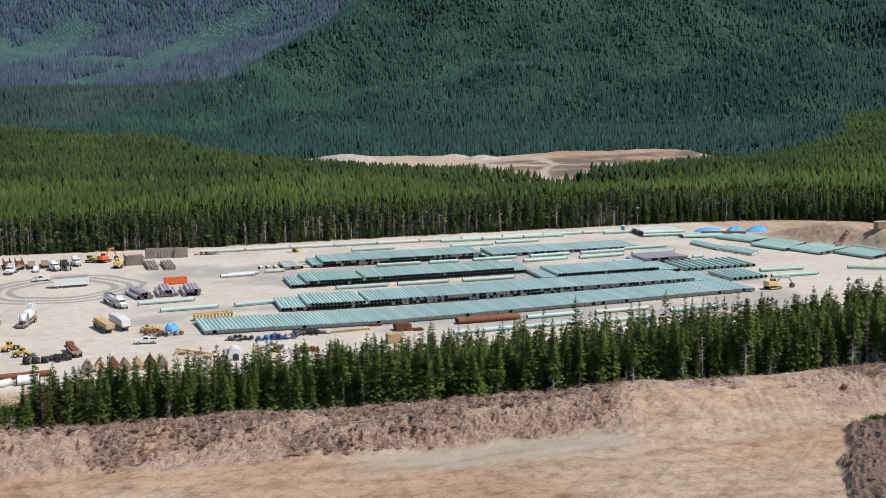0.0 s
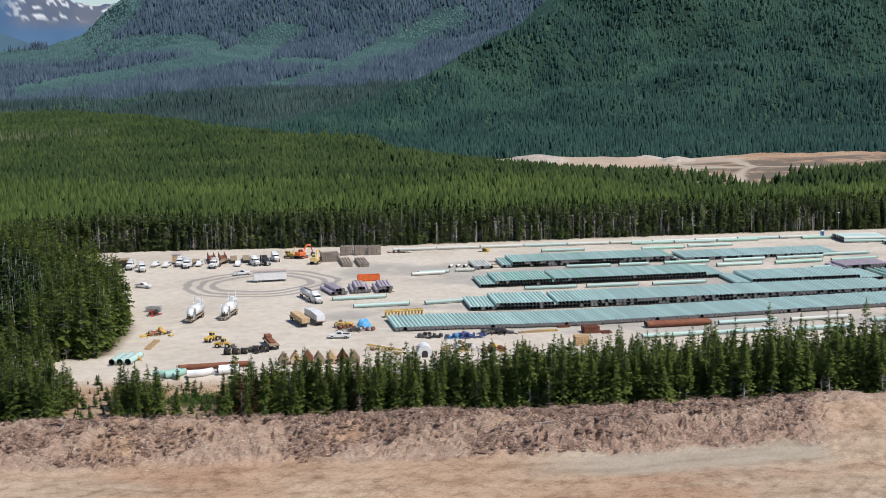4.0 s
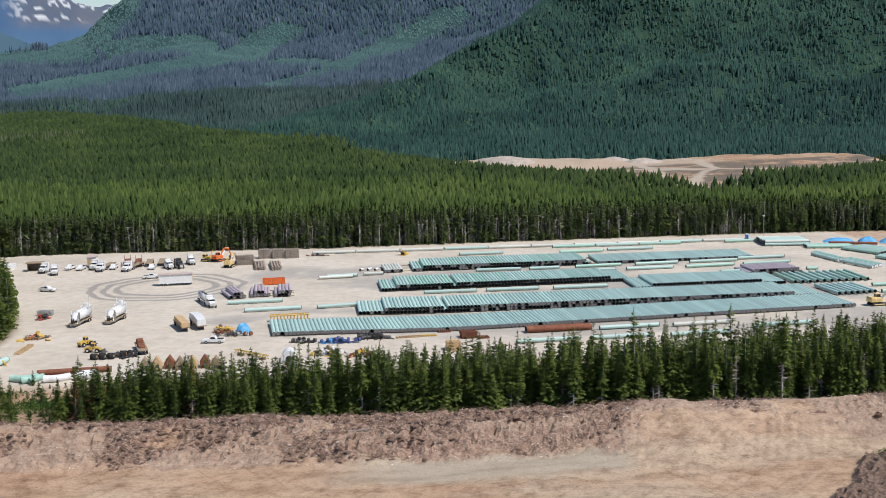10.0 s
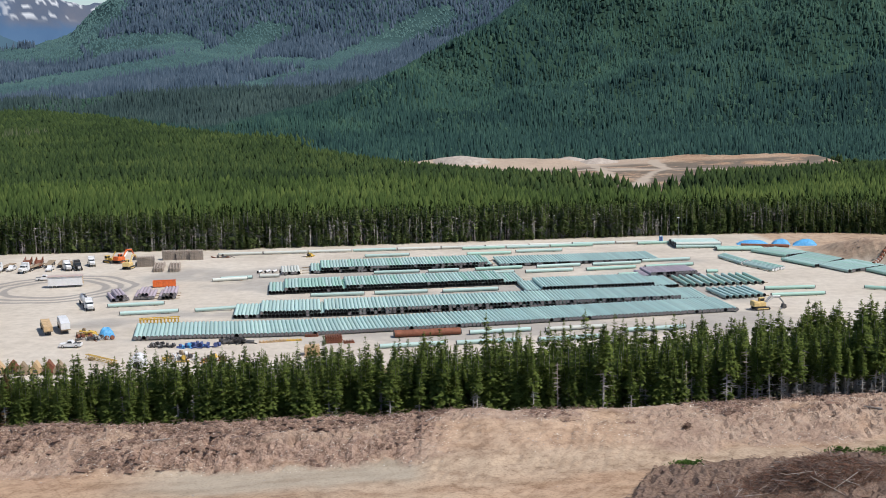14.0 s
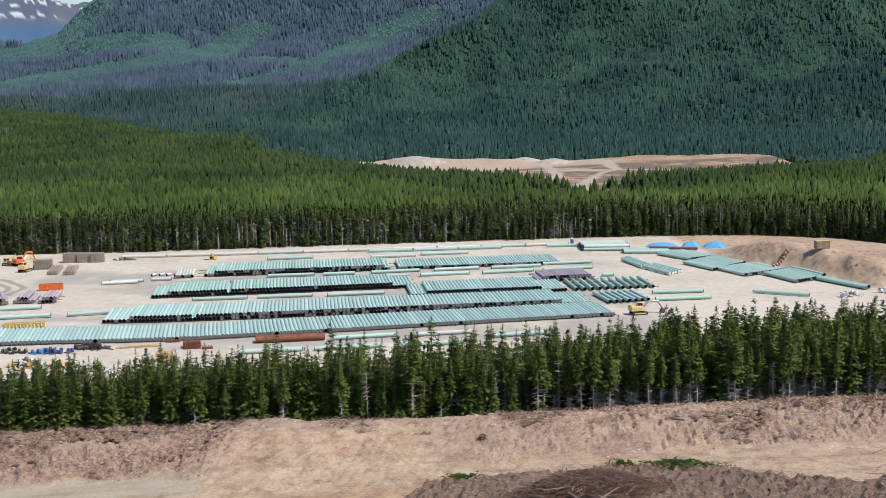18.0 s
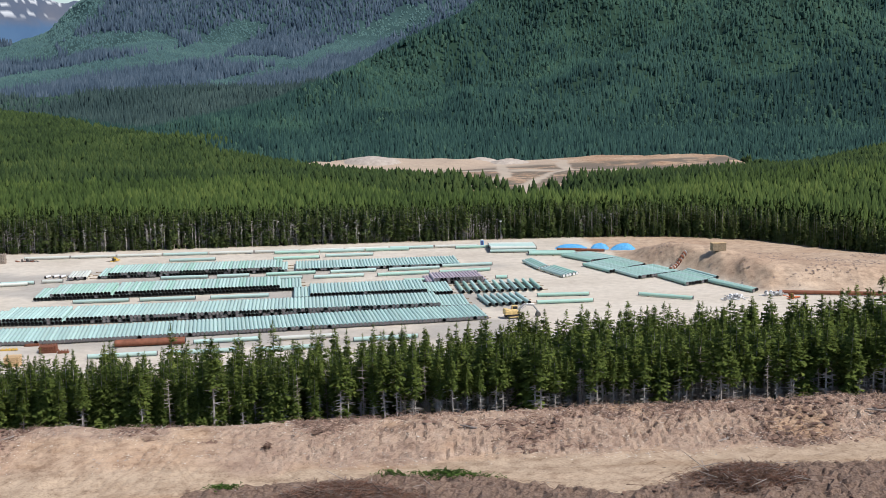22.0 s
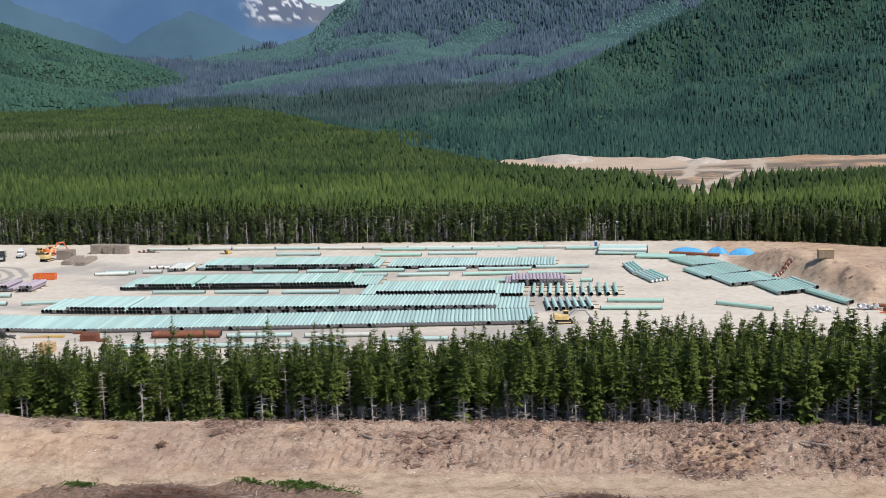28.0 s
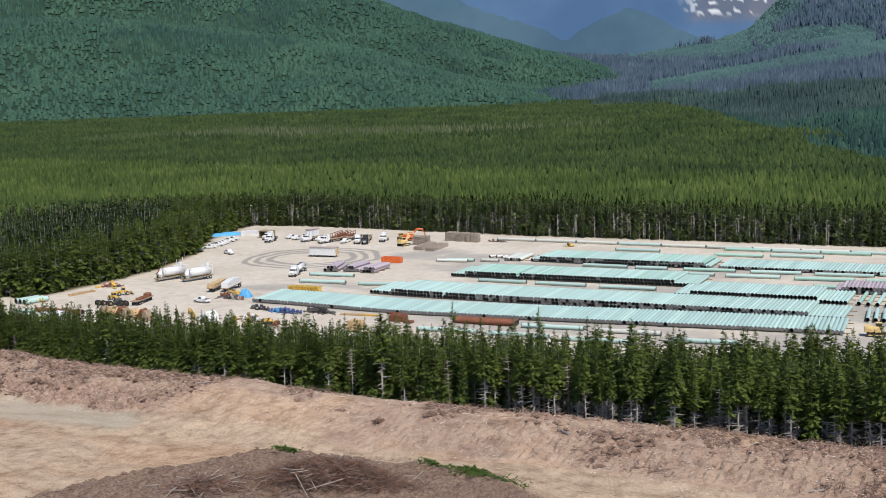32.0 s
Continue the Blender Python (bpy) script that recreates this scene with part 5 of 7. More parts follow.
MIDDLE_SINGLES = (
    ((99.3, 420.6, 115.8, 423.0), "teal"), ((-5.0, 418.6, 6.0, 420.6), "teal"), ((78.8, 418.4, 95.7, 420.8), "teal"), ((56.7, 416.5, 74.2, 418.0), "pale"),
    ((-7.3, 415.9, 4.4, 418.3), "pale"), ((160.0, 413.8, 163.6, 413.8), "green"), ((37.5, 413.5, 53.5, 415.2), "pale"), ((19.4, 412.0, 36.6, 413.4), "teal"),
    ((129.8, 411.0, 136.6, 411.6), "green"), ((70.8, 387.2, 88.4, 389.4), "teal"), ((49.3, 385.8, 66.3, 387.4), "teal"), ((29.3, 384.1, 46.5, 385.6), "teal"),
    ((171.0, 380.9, 187.2, 381.6), "green"),
)
NEAR_SINGLES = (
    ((201.7, 379.5, 216.6, 371.2), "green"), ((-31.4, 373.7, -14.3, 376.3), "teal"), ((170.0, 369.6, 187.2, 371.2), "green"), ((-2.6, 363.8, 10.4, 366.4), "teal"),
    ((-24.1, 361.0, -6.8, 363.4), "teal"), ((98.0, 327.4, 115.1, 330.2), "pale"), ((77.6, 325.3, 94.8, 328.2), "teal"), ((119.0, 324.4, 136.0, 327.4), "teal"),
    ((95.1, 315.0, 112.3, 318.2), "teal"), ((73.9, 313.2, 91.1, 315.6), "teal"), ((54.3, 310.9, 71.4, 313.4), "teal"),
)
for q, mt in FAR_SINGLES + MIDDLE_SINGLES + NEAR_SINGLES:
    single_pipe(*q, mat=mt)
single_pipe(57.6, 324.2, 75.4, 326.6, "rust", 2, 1.5, "open", "large bare rusty pipe beside another")
single_pipe(-61.9, 287.3, -44.6, 290.2, "rust", 1, 1.35, "open", "long rusty brown steel pipe at the yard edge")
single_pipe(243.0, 377.6, 262.0, 374.0, "rust", 1, 1.2, "open", "long rusty pipe at the foot of the mound")
single_pipe(262.6, 373.6, 281.0, 370.0, "rust", 1, 1.2, "open", "long rusty pipe at the foot of the mound")
for k in range(10):
    x, y = -15.5 + 17.25 * k, 474.2 + 1.22 * k
    single_pipe(x, y, x + 16.6, y + 1.15, ("pale", "pale", "pale", "teal", "pale")[k % 5])
    if k in (5, 6, 7, 9):
        single_pipe(x + 8, y - 3.2, x + 24.8, y - 2.0, "green" if k % 2 else "teal")


# ---- large pieces of pipe at the yard's near corner ----
def elbow(label, x, y, turn, mat, r=0.75, bend=60, radius=2.6, leg=1.8):
    ob = thing("pipe_bend", label, "pipe", "loose pipe bends")
    v, f, seg, rings = [], [], 16, []
    path = [((-leg, 0), 0.0)] + [((radius * math.sin(t), radius * (1 - math.cos(t))), t) for t in (radians(bend) * k / 8 for k in range(9))]
    t = radians(bend)
    path.append(((radius * math.sin(t) + leg * math.cos(t), radius * (1 - math.cos(t)) + leg * math.sin(t)), t))
    for rr in (r, r * 0.94):
        for (px_, py_), a in path:
            nx_, ny_ = -math.sin(a), math.cos(a)
            v += [(px_ + nx_ * math.cos(q) * rr, py_ + ny_ * math.cos(q) * rr, r + math.sin(q) * rr) for q in (2 * math.pi * j / seg for j in range(seg))]
    n = len(path)
    mi = []
    for s in range(2):
        for k in range(n - 1):
            for j in range(seg):
                a, b = (s * n + k) * seg + j, (s * n + k) * seg + (j + 1) % seg
                f.append((a, b, b + seg, a + seg) if s == 0 else (a, a + seg, b + seg, b))
                mi.append(s)
    for k in (0, n - 1):
        for j in range(seg):
            a, b = k * seg + j, k * seg + (j + 1) % seg
            f.append((a, b, b + n * seg, a + n * seg)), mi.append(0)
    me = mesh_from("tube", v, f, [M[mat], M["bore"]], mi, True)
    part("tube", me, ob)
    part("block", BLOCK, ob, "timber block", Matrix.Translation((0, 0, -0.1)))
    return put_at(ob, x, y, turn)


elbow("green coated pipe bend on the gravel", -65.0, 282.2, -25, "green", 0.8, 70)
elbow("green coated pipe bend with open end", -61.8, 281.0, 20, "green", 0.8, 40)
elbow("white coated pipe bend with open end", -56.6, 281.2, 5, "white", 0.85, 35, 4.0)
single_pipe(-51.6, 282.6, -46.8, 284.4, "white", 1, 1.6, "open", "short white coated large pipe with open end")
single_pipe(-52.0, 285.4, -47.4, 286.8, "white", 1, 1.5, "open", "short white coated large pipe with open end")
for k in range(3):
    single_pipe(-79.6 + 2.0 * k, 293.8, -78.6 + 2.2 * k, 302.0, "teal", 1, 1.5, "open", "short teal large pipe standing end towards the track")


# ---- vehicles ----
WHEEL_CACHE = {}


def wheel_meshes(r, w):
    key = (r, w)
    if key not in WHEEL_CACHE:
        t = Shape().tube((0, -w / 2, 0), (0, w / 2, 0), r, 14)
        t.tube((0, -w / 2 - 0.01, 0), (0, -w / 2 + 0.05, 0), r * 0.86, 14)
        h = Shape().tube((0, -w / 2 - 0.03, 0), (0, w / 2 + 0.03, 0), r * 0.52, 10)
        WHEEL_CACHE[key] = t.mesh("tyre", "rubber", smooth=True), h.mesh("rim", "chrome", smooth=True)
    return WHEEL_CACHE[key]


def wheels(root, xs, half, r, w=0.3):
    tyre, rim = wheel_meshes(r, w)
    for x in xs:
        for s in (-1, 1):
            t = part("wheel", tyre, root, m=Matrix.Translation((x, s * half, r)))
            part("rim", rim, t)


def pickup(x, y, turn, mat="white", label="white pickup truck parked on the gravel"):
    ob = thing("pickup_truck", label, "pickup truck", "pickup trucks")
    body = Shape().prism([(-2.8, 0.45), (2.75, 0.45), (2.85, 0.75), (2.7, 1.08), (1.2, 1.18), (-0.75, 1.2), (-2.85, 1.18), (-2.9, 0.6)], 1.95)
    part("body", body.mesh("body", mat), ob)
    bed = Shape().box(1.75, 1.6, 0.03, -1.85, 0, 1.19)
    part("bed", bed.mesh("bed", "black"), ob, "flat black panel on top of the load bed")
    cab = Shape().prism([(1.25, 1.16), (0.55, 1.85), (-0.55, 1.9), (-0.95, 1.16)], 1.72)
    part("cab", cab.mesh("cab", mat), ob)
    win = Shape().prism([(1.12, 1.22), (0.52, 1.80), (0.42, 1.80), (0.9, 1.22)], 1.5).prism([(0.75, 1.25), (0.35, 1.75), (-0.5, 1.78), (-0.75, 1.25)], 1.74)
    part("glazing", win.mesh("glazing", "glass"), ob, "dark tinted glazing")
    for s in (-0.7, 0.7):
        part("headlight", Shape().box(0.06, 0.35, 0.2, 2.83, s, 0.75).mesh("headlight", "chrome"), ob)
    part("bumper", Shape().box(0.16, 1.9, 0.25, 2.9, 0, 0.42, 0, 0.03).mesh("bumper", "chrome"), ob)
    wheels(ob, (-1.75, 1.8), 0.86, 0.4)
    return put_at(ob, x, y, turn)


def tractor(ob, mat="white", x0=0.0):
    """A conventional highway tractor under the thing ob, its front towards +x, fifth wheel at x0."""
    part("frame", Shape().box(7.4, 0.9, 0.3, x0 + 2.4, 0, 0.75, 0, 0.03).mesh("frame", "black"), ob)
    part("hood", Shape().prism([(4.2, 0.8), (6.1, 0.8), (6.2, 1.6), (5.9, 1.85), (4.2, 2.1)], 1.7, at=(x0, 0, 0)).mesh("hood", mat), ob)
    part("grille", Shape().box(0.06, 1.1, 0.8, x0 + 6.2, 0, 0.9).mesh("grille", "chrome"), ob)
    part("cab", Shape().box(1.9, 2.3, 1.9, x0 + 3.4, 0, 0.95, 0, 0.12, 0.94).mesh("cab", mat), ob)
    part("sleeper", Shape().box(1.5, 2.4, 2.6, x0 + 1.8, 0, 0.95, 0, 0.15, 0.95).mesh("sleeper", mat), ob)
    part("windscreen", Shape().prism([(4.38, 2.05), (4.28, 2.7), (4.2, 2.7), (4.2, 2.05)], 2.0, at=(x0, 0, 0)).box(0.9, 2.36, 0.6, x0 + 3.6, 0, 2.02).mesh("windscreen", "glass"), ob)
    for s in (-1, 1):
        part("fuel_tank", Shape().tube((x0 + 2.0, s, 0.75), (x0 + 3.6, s, 0.75), 0.32, 10).mesh("fuel_tank", "chrome"), ob)
        part("exhaust", Shape().tube((x0 + 2.65, 1.15 * s, 1.0), (x0 + 2.65, 1.15 * s, 3.9), 0.08, 8).mesh("exhaust", "chrome"), ob)
    wheels(ob, (x0 - 0.7, x0 + 0.6, x0 + 5.2), 1.05, 0.52, 0.35)


def flat_trailer(ob, length=13.0, mat="steel", x0=0.0, z=1.15, deck="timber"):
    part("deck", Shape().box(length, 2.5, 0.22, x0 - length / 2 + 0.8, 0, z, 0, 0.02).mesh("deck", deck), ob)
    for s in (-0.45, 0.45):
        part("beam", Shape().box(length - 0.4, 0.16, 0.42, x0 - length / 2 + 0.8, s, z - 0.42).mesh("beam", mat), ob)
    wheels(ob, (x0 - length + 2.2, x0 - length + 3.5), 1.05, 0.5, 0.35)


def semi_flat(x, y, turn, mat, load, label):
    ob = thing("loaded_trailer", label, "trailer", "trucks and trailers")
    flat_trailer(ob)
    part("landing_leg", Shape().box(0.15, 1.6, 1.1, -1.2, 0, 0.02).mesh("landing_leg", "steel"), ob)
    if load == "lumber":
        for k in range(3):
            part("timber_pack", Shape().box(3.7, 2.3, 1.25, -1.0 - 4.0 * k, 0, 1.38, 0, 0.03).mesh("timber_pack", "fresh"), ob, "pack of fresh sawn timber")
    elif load == "tarp":
        part("tarpaulin", Shape().prism([(-11.8, 1.37), (0.4, 1.37), (0.3, 3.0), (-5, 3.4), (-11.6, 3.0)], 2.4).mesh("tarpaulin", "white"), ob, "white sheeted load")
    return put_at(ob, x, y, turn)


def tanker(x, y, turn, label="white tank truck on the gravel"):
    ob = thing("tank_truck", label, "truck", "trucks and trailers")
    tractor(ob, "white")
    t = Shape().tube((-9.6, 0, 2.1), (0.3, 0, 2.1), 1.05, 16).tube((0.3, 0, 2.1), (0.75, 0, 2.1), 1.05, 16, 0.6).tube((-10.0, 0, 2.1), (-9.6, 0, 2.1), 0.6, 16, 1.05)
    part("tank", t.mesh("tank", "white", smooth=True), ob, "round white tank")
    part("walkway", Shape().box(7.5, 0.5, 0.08, -4.6, 0, 3.15).box(0.7, 0.7, 0.25, -3, 0, 3.15).box(0.7, 0.7, 0.25, -6, 0, 3.15).mesh("walkway", "steel"), ob)
    part("beam", Shape().box(10.2, 0.9, 0.3, -4.6, 0, 0.85).mesh("beam", "steel"), ob)
    wheels(ob, (-9.0, -7.7), 1.05, 0.52, 0.35)
    return put_at(ob, x, y, turn)


def silo_trailer(x, y, turn, label):
    """White cement silo lying on a trailer with a raised cone and ladder frame."""
    ob = thing("silo_trailer", label, "trailer", "silo trailers")
    flat_trailer(ob, 12.5, "white", 5.5, 1.0)
    t = Shape().tube((-5.2, 0, 2.7), (3.2, 0, 2.9), 1.45, 18).tube((3.2, 0, 2.9), (5.6, 0, 2.2), 1.45, 18, 0.35)
    part("silo", t.mesh("silo", "white", smooth=True), ob, "large white steel silo")
    fr = Shape().tube((-4.8, 0.9, 3.5), (-4.8, 0.9, 7.2), 0.12, 6).tube((-3.6, -0.9, 3.5), (-3.6, -0.9, 6.4), 0.1, 6)
    for s in (-1.2, 1.2):
        fr.tube((-5.5, s, 1.2), (-5.8, s, 4.6), 0.09, 6).tube((-5.8, s, 4.6), (-2.5, s, 4.3), 0.09, 6).tube((5.2, s, 1.2), (3.0, s, 4.4), 0.09, 6)
    fr.tube((-5.8, -1.2, 4.6), (-5.8, 1.2, 4.6), 0.09, 6)
    part("frame", fr.mesh("frame", "white"), ob)
    part("dust_filter", Shape().box(1.2, 1.2, 1.3, -4.4, 0, 4.0, 0, 0.08).mesh("dust_filter", "white"), ob)
    part("ladder", Shape().box(0.08, 0.5, 3.4, 4.4, 1.5, 0.8).mesh("ladder", "grey"), ob)
    part("hopper_door", Shape().box(0.15, 0.9, 1.5, 5.55, 0, 1.2).mesh("hopper_door", "black"), ob, "dark access door")
    return put_at(ob, x, y, turn)


def excavator(x, y, turn, mat="yellow", reach=1.0, label="yellow crawler excavator with its boom lowered", arm="yellow"):
    ob = thing("excavator", label, "excavator", "earthmoving machines")
    for s in (-1.25, 1.25):
        tr = Shape().prism([(-2.0, 0.1), (-2.35, 0.5), (-2.0, 0.95), (2.0, 0.95), (2.35, 0.5), (2.0, 0.1)], 0.6, at=(0, s, 0))
        t = part("track", tr.mesh("track", "black"), ob)
        part("roller_frame", Shape().box(3.4, 0.3, 0.3, 0, s * 1.14, 0.38).mesh("roller_frame", mat), t)
    part("turntable", Shape().tube((0, 0, 0.9), (0, 0, 1.2), 0.9, 14).mesh("turntable", "steel"), ob)
    part("house", Shape().box(3.9, 2.7, 1.15, -0.8, 0, 1.2, 0, 0.18).box(1.1, 2.6, 0.35, -2.1, 0, 2.33, 0, 0.1).mesh("house", mat), ob)
    cab = part("cab", Shape().box(1.6, 1.0, 1.75, 0.55, 0.8, 1.6, 0, 0.12).mesh("cab", mat), ob)
    part("window", Shape().box(1.64, 0.8, 0.9, 0.57, 0.8, 2.25).box(1.3, 1.04, 0.9, 0.57, 0.8, 2.25).mesh("window", "glass"), cab)
    boom = Shape()
    pts = [(0.9, 2.0), (2.9, 4.6 * reach), (5.6, 4.3 * reach)]
    for a, b in zip(pts, pts[1:]):
        boom.tube((a[0], -0.25, a[1]), (b[0], -0.25, b[1]), 0.32, 6)
    part("boom", boom.mesh("boom", arm), ob)
    stick = Shape().tube((5.6, -0.25, 4.3 * reach), (7.2, -0.25, 1.3), 0.24, 6)
    part("stick", stick.mesh("stick", arm), ob)
    part("cylinder", Shape().tube((1.1, -0.25, 1.8), (3.6, -0.25, 3.9 * reach), 0.1, 6).tube((3.6, -0.25, 4.8 * reach), (6.0, -0.25, 4.6 * reach), 0.1, 6).mesh("cylinder", "chrome"), ob)
    part("bucket", Shape().prism([(6.7, 1.4), (7.6, 1.2), (7.7, 0.3), (7.0, 0.02), (6.3, 0.3)], 1.2, at=(0, -0.25, 0)).mesh("bucket", "steel"), ob)
    return put_at(ob, x, y, turn)


def loader(x, y, turn, label="yellow wheel loader on the gravel"):
    ob = thing("wheel_loader", label, "loader", "earthmoving machines")
    part("engine", Shape().prism([(-3.2, 0.9), (-0.4, 0.9), (-0.4, 2.1), (-2.9, 1.9), (-3.2, 1.6)], 1.9).mesh("engine", "yellow"), ob)
    cab = part("cab", Shape().box(1.5, 1.5, 1.7, 0.1, 0, 1.7, 0, 0.1, 0.94).mesh("cab", "yellow"), ob)
    part("window", Shape().box(1.53, 1.2, 0.85, 0.1, 0, 2.3).box(1.2, 1.54, 0.85, 0.1, 0, 2.3).mesh("window", "glass"), cab)
    part("front_frame", Shape().box(2.2, 1.2, 0.9, 1.6, 0, 0.8, 0, 0.1).mesh("front_frame", "yellow"), ob)
    for s in (-0.55, 0.55):
        part("lift_arm", Shape().tube((1.3, s, 1.9), (3.6, s, 0.7), 0.17, 6).mesh("lift_arm", "yellow"), ob)
    part("bucket", Shape().prism([(3.3, 0.15), (4.6, 0.05), (4.4, 0.3), (3.8, 0.5), (3.7, 1.2), (3.3, 1.2)], 2.8).mesh("bucket", "steel"), ob)
    wheels(ob, (-1.9, 1.7), 1.05, 0.8, 0.55)
    return put_at(ob, x, y, turn, 0, 0.72)


def dozer(x, y, turn, label="yellow crawler tractor with side boom", mat="yellow"):
    ob = thing("crawler_tractor", label, "bulldozer", "earthmoving machines")
    for s in (-1.0, 1.0):
        t = part("track", Shape().prism([(-1.7, 0.1), (-2.1, 0.6), (-1.6, 1.1), (1.6, 1.0), (2.0, 0.5), (1.6, 0.1)], 0.6, at=(0, s, 0)).mesh("track", "black"), ob)
        part("roller_frame", Shape().box(2.6, 0.34, 0.3, 0, s * 1.16, 0.4).mesh("roller_frame", mat), t)
    part("hood", Shape().box(2.0, 1.1, 1.0, 1.0, 0, 1.0, 0, 0.12).mesh("hood", mat), ob)
    part("cab", Shape().box(1.4, 1.6, 1.5, -0.8, 0, 1.3, 0, 0.1).mesh("cab", mat), ob)
    part("window", Shape().box(1.44, 1.3, 0.7, -0.8, 0, 1.95).box(1.1, 1.64, 0.7, -0.8, 0, 1.95).mesh("window", "glass"), ob)
    part("blade", Shape().prism([(2.4, 0.1), (2.65, 0.1), (2.55, 0.6), (2.7, 1.2), (2.5, 1.2), (2.35, 0.6)], 3.2).mesh("blade", "steel"), ob)
    part("side_boom", Shape().tube((0.2, 1.35, 0.8), (0.6, 3.2, 4.2), 0.11, 6).tube((-0.6, 1.35, 0.8), (0.4, 3.1, 4.0), 0.09, 6).mesh("side_boom", mat), ob)
    return put_at(ob, x, y, turn)


def van_trailer(x, y, turn, length, label):
    ob = thing("box_trailer", label, "trailer", "trucks and trailers")
    part("box", Shape().box(length, 2.9, 3.05, 0, 0, 0.75, 0, 0.06).mesh("box", "white"), ob)
    part("roof", Shape().box(length + 0.5, 3.5, 0.12, 0, 0, 3.8).mesh("roof", "roofing"), ob, "dusty pinkish sheet roof with an overhang")
    for k in range(int(length / 1.2)):
        for s in (-1.46, 1.46):
            part("rib", Shape().box(0.05, 0.02, 2.8, -length / 2 + 0.8 + 1.2 * k, s, 0.85).mesh("rib", "white"), ob)
    part("underframe", Shape().box(length - 0.6, 1.0, 0.3, 0, 0, 0.45).box(0.2, 2.0, 0.5, length * 0.28, 0, 0.0).mesh("underframe", "black"), ob)
    part("door", Shape().box(0.04, 2.4, 2.5, length / 2 + 0.03, 0, 0.85).mesh("door", "fresh"), ob, "tan end door")
    wheels(ob, (-length / 2 + 1.4, -length / 2 + 2.7), 1.05, 0.42, 0.35)
    return put_at(ob, x, y, turn)


pickup(-25.4, 319.6, 178, "white", "white pickup truck parked by the pipe stacks")
pickup(-67.2, 425.8, 12, "white", "white pickup truck near the box trailer")
pickup(-97.0, 404.0, -20, "white", "white pickup truck on open gravel")
pickup(-104.6, 297.5, 10, "white", "white pickup truck at the yard entrance")
van_trailer(-55.6, 411.6, 10, 11.2, "white box trailer in the middle of the turning circle")
tanker(-37.4, 373.6, -66)
semi_flat(-36.0, 334.6, -68, "white", "lumber", "flat trailer stacked with fresh timber")
semi_flat(-31.8, 336.4, -68, "white", "tarp", "flat trailer with a white sheeted load")
silo_trailer(-69.4, 348.6, -96, "white silo trailer with a raised filter frame")
silo_trailer(-60.0, 351.4, -96, "white silo trailer beside another one")
loader(-59.4, 319.4, 60)
loader(-55.0, 311.4, -10, "yellow wheel loader beside loose wheels")
excavator(162.0, 351.0, 12, "paleyellow", 0.8, "dusty yellow excavator with a dark grey boom", "grey")
excavator(-43.4, 447.6, 80, "paleyellow", 1.0, "dusty yellow excavator before the forest", "paleyellow")
excavator(-50.0, 462.0, 60, "orange", 1.0, "orange excavator before the forest", "orange")
dozer(-54.6, 462.6, -30)
flat = thing("lowbed_trailer", "dark lowbed trailer with brown load pieces", "trailer", "trucks and trailers")
flat_trailer(flat, 10.5)
part("load", Shape().box(2.2, 1.8, 1.1, -1.0, 0, 1.37, 0, 0.2).box(4.5, 1.6, 0.5, -5.0, 0, 1.37, 0, 0.1).mesh("load", "rust"), flat)
part("landing_leg", Shape().box(0.15, 1.6, 1.1, 0.2, 0, 0.02).mesh("landing_leg", "steel"), flat)
put_at(flat, -44.2, 316.0, 109)
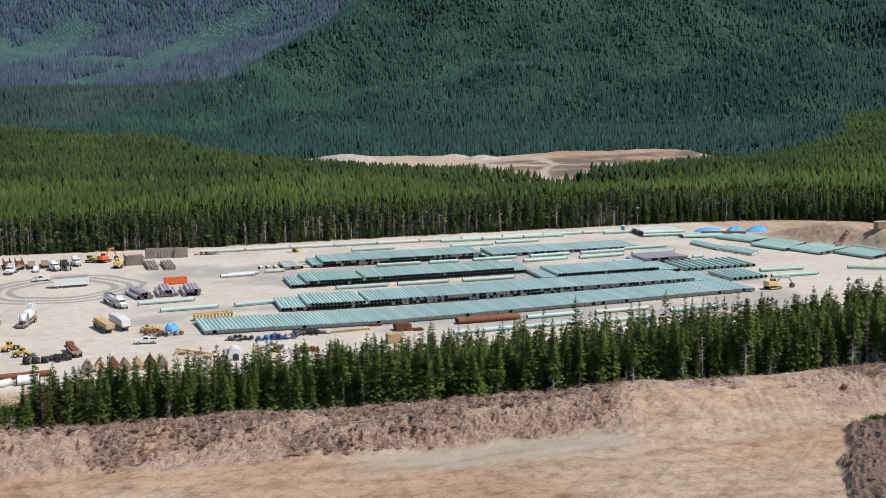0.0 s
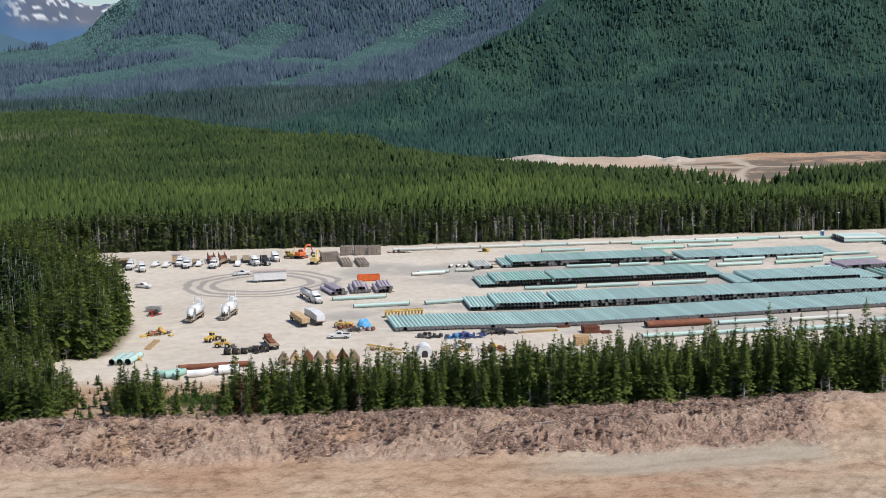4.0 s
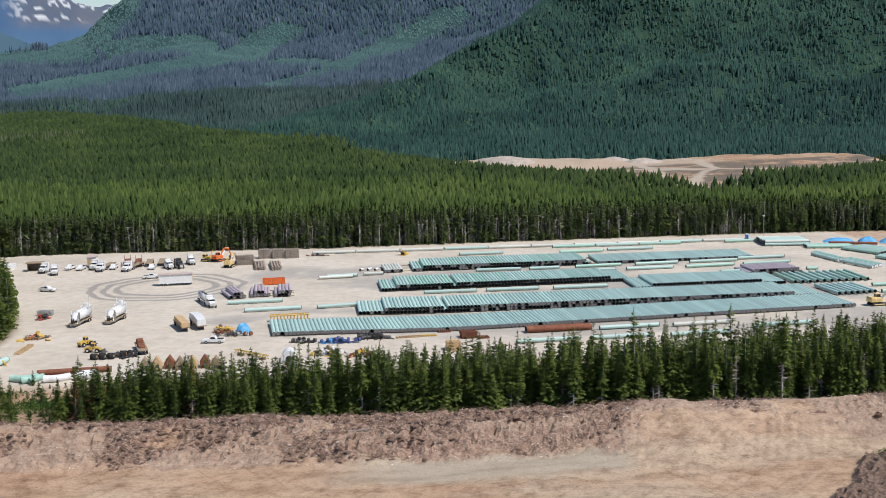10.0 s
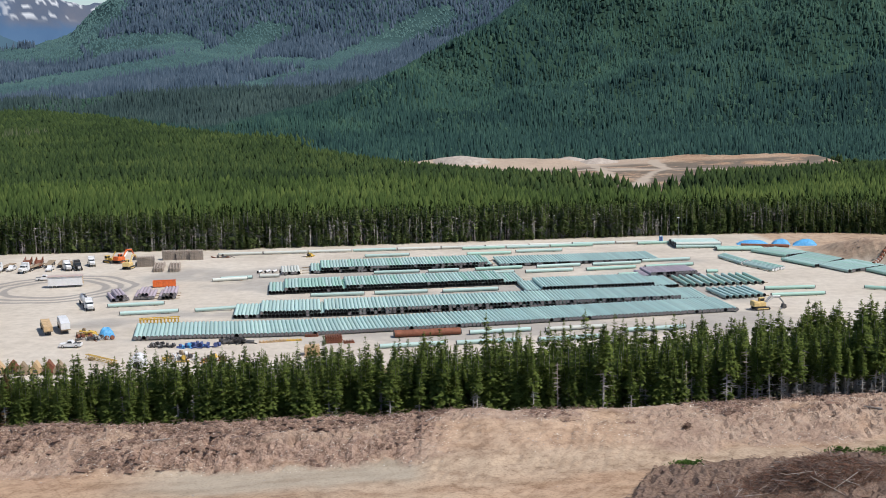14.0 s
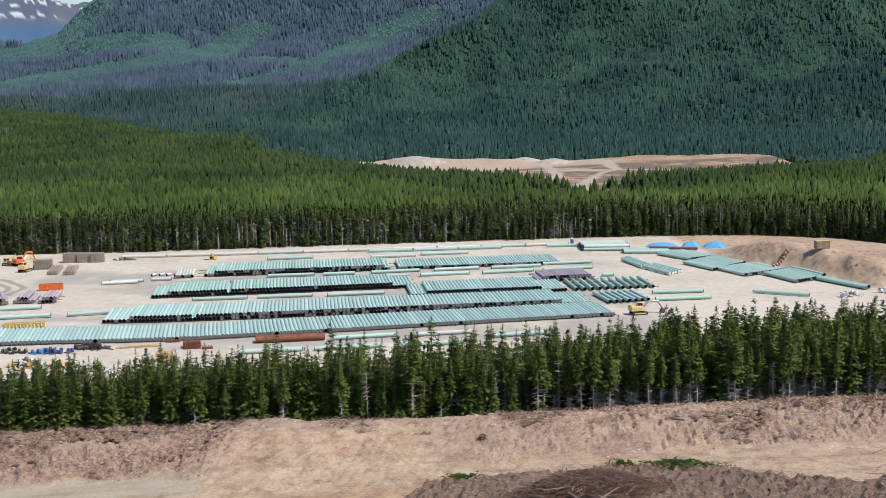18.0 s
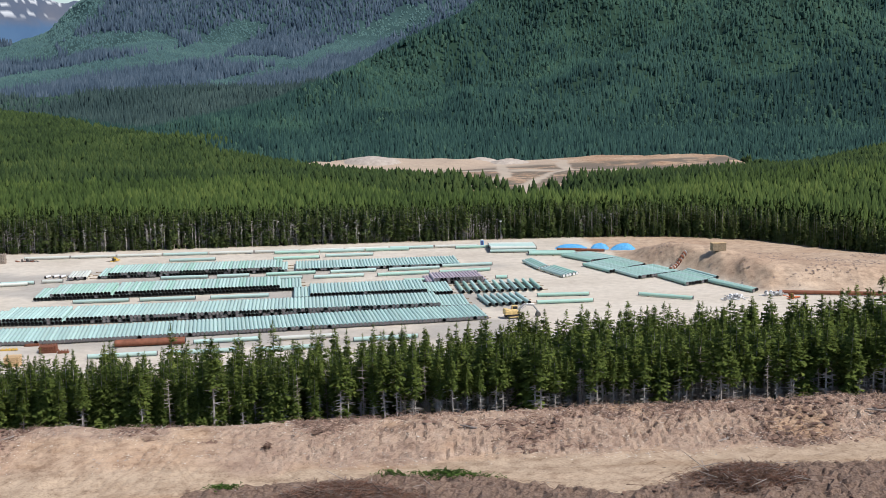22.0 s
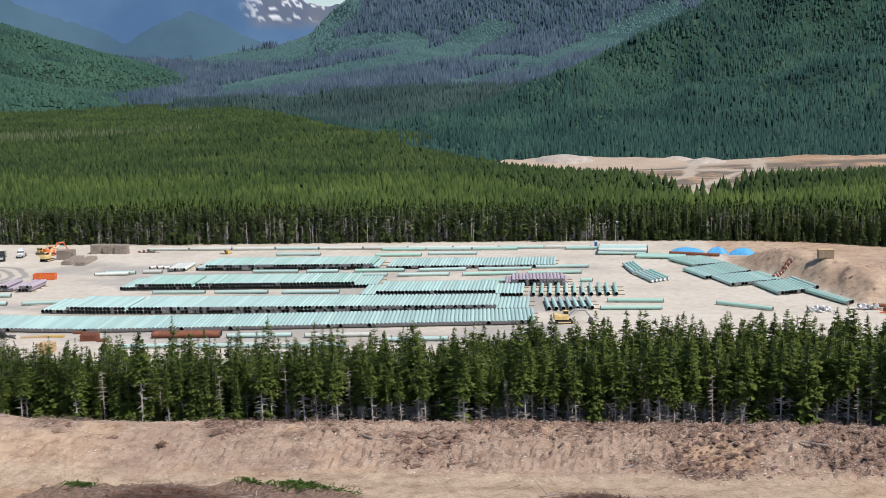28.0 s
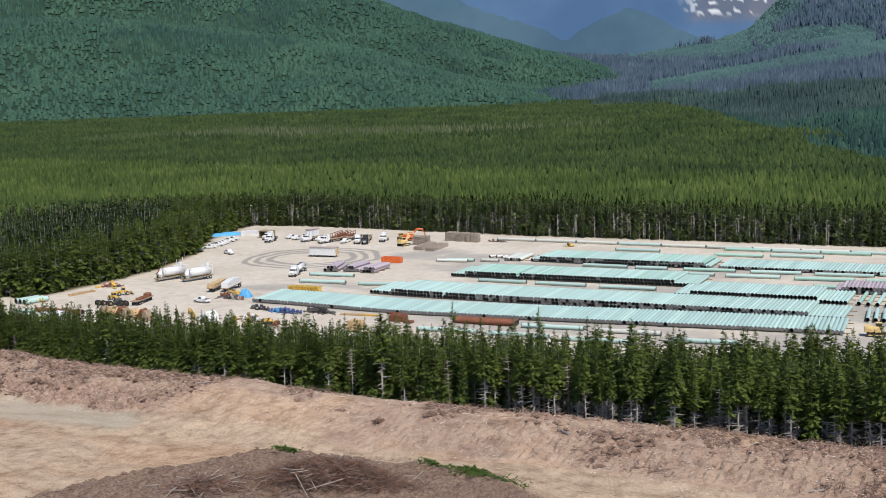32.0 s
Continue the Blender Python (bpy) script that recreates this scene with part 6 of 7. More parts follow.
# row of parked trucks along the forest
for k, (x, y, tn, kind) in enumerate(((-106.2, 441.5, -75, "tractor"), (-103.0, 450.0, -100, "pickup"), (-98.6, 448.4, -95, "pickup"), (-96.4, 456.0, -85, "van"), (-89.9, 447.6, -95, "semi"), (-83.4, 457.0, -76, "mats"), (-79.2, 457.0, -76, "mats"),
                                      (-75.2, 457.4, -80, "deck"), (-70.6, 458.0, -80, "deck"), (-67.2, 449.5, -60, "tractor"), (-63.6, 450.0, -60, "semiblack"), (-60.4, 459.0, -70, "tractor"), (-118.0, 420.0, 30, "pickup"),
                                      (-120.5, 426.0, 30, "pickup"), (-116.5, 414.0, 30, "pickup"), (-114.6, 404.6, 20, "pickup"), (-122.8, 432.0, 28, "pickup"), (-110.5, 447.0, -95, "tractor"), (-93.4, 452.0, -95, "tractor"), (-86.6, 449.0, -90, "pickup"), (-79.6, 446.5, -100, "semi"), (-72.0, 447.0, -85, "pickup"), (-124.6, 436.6, 28, "pickup"), (-119.2, 423.0, 30, "pickup"))):
    if kind == "pickup":
        pickup(x, y, tn, "white", "white pickup truck parked along the forest")
    elif kind == "van":
        van_trailer(x, y, tn, 6.0, "small white box trailer along the forest")
    elif kind in ("tractor", "semi", "semiblack"):
        ob = thing("truck_tractor", "black truck tractor parked along the forest" if kind == "semiblack" else "white truck tractor parked along the forest", "truck", "trucks and trailers")
        tractor(ob, "black" if kind == "semiblack" else "white")
        if kind != "tractor":
            flat_trailer(ob, 11.0)
        put_at(ob, x, y, tn)
    else:
        ob = thing("flatbed_trailer", "empty flatbed trailer parked along the forest", "trailer", "trucks and trailers")
        flat_trailer(ob, 14.0 if kind == "mats" else 12.0, "rust" if kind == "mats" else "steel", 5.0, deck="rust" if kind == "mats" else "timber")
        if kind == "mats":
            for s in (-1.1, 1.1):
                part("side_rail", Shape().box(13.6, 0.16, 0.2, -1.1, s, 2.6).mesh("side_rail", "rust"), ob)
                for j in range(8):
                    part("stake", Shape().box(0.14, 0.14, 1.3, -7.6 + 1.85 * j, s, 1.37).mesh("stake", "rust"), ob)
        part("landing_leg", Shape().box(0.15, 1.6, 1.0, 4.6, 0, 0.02).mesh("landing_leg", "steel"), ob)
        put_at(ob, x, y, tn)


# ---- stacked material ----
M["mat"] = worn("grey_timber_mat", (0.36, 0.30, 0.245), 0.9, 0, 0.35, 0.8)

def beam_stack(x, y, turn, lx, ly, layers, mat, label, category="stack", gap=0.25, bw=0.35, name="beam_stack", group="stacks of material"):
    ob = thing(name, label, category, group)
    z = 0.0
    for k in range(layers):
        along = k % 2 == 0
        n = max(2, int((ly if along else lx) / (bw + gap)))
        for j in range(n):
            off = ((j + 0.5) / n - 0.5) * (ly if along else lx)
            key = ("beam", lx if along else ly, bw, mat)
            if key not in PIPES:
                PIPES[key] = Shape().box(key[1], bw, bw * 0.85, 0, 0, 0, 0, 0.03).mesh("beam", mat)
            jit = random.uniform(-0.15, 0.15)
            part("beam", PIPES[key], ob, m=Matrix.LocRotScale((jit if along else off, off if along else jit, z), Euler((0, 0, (0 if along else math.pi / 2) + random.uniform(-0.02, 0.02))), None))
        z += bw * 0.85
    return put_at(ob, x, y, turn)


beam_stack(-38.5, 453.0, 12, 6.4, 4.0, 12, "mat", "tall stack of grey timber mats")
for k, (x, y) in enumerate(((-33.0, 467.5), (-27.6, 467.2), (-22.4, 466.8))):
    beam_stack(x, y, 8, 5.0, 3.2, 12, "mat", "tall stack of weathered timber mats")
for k, (x, y) in enumerate(((-32.0, 446.0), (-26.0, 445.0))):
    beam_stack(x, y, -80, 15.0, 4.0, 5, "mat", "stack of long brown timber mats", gap=0.5)
beam_stack(42.0, 319.8, 10, 4.4, 3.4, 6, "rust", "stack of brown steel sections beside the pipe")
beam_stack(46.0, 318.6, 12, 2.8, 2.0, 2, "rust", "low stack of brown steel sections")
beam_stack(35.6, 327.0, 8, 3.6, 1.4, 2, "rust", "small heap of brown steel offcuts")
beam_stack(26.0, 321.4, 18, 7.0, 2.0, 2, "fresh", "yellow timber beams laid in a loose pile", bw=0.28, gap=0.5)
beam_stack(30.6, 322.6, 8, 6.0, 1.8, 2, "yellow", "yellow steel spreader beams in a pile", bw=0.25, gap=0.6)
beam_stack(37.8, 306.0, 5, 3.6, 3.2, 10, "fresh", "tall pile of fresh sawn timber", bw=0.28, gap=0.05)
beam_stack(-84.5, 363.2, 0, 4.5, 2.6, 5, "grey", "stack of grey beams by the trees")
beam_stack(-74.4, 315.6, 88, 10.0, 1.8, 2, "fresh", "long loose planks at the forest edge", gap=0.5)


def heap(x, y, turn, lx, ly, count, mats, label, name="scrap_heap", category="heap", size=0.35, lift=0.5):
    """A loose heap of bars and plates, each a part."""
    ob = thing(name, label, category, "heaps of parts")
    for k in range(count):
        px_, py_ = random.gauss(0, lx / 4), random.gauss(0, ly / 4)
        top = max(0.0, 1 - (2 * px_ / lx) ** 2 - (2 * py_ / ly) ** 2)
        kind = random.choice(("bar", "bar", "plate", "ring"))
        mt = random.choice(mats)
        key = (kind, mt, random.randrange(3))
        if key not in PIPES:
            ln = random.uniform(1.6, 3.4)
            if kind == "bar":
                s = Shape().tube((-ln / 2, 0, 0), (ln / 2, 0, 0.1), 0.14, 6)
            elif kind == "plate":
                s = Shape().box(ln * 0.6, ln * 0.4, 0.3, 0, 0, 0, 0, 0.05)
            else:
                s = Shape().tube((0, -0.3, 0.5), (0, 0.3, 0.5), 0.55, 10)
            PIPES[key] = s.mesh(kind, mt)
        part(kind, PIPES[key], ob, m=Matrix.LocRotScale((px_, py_, 0.1 + lift * top * random.random()), Euler((random.uniform(-0.2, 0.2), random.uniform(-0.25, 0.25), random.uniform(0, 6.28))), None))
    return put_at(ob, x, y, turn)


heap(7.4, 316.6, 8, 9.5, 2.2, 46, ["bluedark", "bluedark", "blue"], "heap of dark blue steel clamps", lift=0.7)
heap(16.4, 320.6, 8, 9.0, 2.6, 46, ["black", "steel"], "heap of black hoses and saddle weights", lift=0.9)
heap(-1.8, 318.0, 5, 6.0, 1.8, 22, ["black", "steel", "grey"], "black frames lying by the pipe stack", lift=0.5)
heap(-25.6, 333.4, -10, 6.5, 3.0, 26, ["yellow", "yellow", "timber"], "pile of yellow machine attachments", lift=1.2)
heap(-22.4, 328.4, -6, 9.0, 2.6, 34, ["steel", "grey", "rust"], "row of grey steel parts on the gravel", lift=0.9)
heap(-76.0, 329.0, 60, 6.0, 4.5, 34, ["yellow", "timber", "steel", "red"], "heap of yellow and brown machine parts by the trees", lift=1.2)
heap(-83.0, 357.0, 60, 5.0, 2.6, 18, ["red", "steel", "black"], "red and black attachments by the trees", lift=1.0)
heap(-74.4, 299.2, 0, 2.6, 1.8, 8, ["yellow"], "small yellow machine part near the pipes", lift=0.7)
heap(6.6, 303.6, 0, 9.0, 4.0, 44, ["yellow", "timber", "steel", "white"], "yellow and brown machine parts behind the trees", lift=1.6)
heap(14.0, 300.6, 0, 6.0, 3.0, 24, ["rust", "steel", "yellow"], "brown machine parts behind the trees", lift=1.4)
heap(-45.6, 305.2, 0, 5.0, 2.4, 18, ["black", "rubber", "steel"], "dark tracks and wheels on the gravel", lift=0.8)
heap(20.5, 467.0, 0, 3.5, 1.6, 12, ["yellow", "black"], "small heap of machine parts by the far pipes", lift=0.8)
heap(-13.0, 470.0, 0, 6.5, 1.5, 14, ["rust", "steel"], "rusty beams near the far pipe row", lift=0.4)
heap(228.6, 371.4, 20, 7.5, 3.4, 34, ["white", "white", "grey"], "white steel cradles lying on the gravel", lift=1.2)
heap(241.4, 375.6, 10, 6.5, 3.0, 30, ["white", "white", "grey"], "white steel cradles near the long rusty pipe", lift=1.4)
heap(246.0, 371.0, 0, 5.0, 1.6, 10, ["rust", "orange"], "rusty offcuts on the gravel", lift=0.6)


def wheel_row(x, y, count, step, turn):
    for k in range(count):
        ob = thing("rubber_roller", "black rubber track roll standing on edge", "roller", "black rollers")
        part("drum", Shape().tube((0, -0.75, 0.8), (0, 0.75, 0.8), 0.8, 14).mesh("drum", "rubber", smooth=True), ob)
        part("hub", Shape().tube((0, -0.8, 0.8), (0, 0.8, 0.8), 0.35, 10).mesh("hub", "timber", smooth=True), ob)
        put_at(ob, x + step * k * math.cos(radians(turn)), y + step * k * math.sin(radians(turn)), turn + random.uniform(60, 80))


wheel_row(-52.6, 303.0, 3, 2.1, 8)
wheel_row(-45.8, 305.8, 2, 1.9, 5)


# ---- containers, racks, sheds, tarpaulins ----
def skip_bin(x, y, turn, lx, ly, h, mat, label):
    ob = thing("steel_bin", label, "bin")
    part("floor", Shape().box(lx, ly, 0.15, 0, 0, 0.15).mesh("floor", mat), ob)
    for sx, sy, cx, cy in ((lx, 0.08, 0, ly / 2), (lx, 0.08, 0, -ly / 2), (0.08, ly, lx / 2, 0), (0.08, ly, -lx / 2, 0)):
        part("side", Shape().box(sx, sy, h, cx, cy, 0.2).mesh("side", mat), ob)
    for k in range(5):
        for s in (-1, 1):
            part("rib", Shape().box(0.12, 0.1, h, -lx / 2 + lx * (k + 0.5) / 5, s * (ly / 2 + 0.09), 0.2).mesh("rib", mat), ob)
    part("skid", Shape().box(lx, 0.2, 0.15, 0, -ly / 3, 0).box(lx, 0.2, 0.15, 0, ly / 3, 0).mesh("skid", "steel"), ob)
    return put_at(ob, x, y, turn)


skip_bin(-21.8, 408.4, 9, 7.4, 2.5, 1.9, "orange", "bright orange open steel bin on the gravel")
yr = thing("steel_rack", "long bright yellow steel rack beside the pipe stack", "rack")
part("base", Shape().box(11.0, 2.4, 0.3, 0, 0, 0.1).mesh("base", "yellow"), yr)
for k in range(12):
    part("post", Shape().box(0.3, 2.3, 1.5, -5.2 + 0.945 * k, 0, 0.4, 0, 0.04).mesh("post", "yellow"), yr)
part("rail", Shape().box(11.0, 0.2, 0.25, 0, -1.1, 1.75).box(11.0, 0.2, 0.25, 0, 1.1, 1.75).mesh("rail", "yellow"), yr)
put_at(yr, -8.6, 346.4, 9)


def tarp_mesh(lx, ly, h, seed):
    """A draped sheet over a heap: ridged top, pulled down to the ground."""
    n, m = 13, 10
    v, f = [], []
    for j in range(m):
        for i in range(n):
            u, w = 2 * i / (n - 1) - 1, 2 * j / (m - 1) - 1
            fall = (1 - abs(u) ** 3) * (1 - abs(w) ** 2.4)
            z = h * fall * (0.75 + 0.5 * float(fbm(np.array(u * 1.8 + seed), np.array(w * 1.8 + seed), 3)))
            v.append((u * lx / 2, w * ly / 2, max(0.02, z)))
    f = [(j * n + i, j * n + i + 1, (j + 1) * n + i + 1, (j + 1) * n + i) for j in range(m - 1) for i in range(n - 1)]
    return mesh_from("tarpaulin", v, f, [M["blue"]], None)


for k, (x, y, lx, ly, h, tn) in enumerate(((192.0, 478.0, 12.0, 5.0, 1.6, -10), (202.6, 476.0, 7.0, 5.0, 2.0, -12), (211.0, 473.0, 9.0, 6.0, 2.2, -16), (-19.4, 332.2, 4.2, 3.2, 2.4, 20), (-139.5, 449.0, 16.0, 6.0, 1.4, 52))):
    ob = tagged(new("tarpaulin", tarp_mesh(lx, ly, h, 3.1 * k)), "bright blue plastic tarpaulin over a heap", "tarpaulin", "blue tarpaulins")
    put_at(ob, x, y, tn, 0.02)

arch = thing("frame_tent", "small white arched fabric shelter behind the trees", "tent")
_pr = [(math.cos(t) * 1.9, math.sin(t) * 2.3 + 0.6) for t in (math.pi * k / 10 for k in range(11))]
part("cover", Shape().prism([(-1.9, 0)] + [(x, z) for x, z in reversed(_pr)] + [(1.9, 0)], 4.5).mesh("cover", "white"), arch)
# no opening is cut: a black panel paints the shade inside
part("doorway", Shape().prism([(-0.75, 0), (-0.75, 1.2), (-0.4, 1.7), (0.4, 1.7), (0.75, 1.2), (0.75, 0)], 4.54).mesh("doorway", "black"), arch, "black panel standing for the shaded open doorway")
put_at(arch, -2.6, 297.6, 4)

crane = thing("crane_boom", "yellow lattice crane boom lying on the ground", "crane boom")
_s = Shape()
for s in (-0.4, 0.4):
    for z in (0.5, 1.3):
        _s.tube((-6, s, z), (6, s, z), 0.08, 6)
for k in range(12):
    _s.tube((-6 + k, -0.4, 0.5), (-5 + k, -0.4, 1.3), 0.06, 5).tube((-6 + k, 0.4, 1.3), (-5 + k, 0.4, 0.5), 0.06, 5).tube((-6 + k, -0.4, 1.3), (-5 + k, 0.4, 1.3), 0.06, 5)
part("lattice", _s.mesh("lattice", "yellow"), crane)
part("foot", Shape().box(1.2, 1.2, 0.5, -4, 0, 0).box(1.2, 1.2, 0.5, 4, 0, 0).mesh("foot", "timber"), crane)
put_at(crane, -12.6, 302.0, -40)

def hopper(x, y, turn, mat, label):
    """A steel bin with a pointed top on two skids."""
    ob = thing("steel_hopper", label, "hopper", "hoppers behind the trees")
    part("bin", Shape().prism([(-1.15, 0.2), (1.15, 0.2), (1.25, 1.3), (0.12, 3.0), (-0.12, 3.0), (-1.25, 1.3)], 2.6).mesh("bin", mat), ob)
    for k in (-0.9, 0.9):
        part("skid", Shape().box(0.2, 3.0, 0.2, k, 0, 0).mesh("skid", "steel"), ob)
        part("rib", Shape().box(2.6, 0.1, 0.14, 0, k, 1.25).mesh("rib", mat), ob)
    part("hatch", Shape().box(0.9, 0.06, 0.7, 0, -1.33, 0.5).mesh("hatch", "steel"), ob)
    return put_at(ob, x, y, turn)


for k in range(7):
    hopper(-37.0 + 2.9 * k, 291.4 + 0.7 * (k % 3), 6 + 5 * (k % 2), ("timber", "fresh", "rust")[k % 3], ("dusty tan steel hopper with a pointed top", "pale yellow steel hopper with a pointed top", "rusty steel hopper with a pointed top")[k % 3])

shed = thing("open_shed", "brown open-fronted timber shelter by the forest", "shelter")
part("roof", Shape().box(6.4, 4.4, 0.25, 0, 0, 3.0, 0, 0.05).mesh("roof", "timber"), shed)
part("back_wall", Shape().box(6.0, 0.15, 3.0, 0, 2.0, 0).mesh("back_wall", "mat"), shed)
for k in (-1, 1):
    part("side_wall", Shape().box(0.9 if k > 0 else 0.15, 4.0, 3.0, 2.6 * k, -0.07, 0).mesh("side_wall", "timber"), shed)
put_at(shed, -115.5, 448.5, 10)
for k in range(4):
    ob = thing("panel_stack", "stack of white panels at the yard's corner", "stack", "stacks of white panels")
    for j in range(5):
        part("panel", Shape().box(4.2, 2.2, 0.3, random.uniform(-0.1, 0.1), 0, 0.36 * j, 0, 0.03).mesh("panel", "white"), ob)
    put_at(ob, -131.0 + 3.6 * (k % 2), 452.5 + 3.2 * (k // 2), 30)

def stockpile(x, y, r, h, seed, label):
    """A heap of gravel with an uneven foot."""
    rs = np.random.RandomState(seed)
    v, f, n = [], [], 20
    for k, t in enumerate((1.0, 0.72, 0.42, 0.14)):
        for j in range(n):
            a = 2 * math.pi * j / n
            rr = r * t * (1 + 0.16 * math.sin(2 * a + seed) + rs.uniform(-0.04, 0.04))
            v.append((rr * math.cos(a), rr * math.sin(a), h * (1 - t) ** 0.9 + (rs.uniform(-0.15, 0.15) if k else -3.0)))
    for k in range(3):
        for j in range(n):
            a, b = k * n + j, k * n + (j + 1) % n
            f.append((a, b, b + n, a + n))
    f.append(tuple(range(3 * n, 4 * n)))
    ob = tagged(new("gravel_stockpile", mesh_from("gravel_stockpile", v, f, [M["gravel"]], None, True)), label, "gravel pile", "gravel stockpiles")
    return put_at(ob, x, y)


stockpile(198.0, 985.0, 19, 4.6, 1, "pale grey gravel stockpile in the quarry")
stockpile(176.0, 996.0, 15, 3.6, 2, "pale grey gravel stockpile in the quarry")
stockpile(88.0, 1004.0, 26, 3.8, 3, "pale tan gravel stockpile in the quarry")

cab = thing("crate", "brown wooden crate on the spoil mound", "crate")
part("body", Shape().box(4.6, 2.6, 2.5, 0, 0, 0.1, 0, 0.05).mesh("body", "timber"), cab)
for k in range(6):
    part("slat", Shape().box(0.14, 2.72, 2.5, -2.2 + 0.88 * k, 0, 0.1).mesh("slat", "timber"), cab)
part("lid", Shape().box(4.8, 2.8, 0.12, 0, 0, 2.6).mesh("lid", "fresh"), cab)
put_at(cab, 234.0, 416.0, 8)


roll = thing("sectioned_drum", "long rusty drum in white-edged sections leaning on the mound", "drum")
for k in range(7):
    q = Vector((219.0 + 0.8 * k, 420.6 + 0.35 * k, 0))
    z0, z1 = gz(q.x, q.y) + 0.75, gz(q.x + 0.7, q.y + 0.3) + 0.75
    part("section", Shape().tube((q.x, q.y, z0), (q.x + 0.66, q.y + 0.29, z1), 0.72, 14).mesh("section", "rust", smooth=True), roll)
    part("band", Shape().tube((q.x + 0.66, q.y + 0.29, z1), (q.x + 0.8, q.y + 0.35, z1 + 0.06), 0.78, 14).mesh("band", "white", smooth=True), roll, "white edge band")
heap(285.0, 368.6, 8, 7.0, 2.6, 40, ["white", "white", "grey"], "white steel cradles stacked beside the rusty pipe", lift=1.6)


def toilet(x, y, turn):
    ob = thing("portable_toilet", "blue portable toilet cabin with a white roof", "toilet", "portable toilets")
    part("cabin", Shape().box(1.2, 1.2, 2.1, 0, 0, 0.08, 0, 0.06).mesh("cabin", "blue"), ob)
    part("roof", Shape().box(1.26, 1.26, 0.22, 0, 0, 2.18, 0, 0.1, 0.85).mesh("roof", "white"), ob)
    part("door", Shape().box(0.8, 0.04, 1.8, 0, -0.63, 0.15).mesh("door", "bluedark"), ob)
    part("base", Shape().box(1.3, 1.3, 0.1, 0, 0, 0).mesh("base", "black"), ob)
    put_at(ob, x, y, turn)


toilet(158.4, 489.4, 5)
toilet(-118.0, 391.0, 20)
pole = thing("light_pole", "slender grey floodlight mast by the far corner", "lamp post")
part("mast", Shape().tube((0, 0, 0.2), (0, 0, 9.0), 0.09, 8, 0.05).mesh("mast", "grey"), pole)
part("floodlight", Shape().box(1.0, 0.2, 0.35, 0, 0, 8.9, 0, 0.04).mesh("floodlight", "white"), pole)
part("base", Shape().box(1.1, 1.1, 0.25, 0, 0, 0).mesh("base", "yellow"), pole)
put_at(pole, 166.0, 493.0)
# white plastic caps and short white tubes at the end of the far stack
for k in range(5):
    single_pipe(6.0 + 2.6 * k, 431.0 + 0.5 * (k % 2), 7.2 + 2.6 * k, 434.2, "white", 1, 0.8, "open", "short white plastic tube on the gravel")


# ---- slash, roots and stones of the foreground ----
def lump():
    """A rough clod, unit size."""
    rs = np.random.RandomState(3)
    v = np.array([(1, 0, 0), (-1, 0, 0), (0, 1, 0), (0, -1, 0), (0, 0, 0.8), (0, 0, -0.5), (0.6, 0.6, 0.3), (-0.6, -0.6, 0.35), (0.6, -0.6, 0.3), (-0.6, 0.6, 0.25)], float)
    v += rs.rand(*v.shape) * 0.3 - 0.15
    f = np.array([(0, 6, 4), (6, 2, 4), (2, 9, 4), (9, 1, 4), (1, 7, 4), (7, 3, 4), (3, 8, 4), (8, 0, 4)])
    return v, f


def sticks(x, y, z, length, thick, rs, steep=0.35):
    """Thin three-sided sticks lying at random, as one vertex and one triangle array."""
    n = len(x)
    a, e = rs.rand(n) * 6.28, (rs.rand(n) - 0.4) * steep * 2
    d = np.stack([np.cos(a) * np.cos(e), np.sin(a) * np.cos(e), np.sin(e)], 1)
    s = np.stack([-np.sin(a), np.cos(a), np.zeros(n)], 1)
    u = np.cross(d, s)
    p = np.stack([x, y, z], 1)
    V = np.empty((n, 6, 3))
    for k, (cs, cu) in enumerate(((1, -0.5), (-1, -0.5), (0, 1))):
        off = (s * cs + u * cu) * thick[:, None]
        V[:, k] = p - d * length[:, None] / 2 + off
        V[:, 3 + k] = p + d * length[:, None] / 2 + off * 0.5
    F = np.array([(0, 1, 4), (0, 4, 3), (1, 2, 5), (1, 5, 4), (2, 0, 3), (2, 3, 5)])
    return V.reshape(-1, 3), (F[None] + (np.arange(n) * 6)[:, None, None]).reshape(-1, 3)


def litter(name, label, x, y, rs, mat, lo, hi, kind="lump", lift=0.0):
    n = len(x)
    size = lo + (hi - lo) * rs.rand(n) ** 2
    z = ground_z(x, y) + lift * rs.rand(n)
    if kind == "lump":
        v, f = scatter(*lump(), x, y, z - 0.12 * size, size * (0.35 + 0.5 * rs.rand(n)), size * (0.6 + 0.8 * rs.rand(n)), rs.rand(n) * 6.28)
    else:
        v, f = sticks(x, y, z + 0.1, size, 0.012 + 0.016 * size, rs)
    ob = new(name, fast_mesh(name, v, f, M[mat]))
    return tagged(ob, label, "debris", kind="stuff")


def on_bank(n, seed, lo=0.30, spread=(-15.5, 5), where=(-110, 330)):
    """Places on the bank, thick where the debris lies."""
    rs = np.random.RandomState(seed)
    x = where[0] + (where[1] - where[0]) * rs.rand(n)
    y = berm_line(x) + spread[0] + (spread[1] - spread[0]) * rs.rand(n)
    much = bank_litter(x, y)
    k = rs.rand(n) < smooth01(lo + 0.12, lo + 0.30, much)
    return x[k], y[k], rs


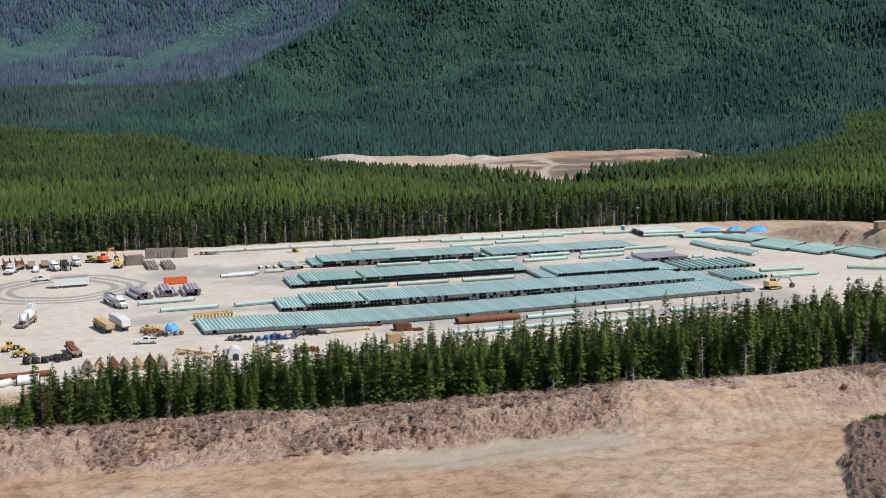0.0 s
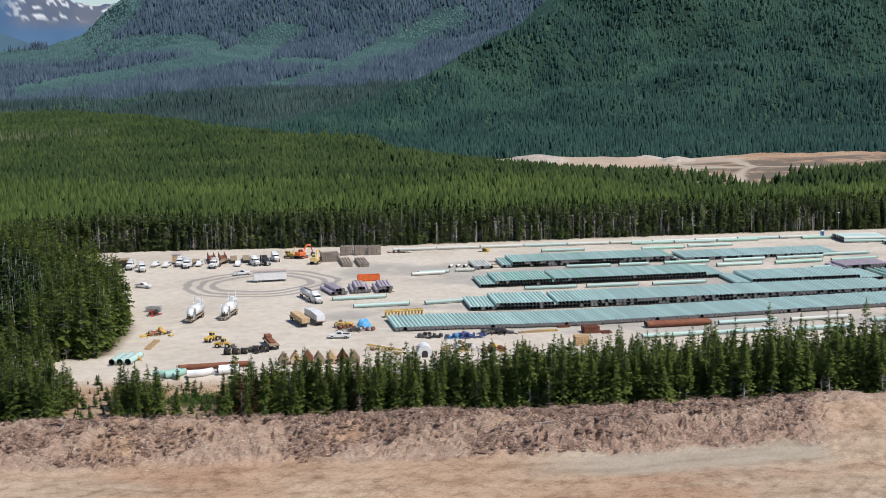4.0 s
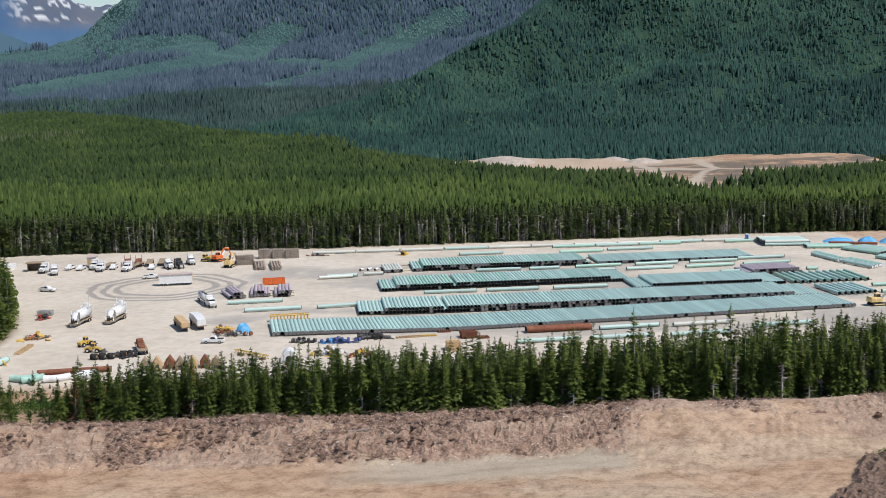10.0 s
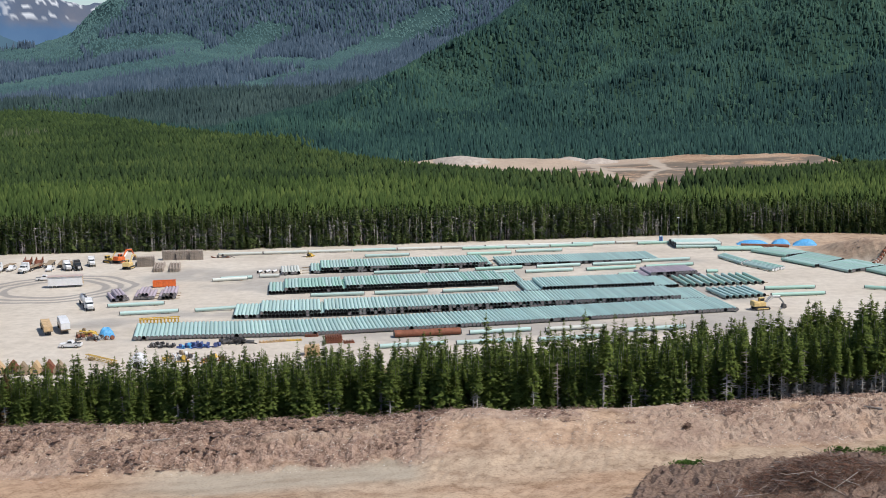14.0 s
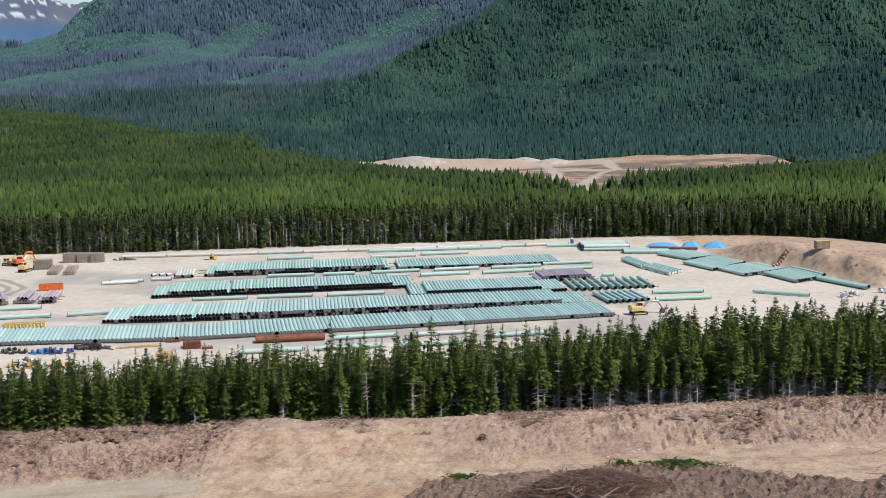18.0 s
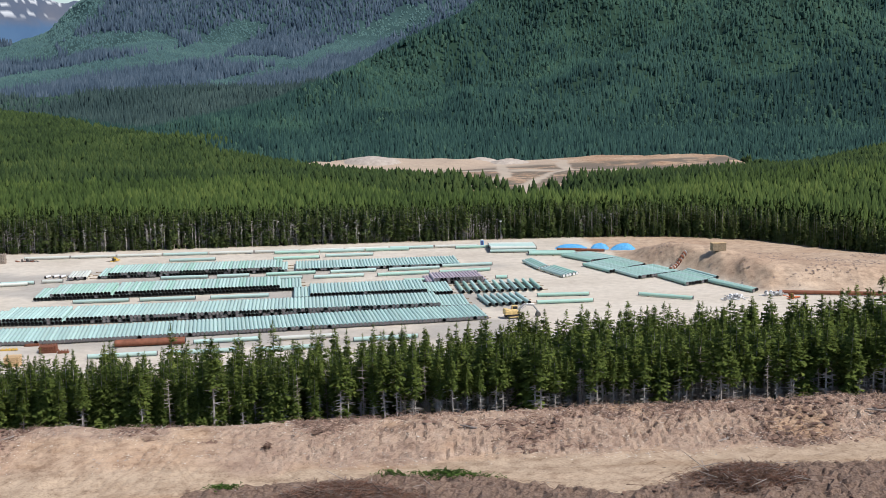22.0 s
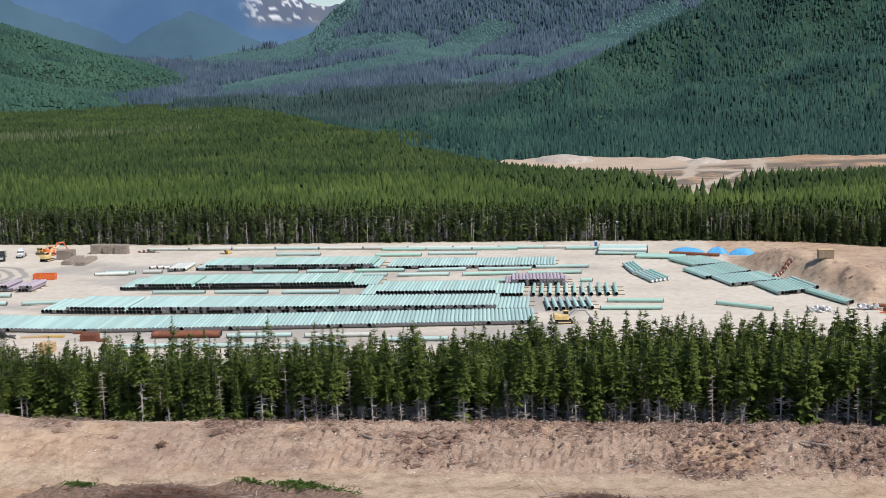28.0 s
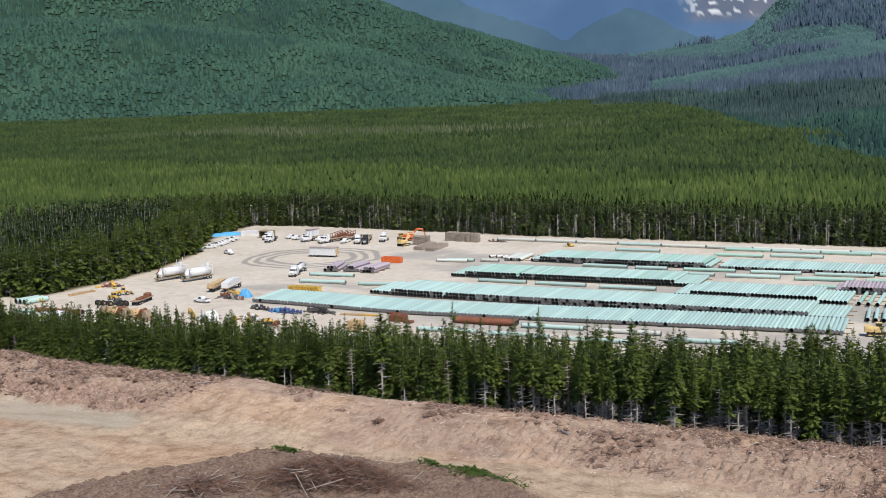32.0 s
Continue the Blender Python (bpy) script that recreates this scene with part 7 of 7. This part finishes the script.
M["tangle"] = worn("grey_brown_rootlets", (0.37, 0.255, 0.20), 0.95, 0, 0.45, 0.8)
M["deadroot"] = worn("weathered_roots", (0.23, 0.175, 0.15), 0.95, 0, 0.4, 0.5)
_x, _y, _rs = on_bank(27000, 71)
litter("root_debris", "dark clods and roots strewn over the earth bank", _x, _y, _rs, "root", 0.08, 0.75)
_x, _y, _rs = on_bank(15000, 72)
litter("root_debris", "broken grey roots and sticks on the bank", _x, _y, _rs, "deadroot", 0.3, 2.0, "stick", 0.45)
_x, _y, _rs = on_bank(15000, 73)
litter("root_debris", "dark broken roots on the bank", _x, _y, _rs, "root", 0.4, 2.6, "stick", 0.8)
_x, _y, _rs = on_bank(14000, 74, 0.05, (-16, 4))
M["clod"] = worn("dry_earth_clods", (0.36, 0.25, 0.175), 0.95, 0, 0.3, 0.5)
litter("earth_clods", "dry tan earth clods on the bank", _x, _y, _rs, "clod", 0.05, 0.26)
_x, _y, _rs = on_bank(7000, 75, -0.1, (-16, 4))
litter("stones", "pale stones scattered on the bank", _x, _y, _rs, "rock", 0.04, 0.16)
M["chip"] = worn("pale_wood_chips", (0.74, 0.68, 0.58), 0.9, 0, 0.2, 0.5)
_x, _y, _rs = on_bank(14000, 77, -0.05, (-17, 5))
litter("wood_chips", "pale splinters and chips scattered on the bank", _x, _y, _rs, "chip", 0.04, 0.14)
_x, _y, _rs = on_bank(4500, 79, 0.1, (-15, 5))
litter("wood_chips", "pale broken sticks on the bank", _x, _y, _rs, "chip", 0.3, 1.3, "stick", 0.25)
_x, _y, _rs = on_bank(30000, 80, 0.22)
litter("root_debris", "tangled grey-brown rootlets on the bank", _x, _y, _rs, "tangle", 0.25, 1.2, "stick", 0.55)
_rs = np.random.RandomState(76)
_x, _y = -100 + 420 * _rs.rand(900), 165 + 45 * _rs.rand(900)
litter("stones", "small stones on the graded dirt", _x, _y, _rs, "rock", 0.05, 0.22)


_rs = np.random.RandomState(78)
_x, _y = 205 + 90 * _rs.rand(5000), 350 + 90 * _rs.rand(5000)
_k = (mound_depth(_x, _y) > 0.5) & (_rs.rand(5000) < smooth01(0.45, 0.7, fbm(_x * 0.1, _y * 0.1, 3)))
litter("mound_debris", "brown clods and roots on the spoil mound", _x[_k], _y[_k], _rs, "deadroot", 0.1, 0.5)


def in_slash(n, seed, where=(84, 300, 150, 200)):
    rs = np.random.RandomState(seed)
    x, y = where[0] + (where[1] - where[0]) * rs.rand(n), where[2] + (where[3] - where[2]) * rs.rand(n)
    k = slash_mask(x, y) > 0.6
    return x[k], y[k], rs


_x, _y, _rs = in_slash(9000, 81)
litter("slash", "grey branches and bark strewn over the cleared ground", _x, _y, _rs, "deadroot", 0.3, 1.6, "stick", 0.25)
_x, _y, _rs = in_slash(7000, 82)
litter("slash", "dark twigs and roots over the cleared ground", _x, _y, _rs, "root", 0.3, 1.6, "stick", 0.3)
_x, _y, _rs = in_slash(3500, 83)
litter("slash", "dark clods on the cleared ground", _x, _y, _rs, "root", 0.1, 0.5)


def brush_pile(cx, cy, lx, ly, h, turn, seed, label):
    """A heap of brush: a core of dark twigs with grey poles on top."""
    ob = thing("brush_pile", label, "brush pile", "brush piles on the cleared ground")
    rs = np.random.RandomState(seed)
    for nm, mt, n, lo, hi, up in (("brushwood", "root", 1800, 0.6, 2.6, 1.0), ("grey_brushwood", "deadroot", 900, 0.7, 3.2, 1.0), ("dead_foliage", "deadneedle", 3200, 0.4, 1.8, 1.0)):
        px_, py_ = rs.randn(n) * lx / 4.4, rs.randn(n) * ly / 4.4
        dome = h * np.clip(1 - (2 * px_ / lx) ** 2 - (2 * py_ / ly) ** 2, 0.05, 1)
        size = lo + (hi - lo) * rs.rand(n) ** 2
        v, f = sticks(px_, py_, dome * up * rs.rand(n) ** 0.45, size, 0.022 + 0.016 * size, rs, 0.5)
        part(nm, fast_mesh(nm, v, f, M[mt]), ob)
    for k in range(24):
        p, ln = Vector((rs.randn() * lx / 4.5, rs.randn() * ly / 4.5, h * 0.6)), rs.uniform(2.0, 5.5)
        d = Vector((rs.randn(), rs.randn(), rs.randn() * 0.25)).normalized() * ln
        part("pole", Shape().tube(p, p + d, 0.075, 5, 0.04).mesh("pole", "deadwood"), ob, "grey dead pole")
    return put_at(ob, cx, cy, turn)


M["deadneedle"] = worn("dead_brown_needles", (0.20, 0.105, 0.07), 0.95, 0, 0.4, 0.7)
brush_pile(126.5, 181.0, 26, 11, 3.9, 12, 5, "large heap of dead brown branches and poles")
brush_pile(186.0, 184.0, 20, 10, 2.8, -8, 6, "heap of grey dead branches and poles")
brush_pile(110.0, 172.0, 12, 8, 1.8, 30, 7, "low heap of dead branches")


def shrub_patch(cx, cy, lx, ly, n, seed, label):
    rs = np.random.RandomState(seed)
    x, y = cx + rs.randn(n) * lx / 4, cy + rs.randn(n) * ly / 4
    v, f = sticks(x, y, ground_z(x, y) + 0.1 + 0.6 * rs.rand(n), 0.2 + 0.35 * rs.rand(n), 0.05 + 0.06 * rs.rand(n), rs, 0.8)
    ob = new("shrubs", fast_mesh("shrubs", v, f, M["broadleaf"]))
    return tagged(ob, label, "shrub", kind="stuff")


shrub_patch(143.5, 194.0, 11, 4.5, 1100, 91, "bright green low shrubs beside the haul road")
shrub_patch(134.0, 195.5, 5, 2.4, 400, 92, "bright green low shrubs on the cleared ground")
shrub_patch(108.5, 192.5, 5, 3, 350, 93, "small green shrubs on the cleared ground")
shrub_patch(-52.0, 258.0, 16, 14, 2200, 94, "green and yellow scrub beside the access track")
shrub_patch(-66.0, 268.0, 14, 6, 900, 95, "low green scrub on a dirt heap")


# stumps, logs and root wads lying singly
def root_wad(x, y, turn, s, label):
    ob = thing("tree_stump", label, "stump", "stumps on the earth bank")
    part("stem", Shape().tube((0, 0, 0.3), (1.0, 0, 0.35), 0.22, 8, 0.16).mesh("stem", "root"), ob)
    rs = np.random.RandomState(int(abs(x * 7 + y)))
    for k in range(30):
        a = 6.28 * k / 30 + rs.rand()
        part("root", Shape().tube((rs.uniform(-0.4, 0.4), rs.uniform(-0.5, 0.5), rs.uniform(0.1, 0.6)), (rs.uniform(-1.0, 0.6), math.cos(a) * rs.uniform(0.3, 1.1), 0.35 + math.sin(a) * rs.uniform(0.2, 0.6)), 0.08, 5, 0.02).mesh("root", "root"), ob)
    return put_at(ob, x, y, turn, -0.05, s)


for x, y, tn, sc in ((-8.0, 214.5, 200, 1.1), (33.0, 213.0, 140, 1.0), (56.0, 214.0, 300, 1.1), (112.6, 211.5, 80, 1.3), (205.0, 211.0, 40, 1.0), (-62.0, 218.5, 100, 1.0)):
    root_wad(x, y, tn, sc, "uprooted stump with dark spreading roots")
for x, y, tn, ln in ((8.0, 219.0, 70, 3.5), (20.0, 214.0, 15, 4.5), (68.0, 216.0, 60, 3.0), (188.0, 208.5, 35, 5.0), (146.0, 215.0, 150, 3.2), (-70.0, 222.0, 95, 4.0), (214.0, 212.0, 160, 4.0)):
    ob = thing("log", "pale broken log lying on the earth bank", "log", "logs on the earth bank")
    part("stem", Shape().tube((-ln / 2, 0, 0.2), (ln / 2, 0, 0.3), 0.2, 8, 0.13).mesh("stem", "deadwood"), ob)
    part("branch", Shape().tube((0.2, 0, 0.3), (0.7, 0.4, 0.9), 0.06, 5, 0.03).mesh("branch", "deadwood"), ob)
    put_at(ob, x, y, tn)
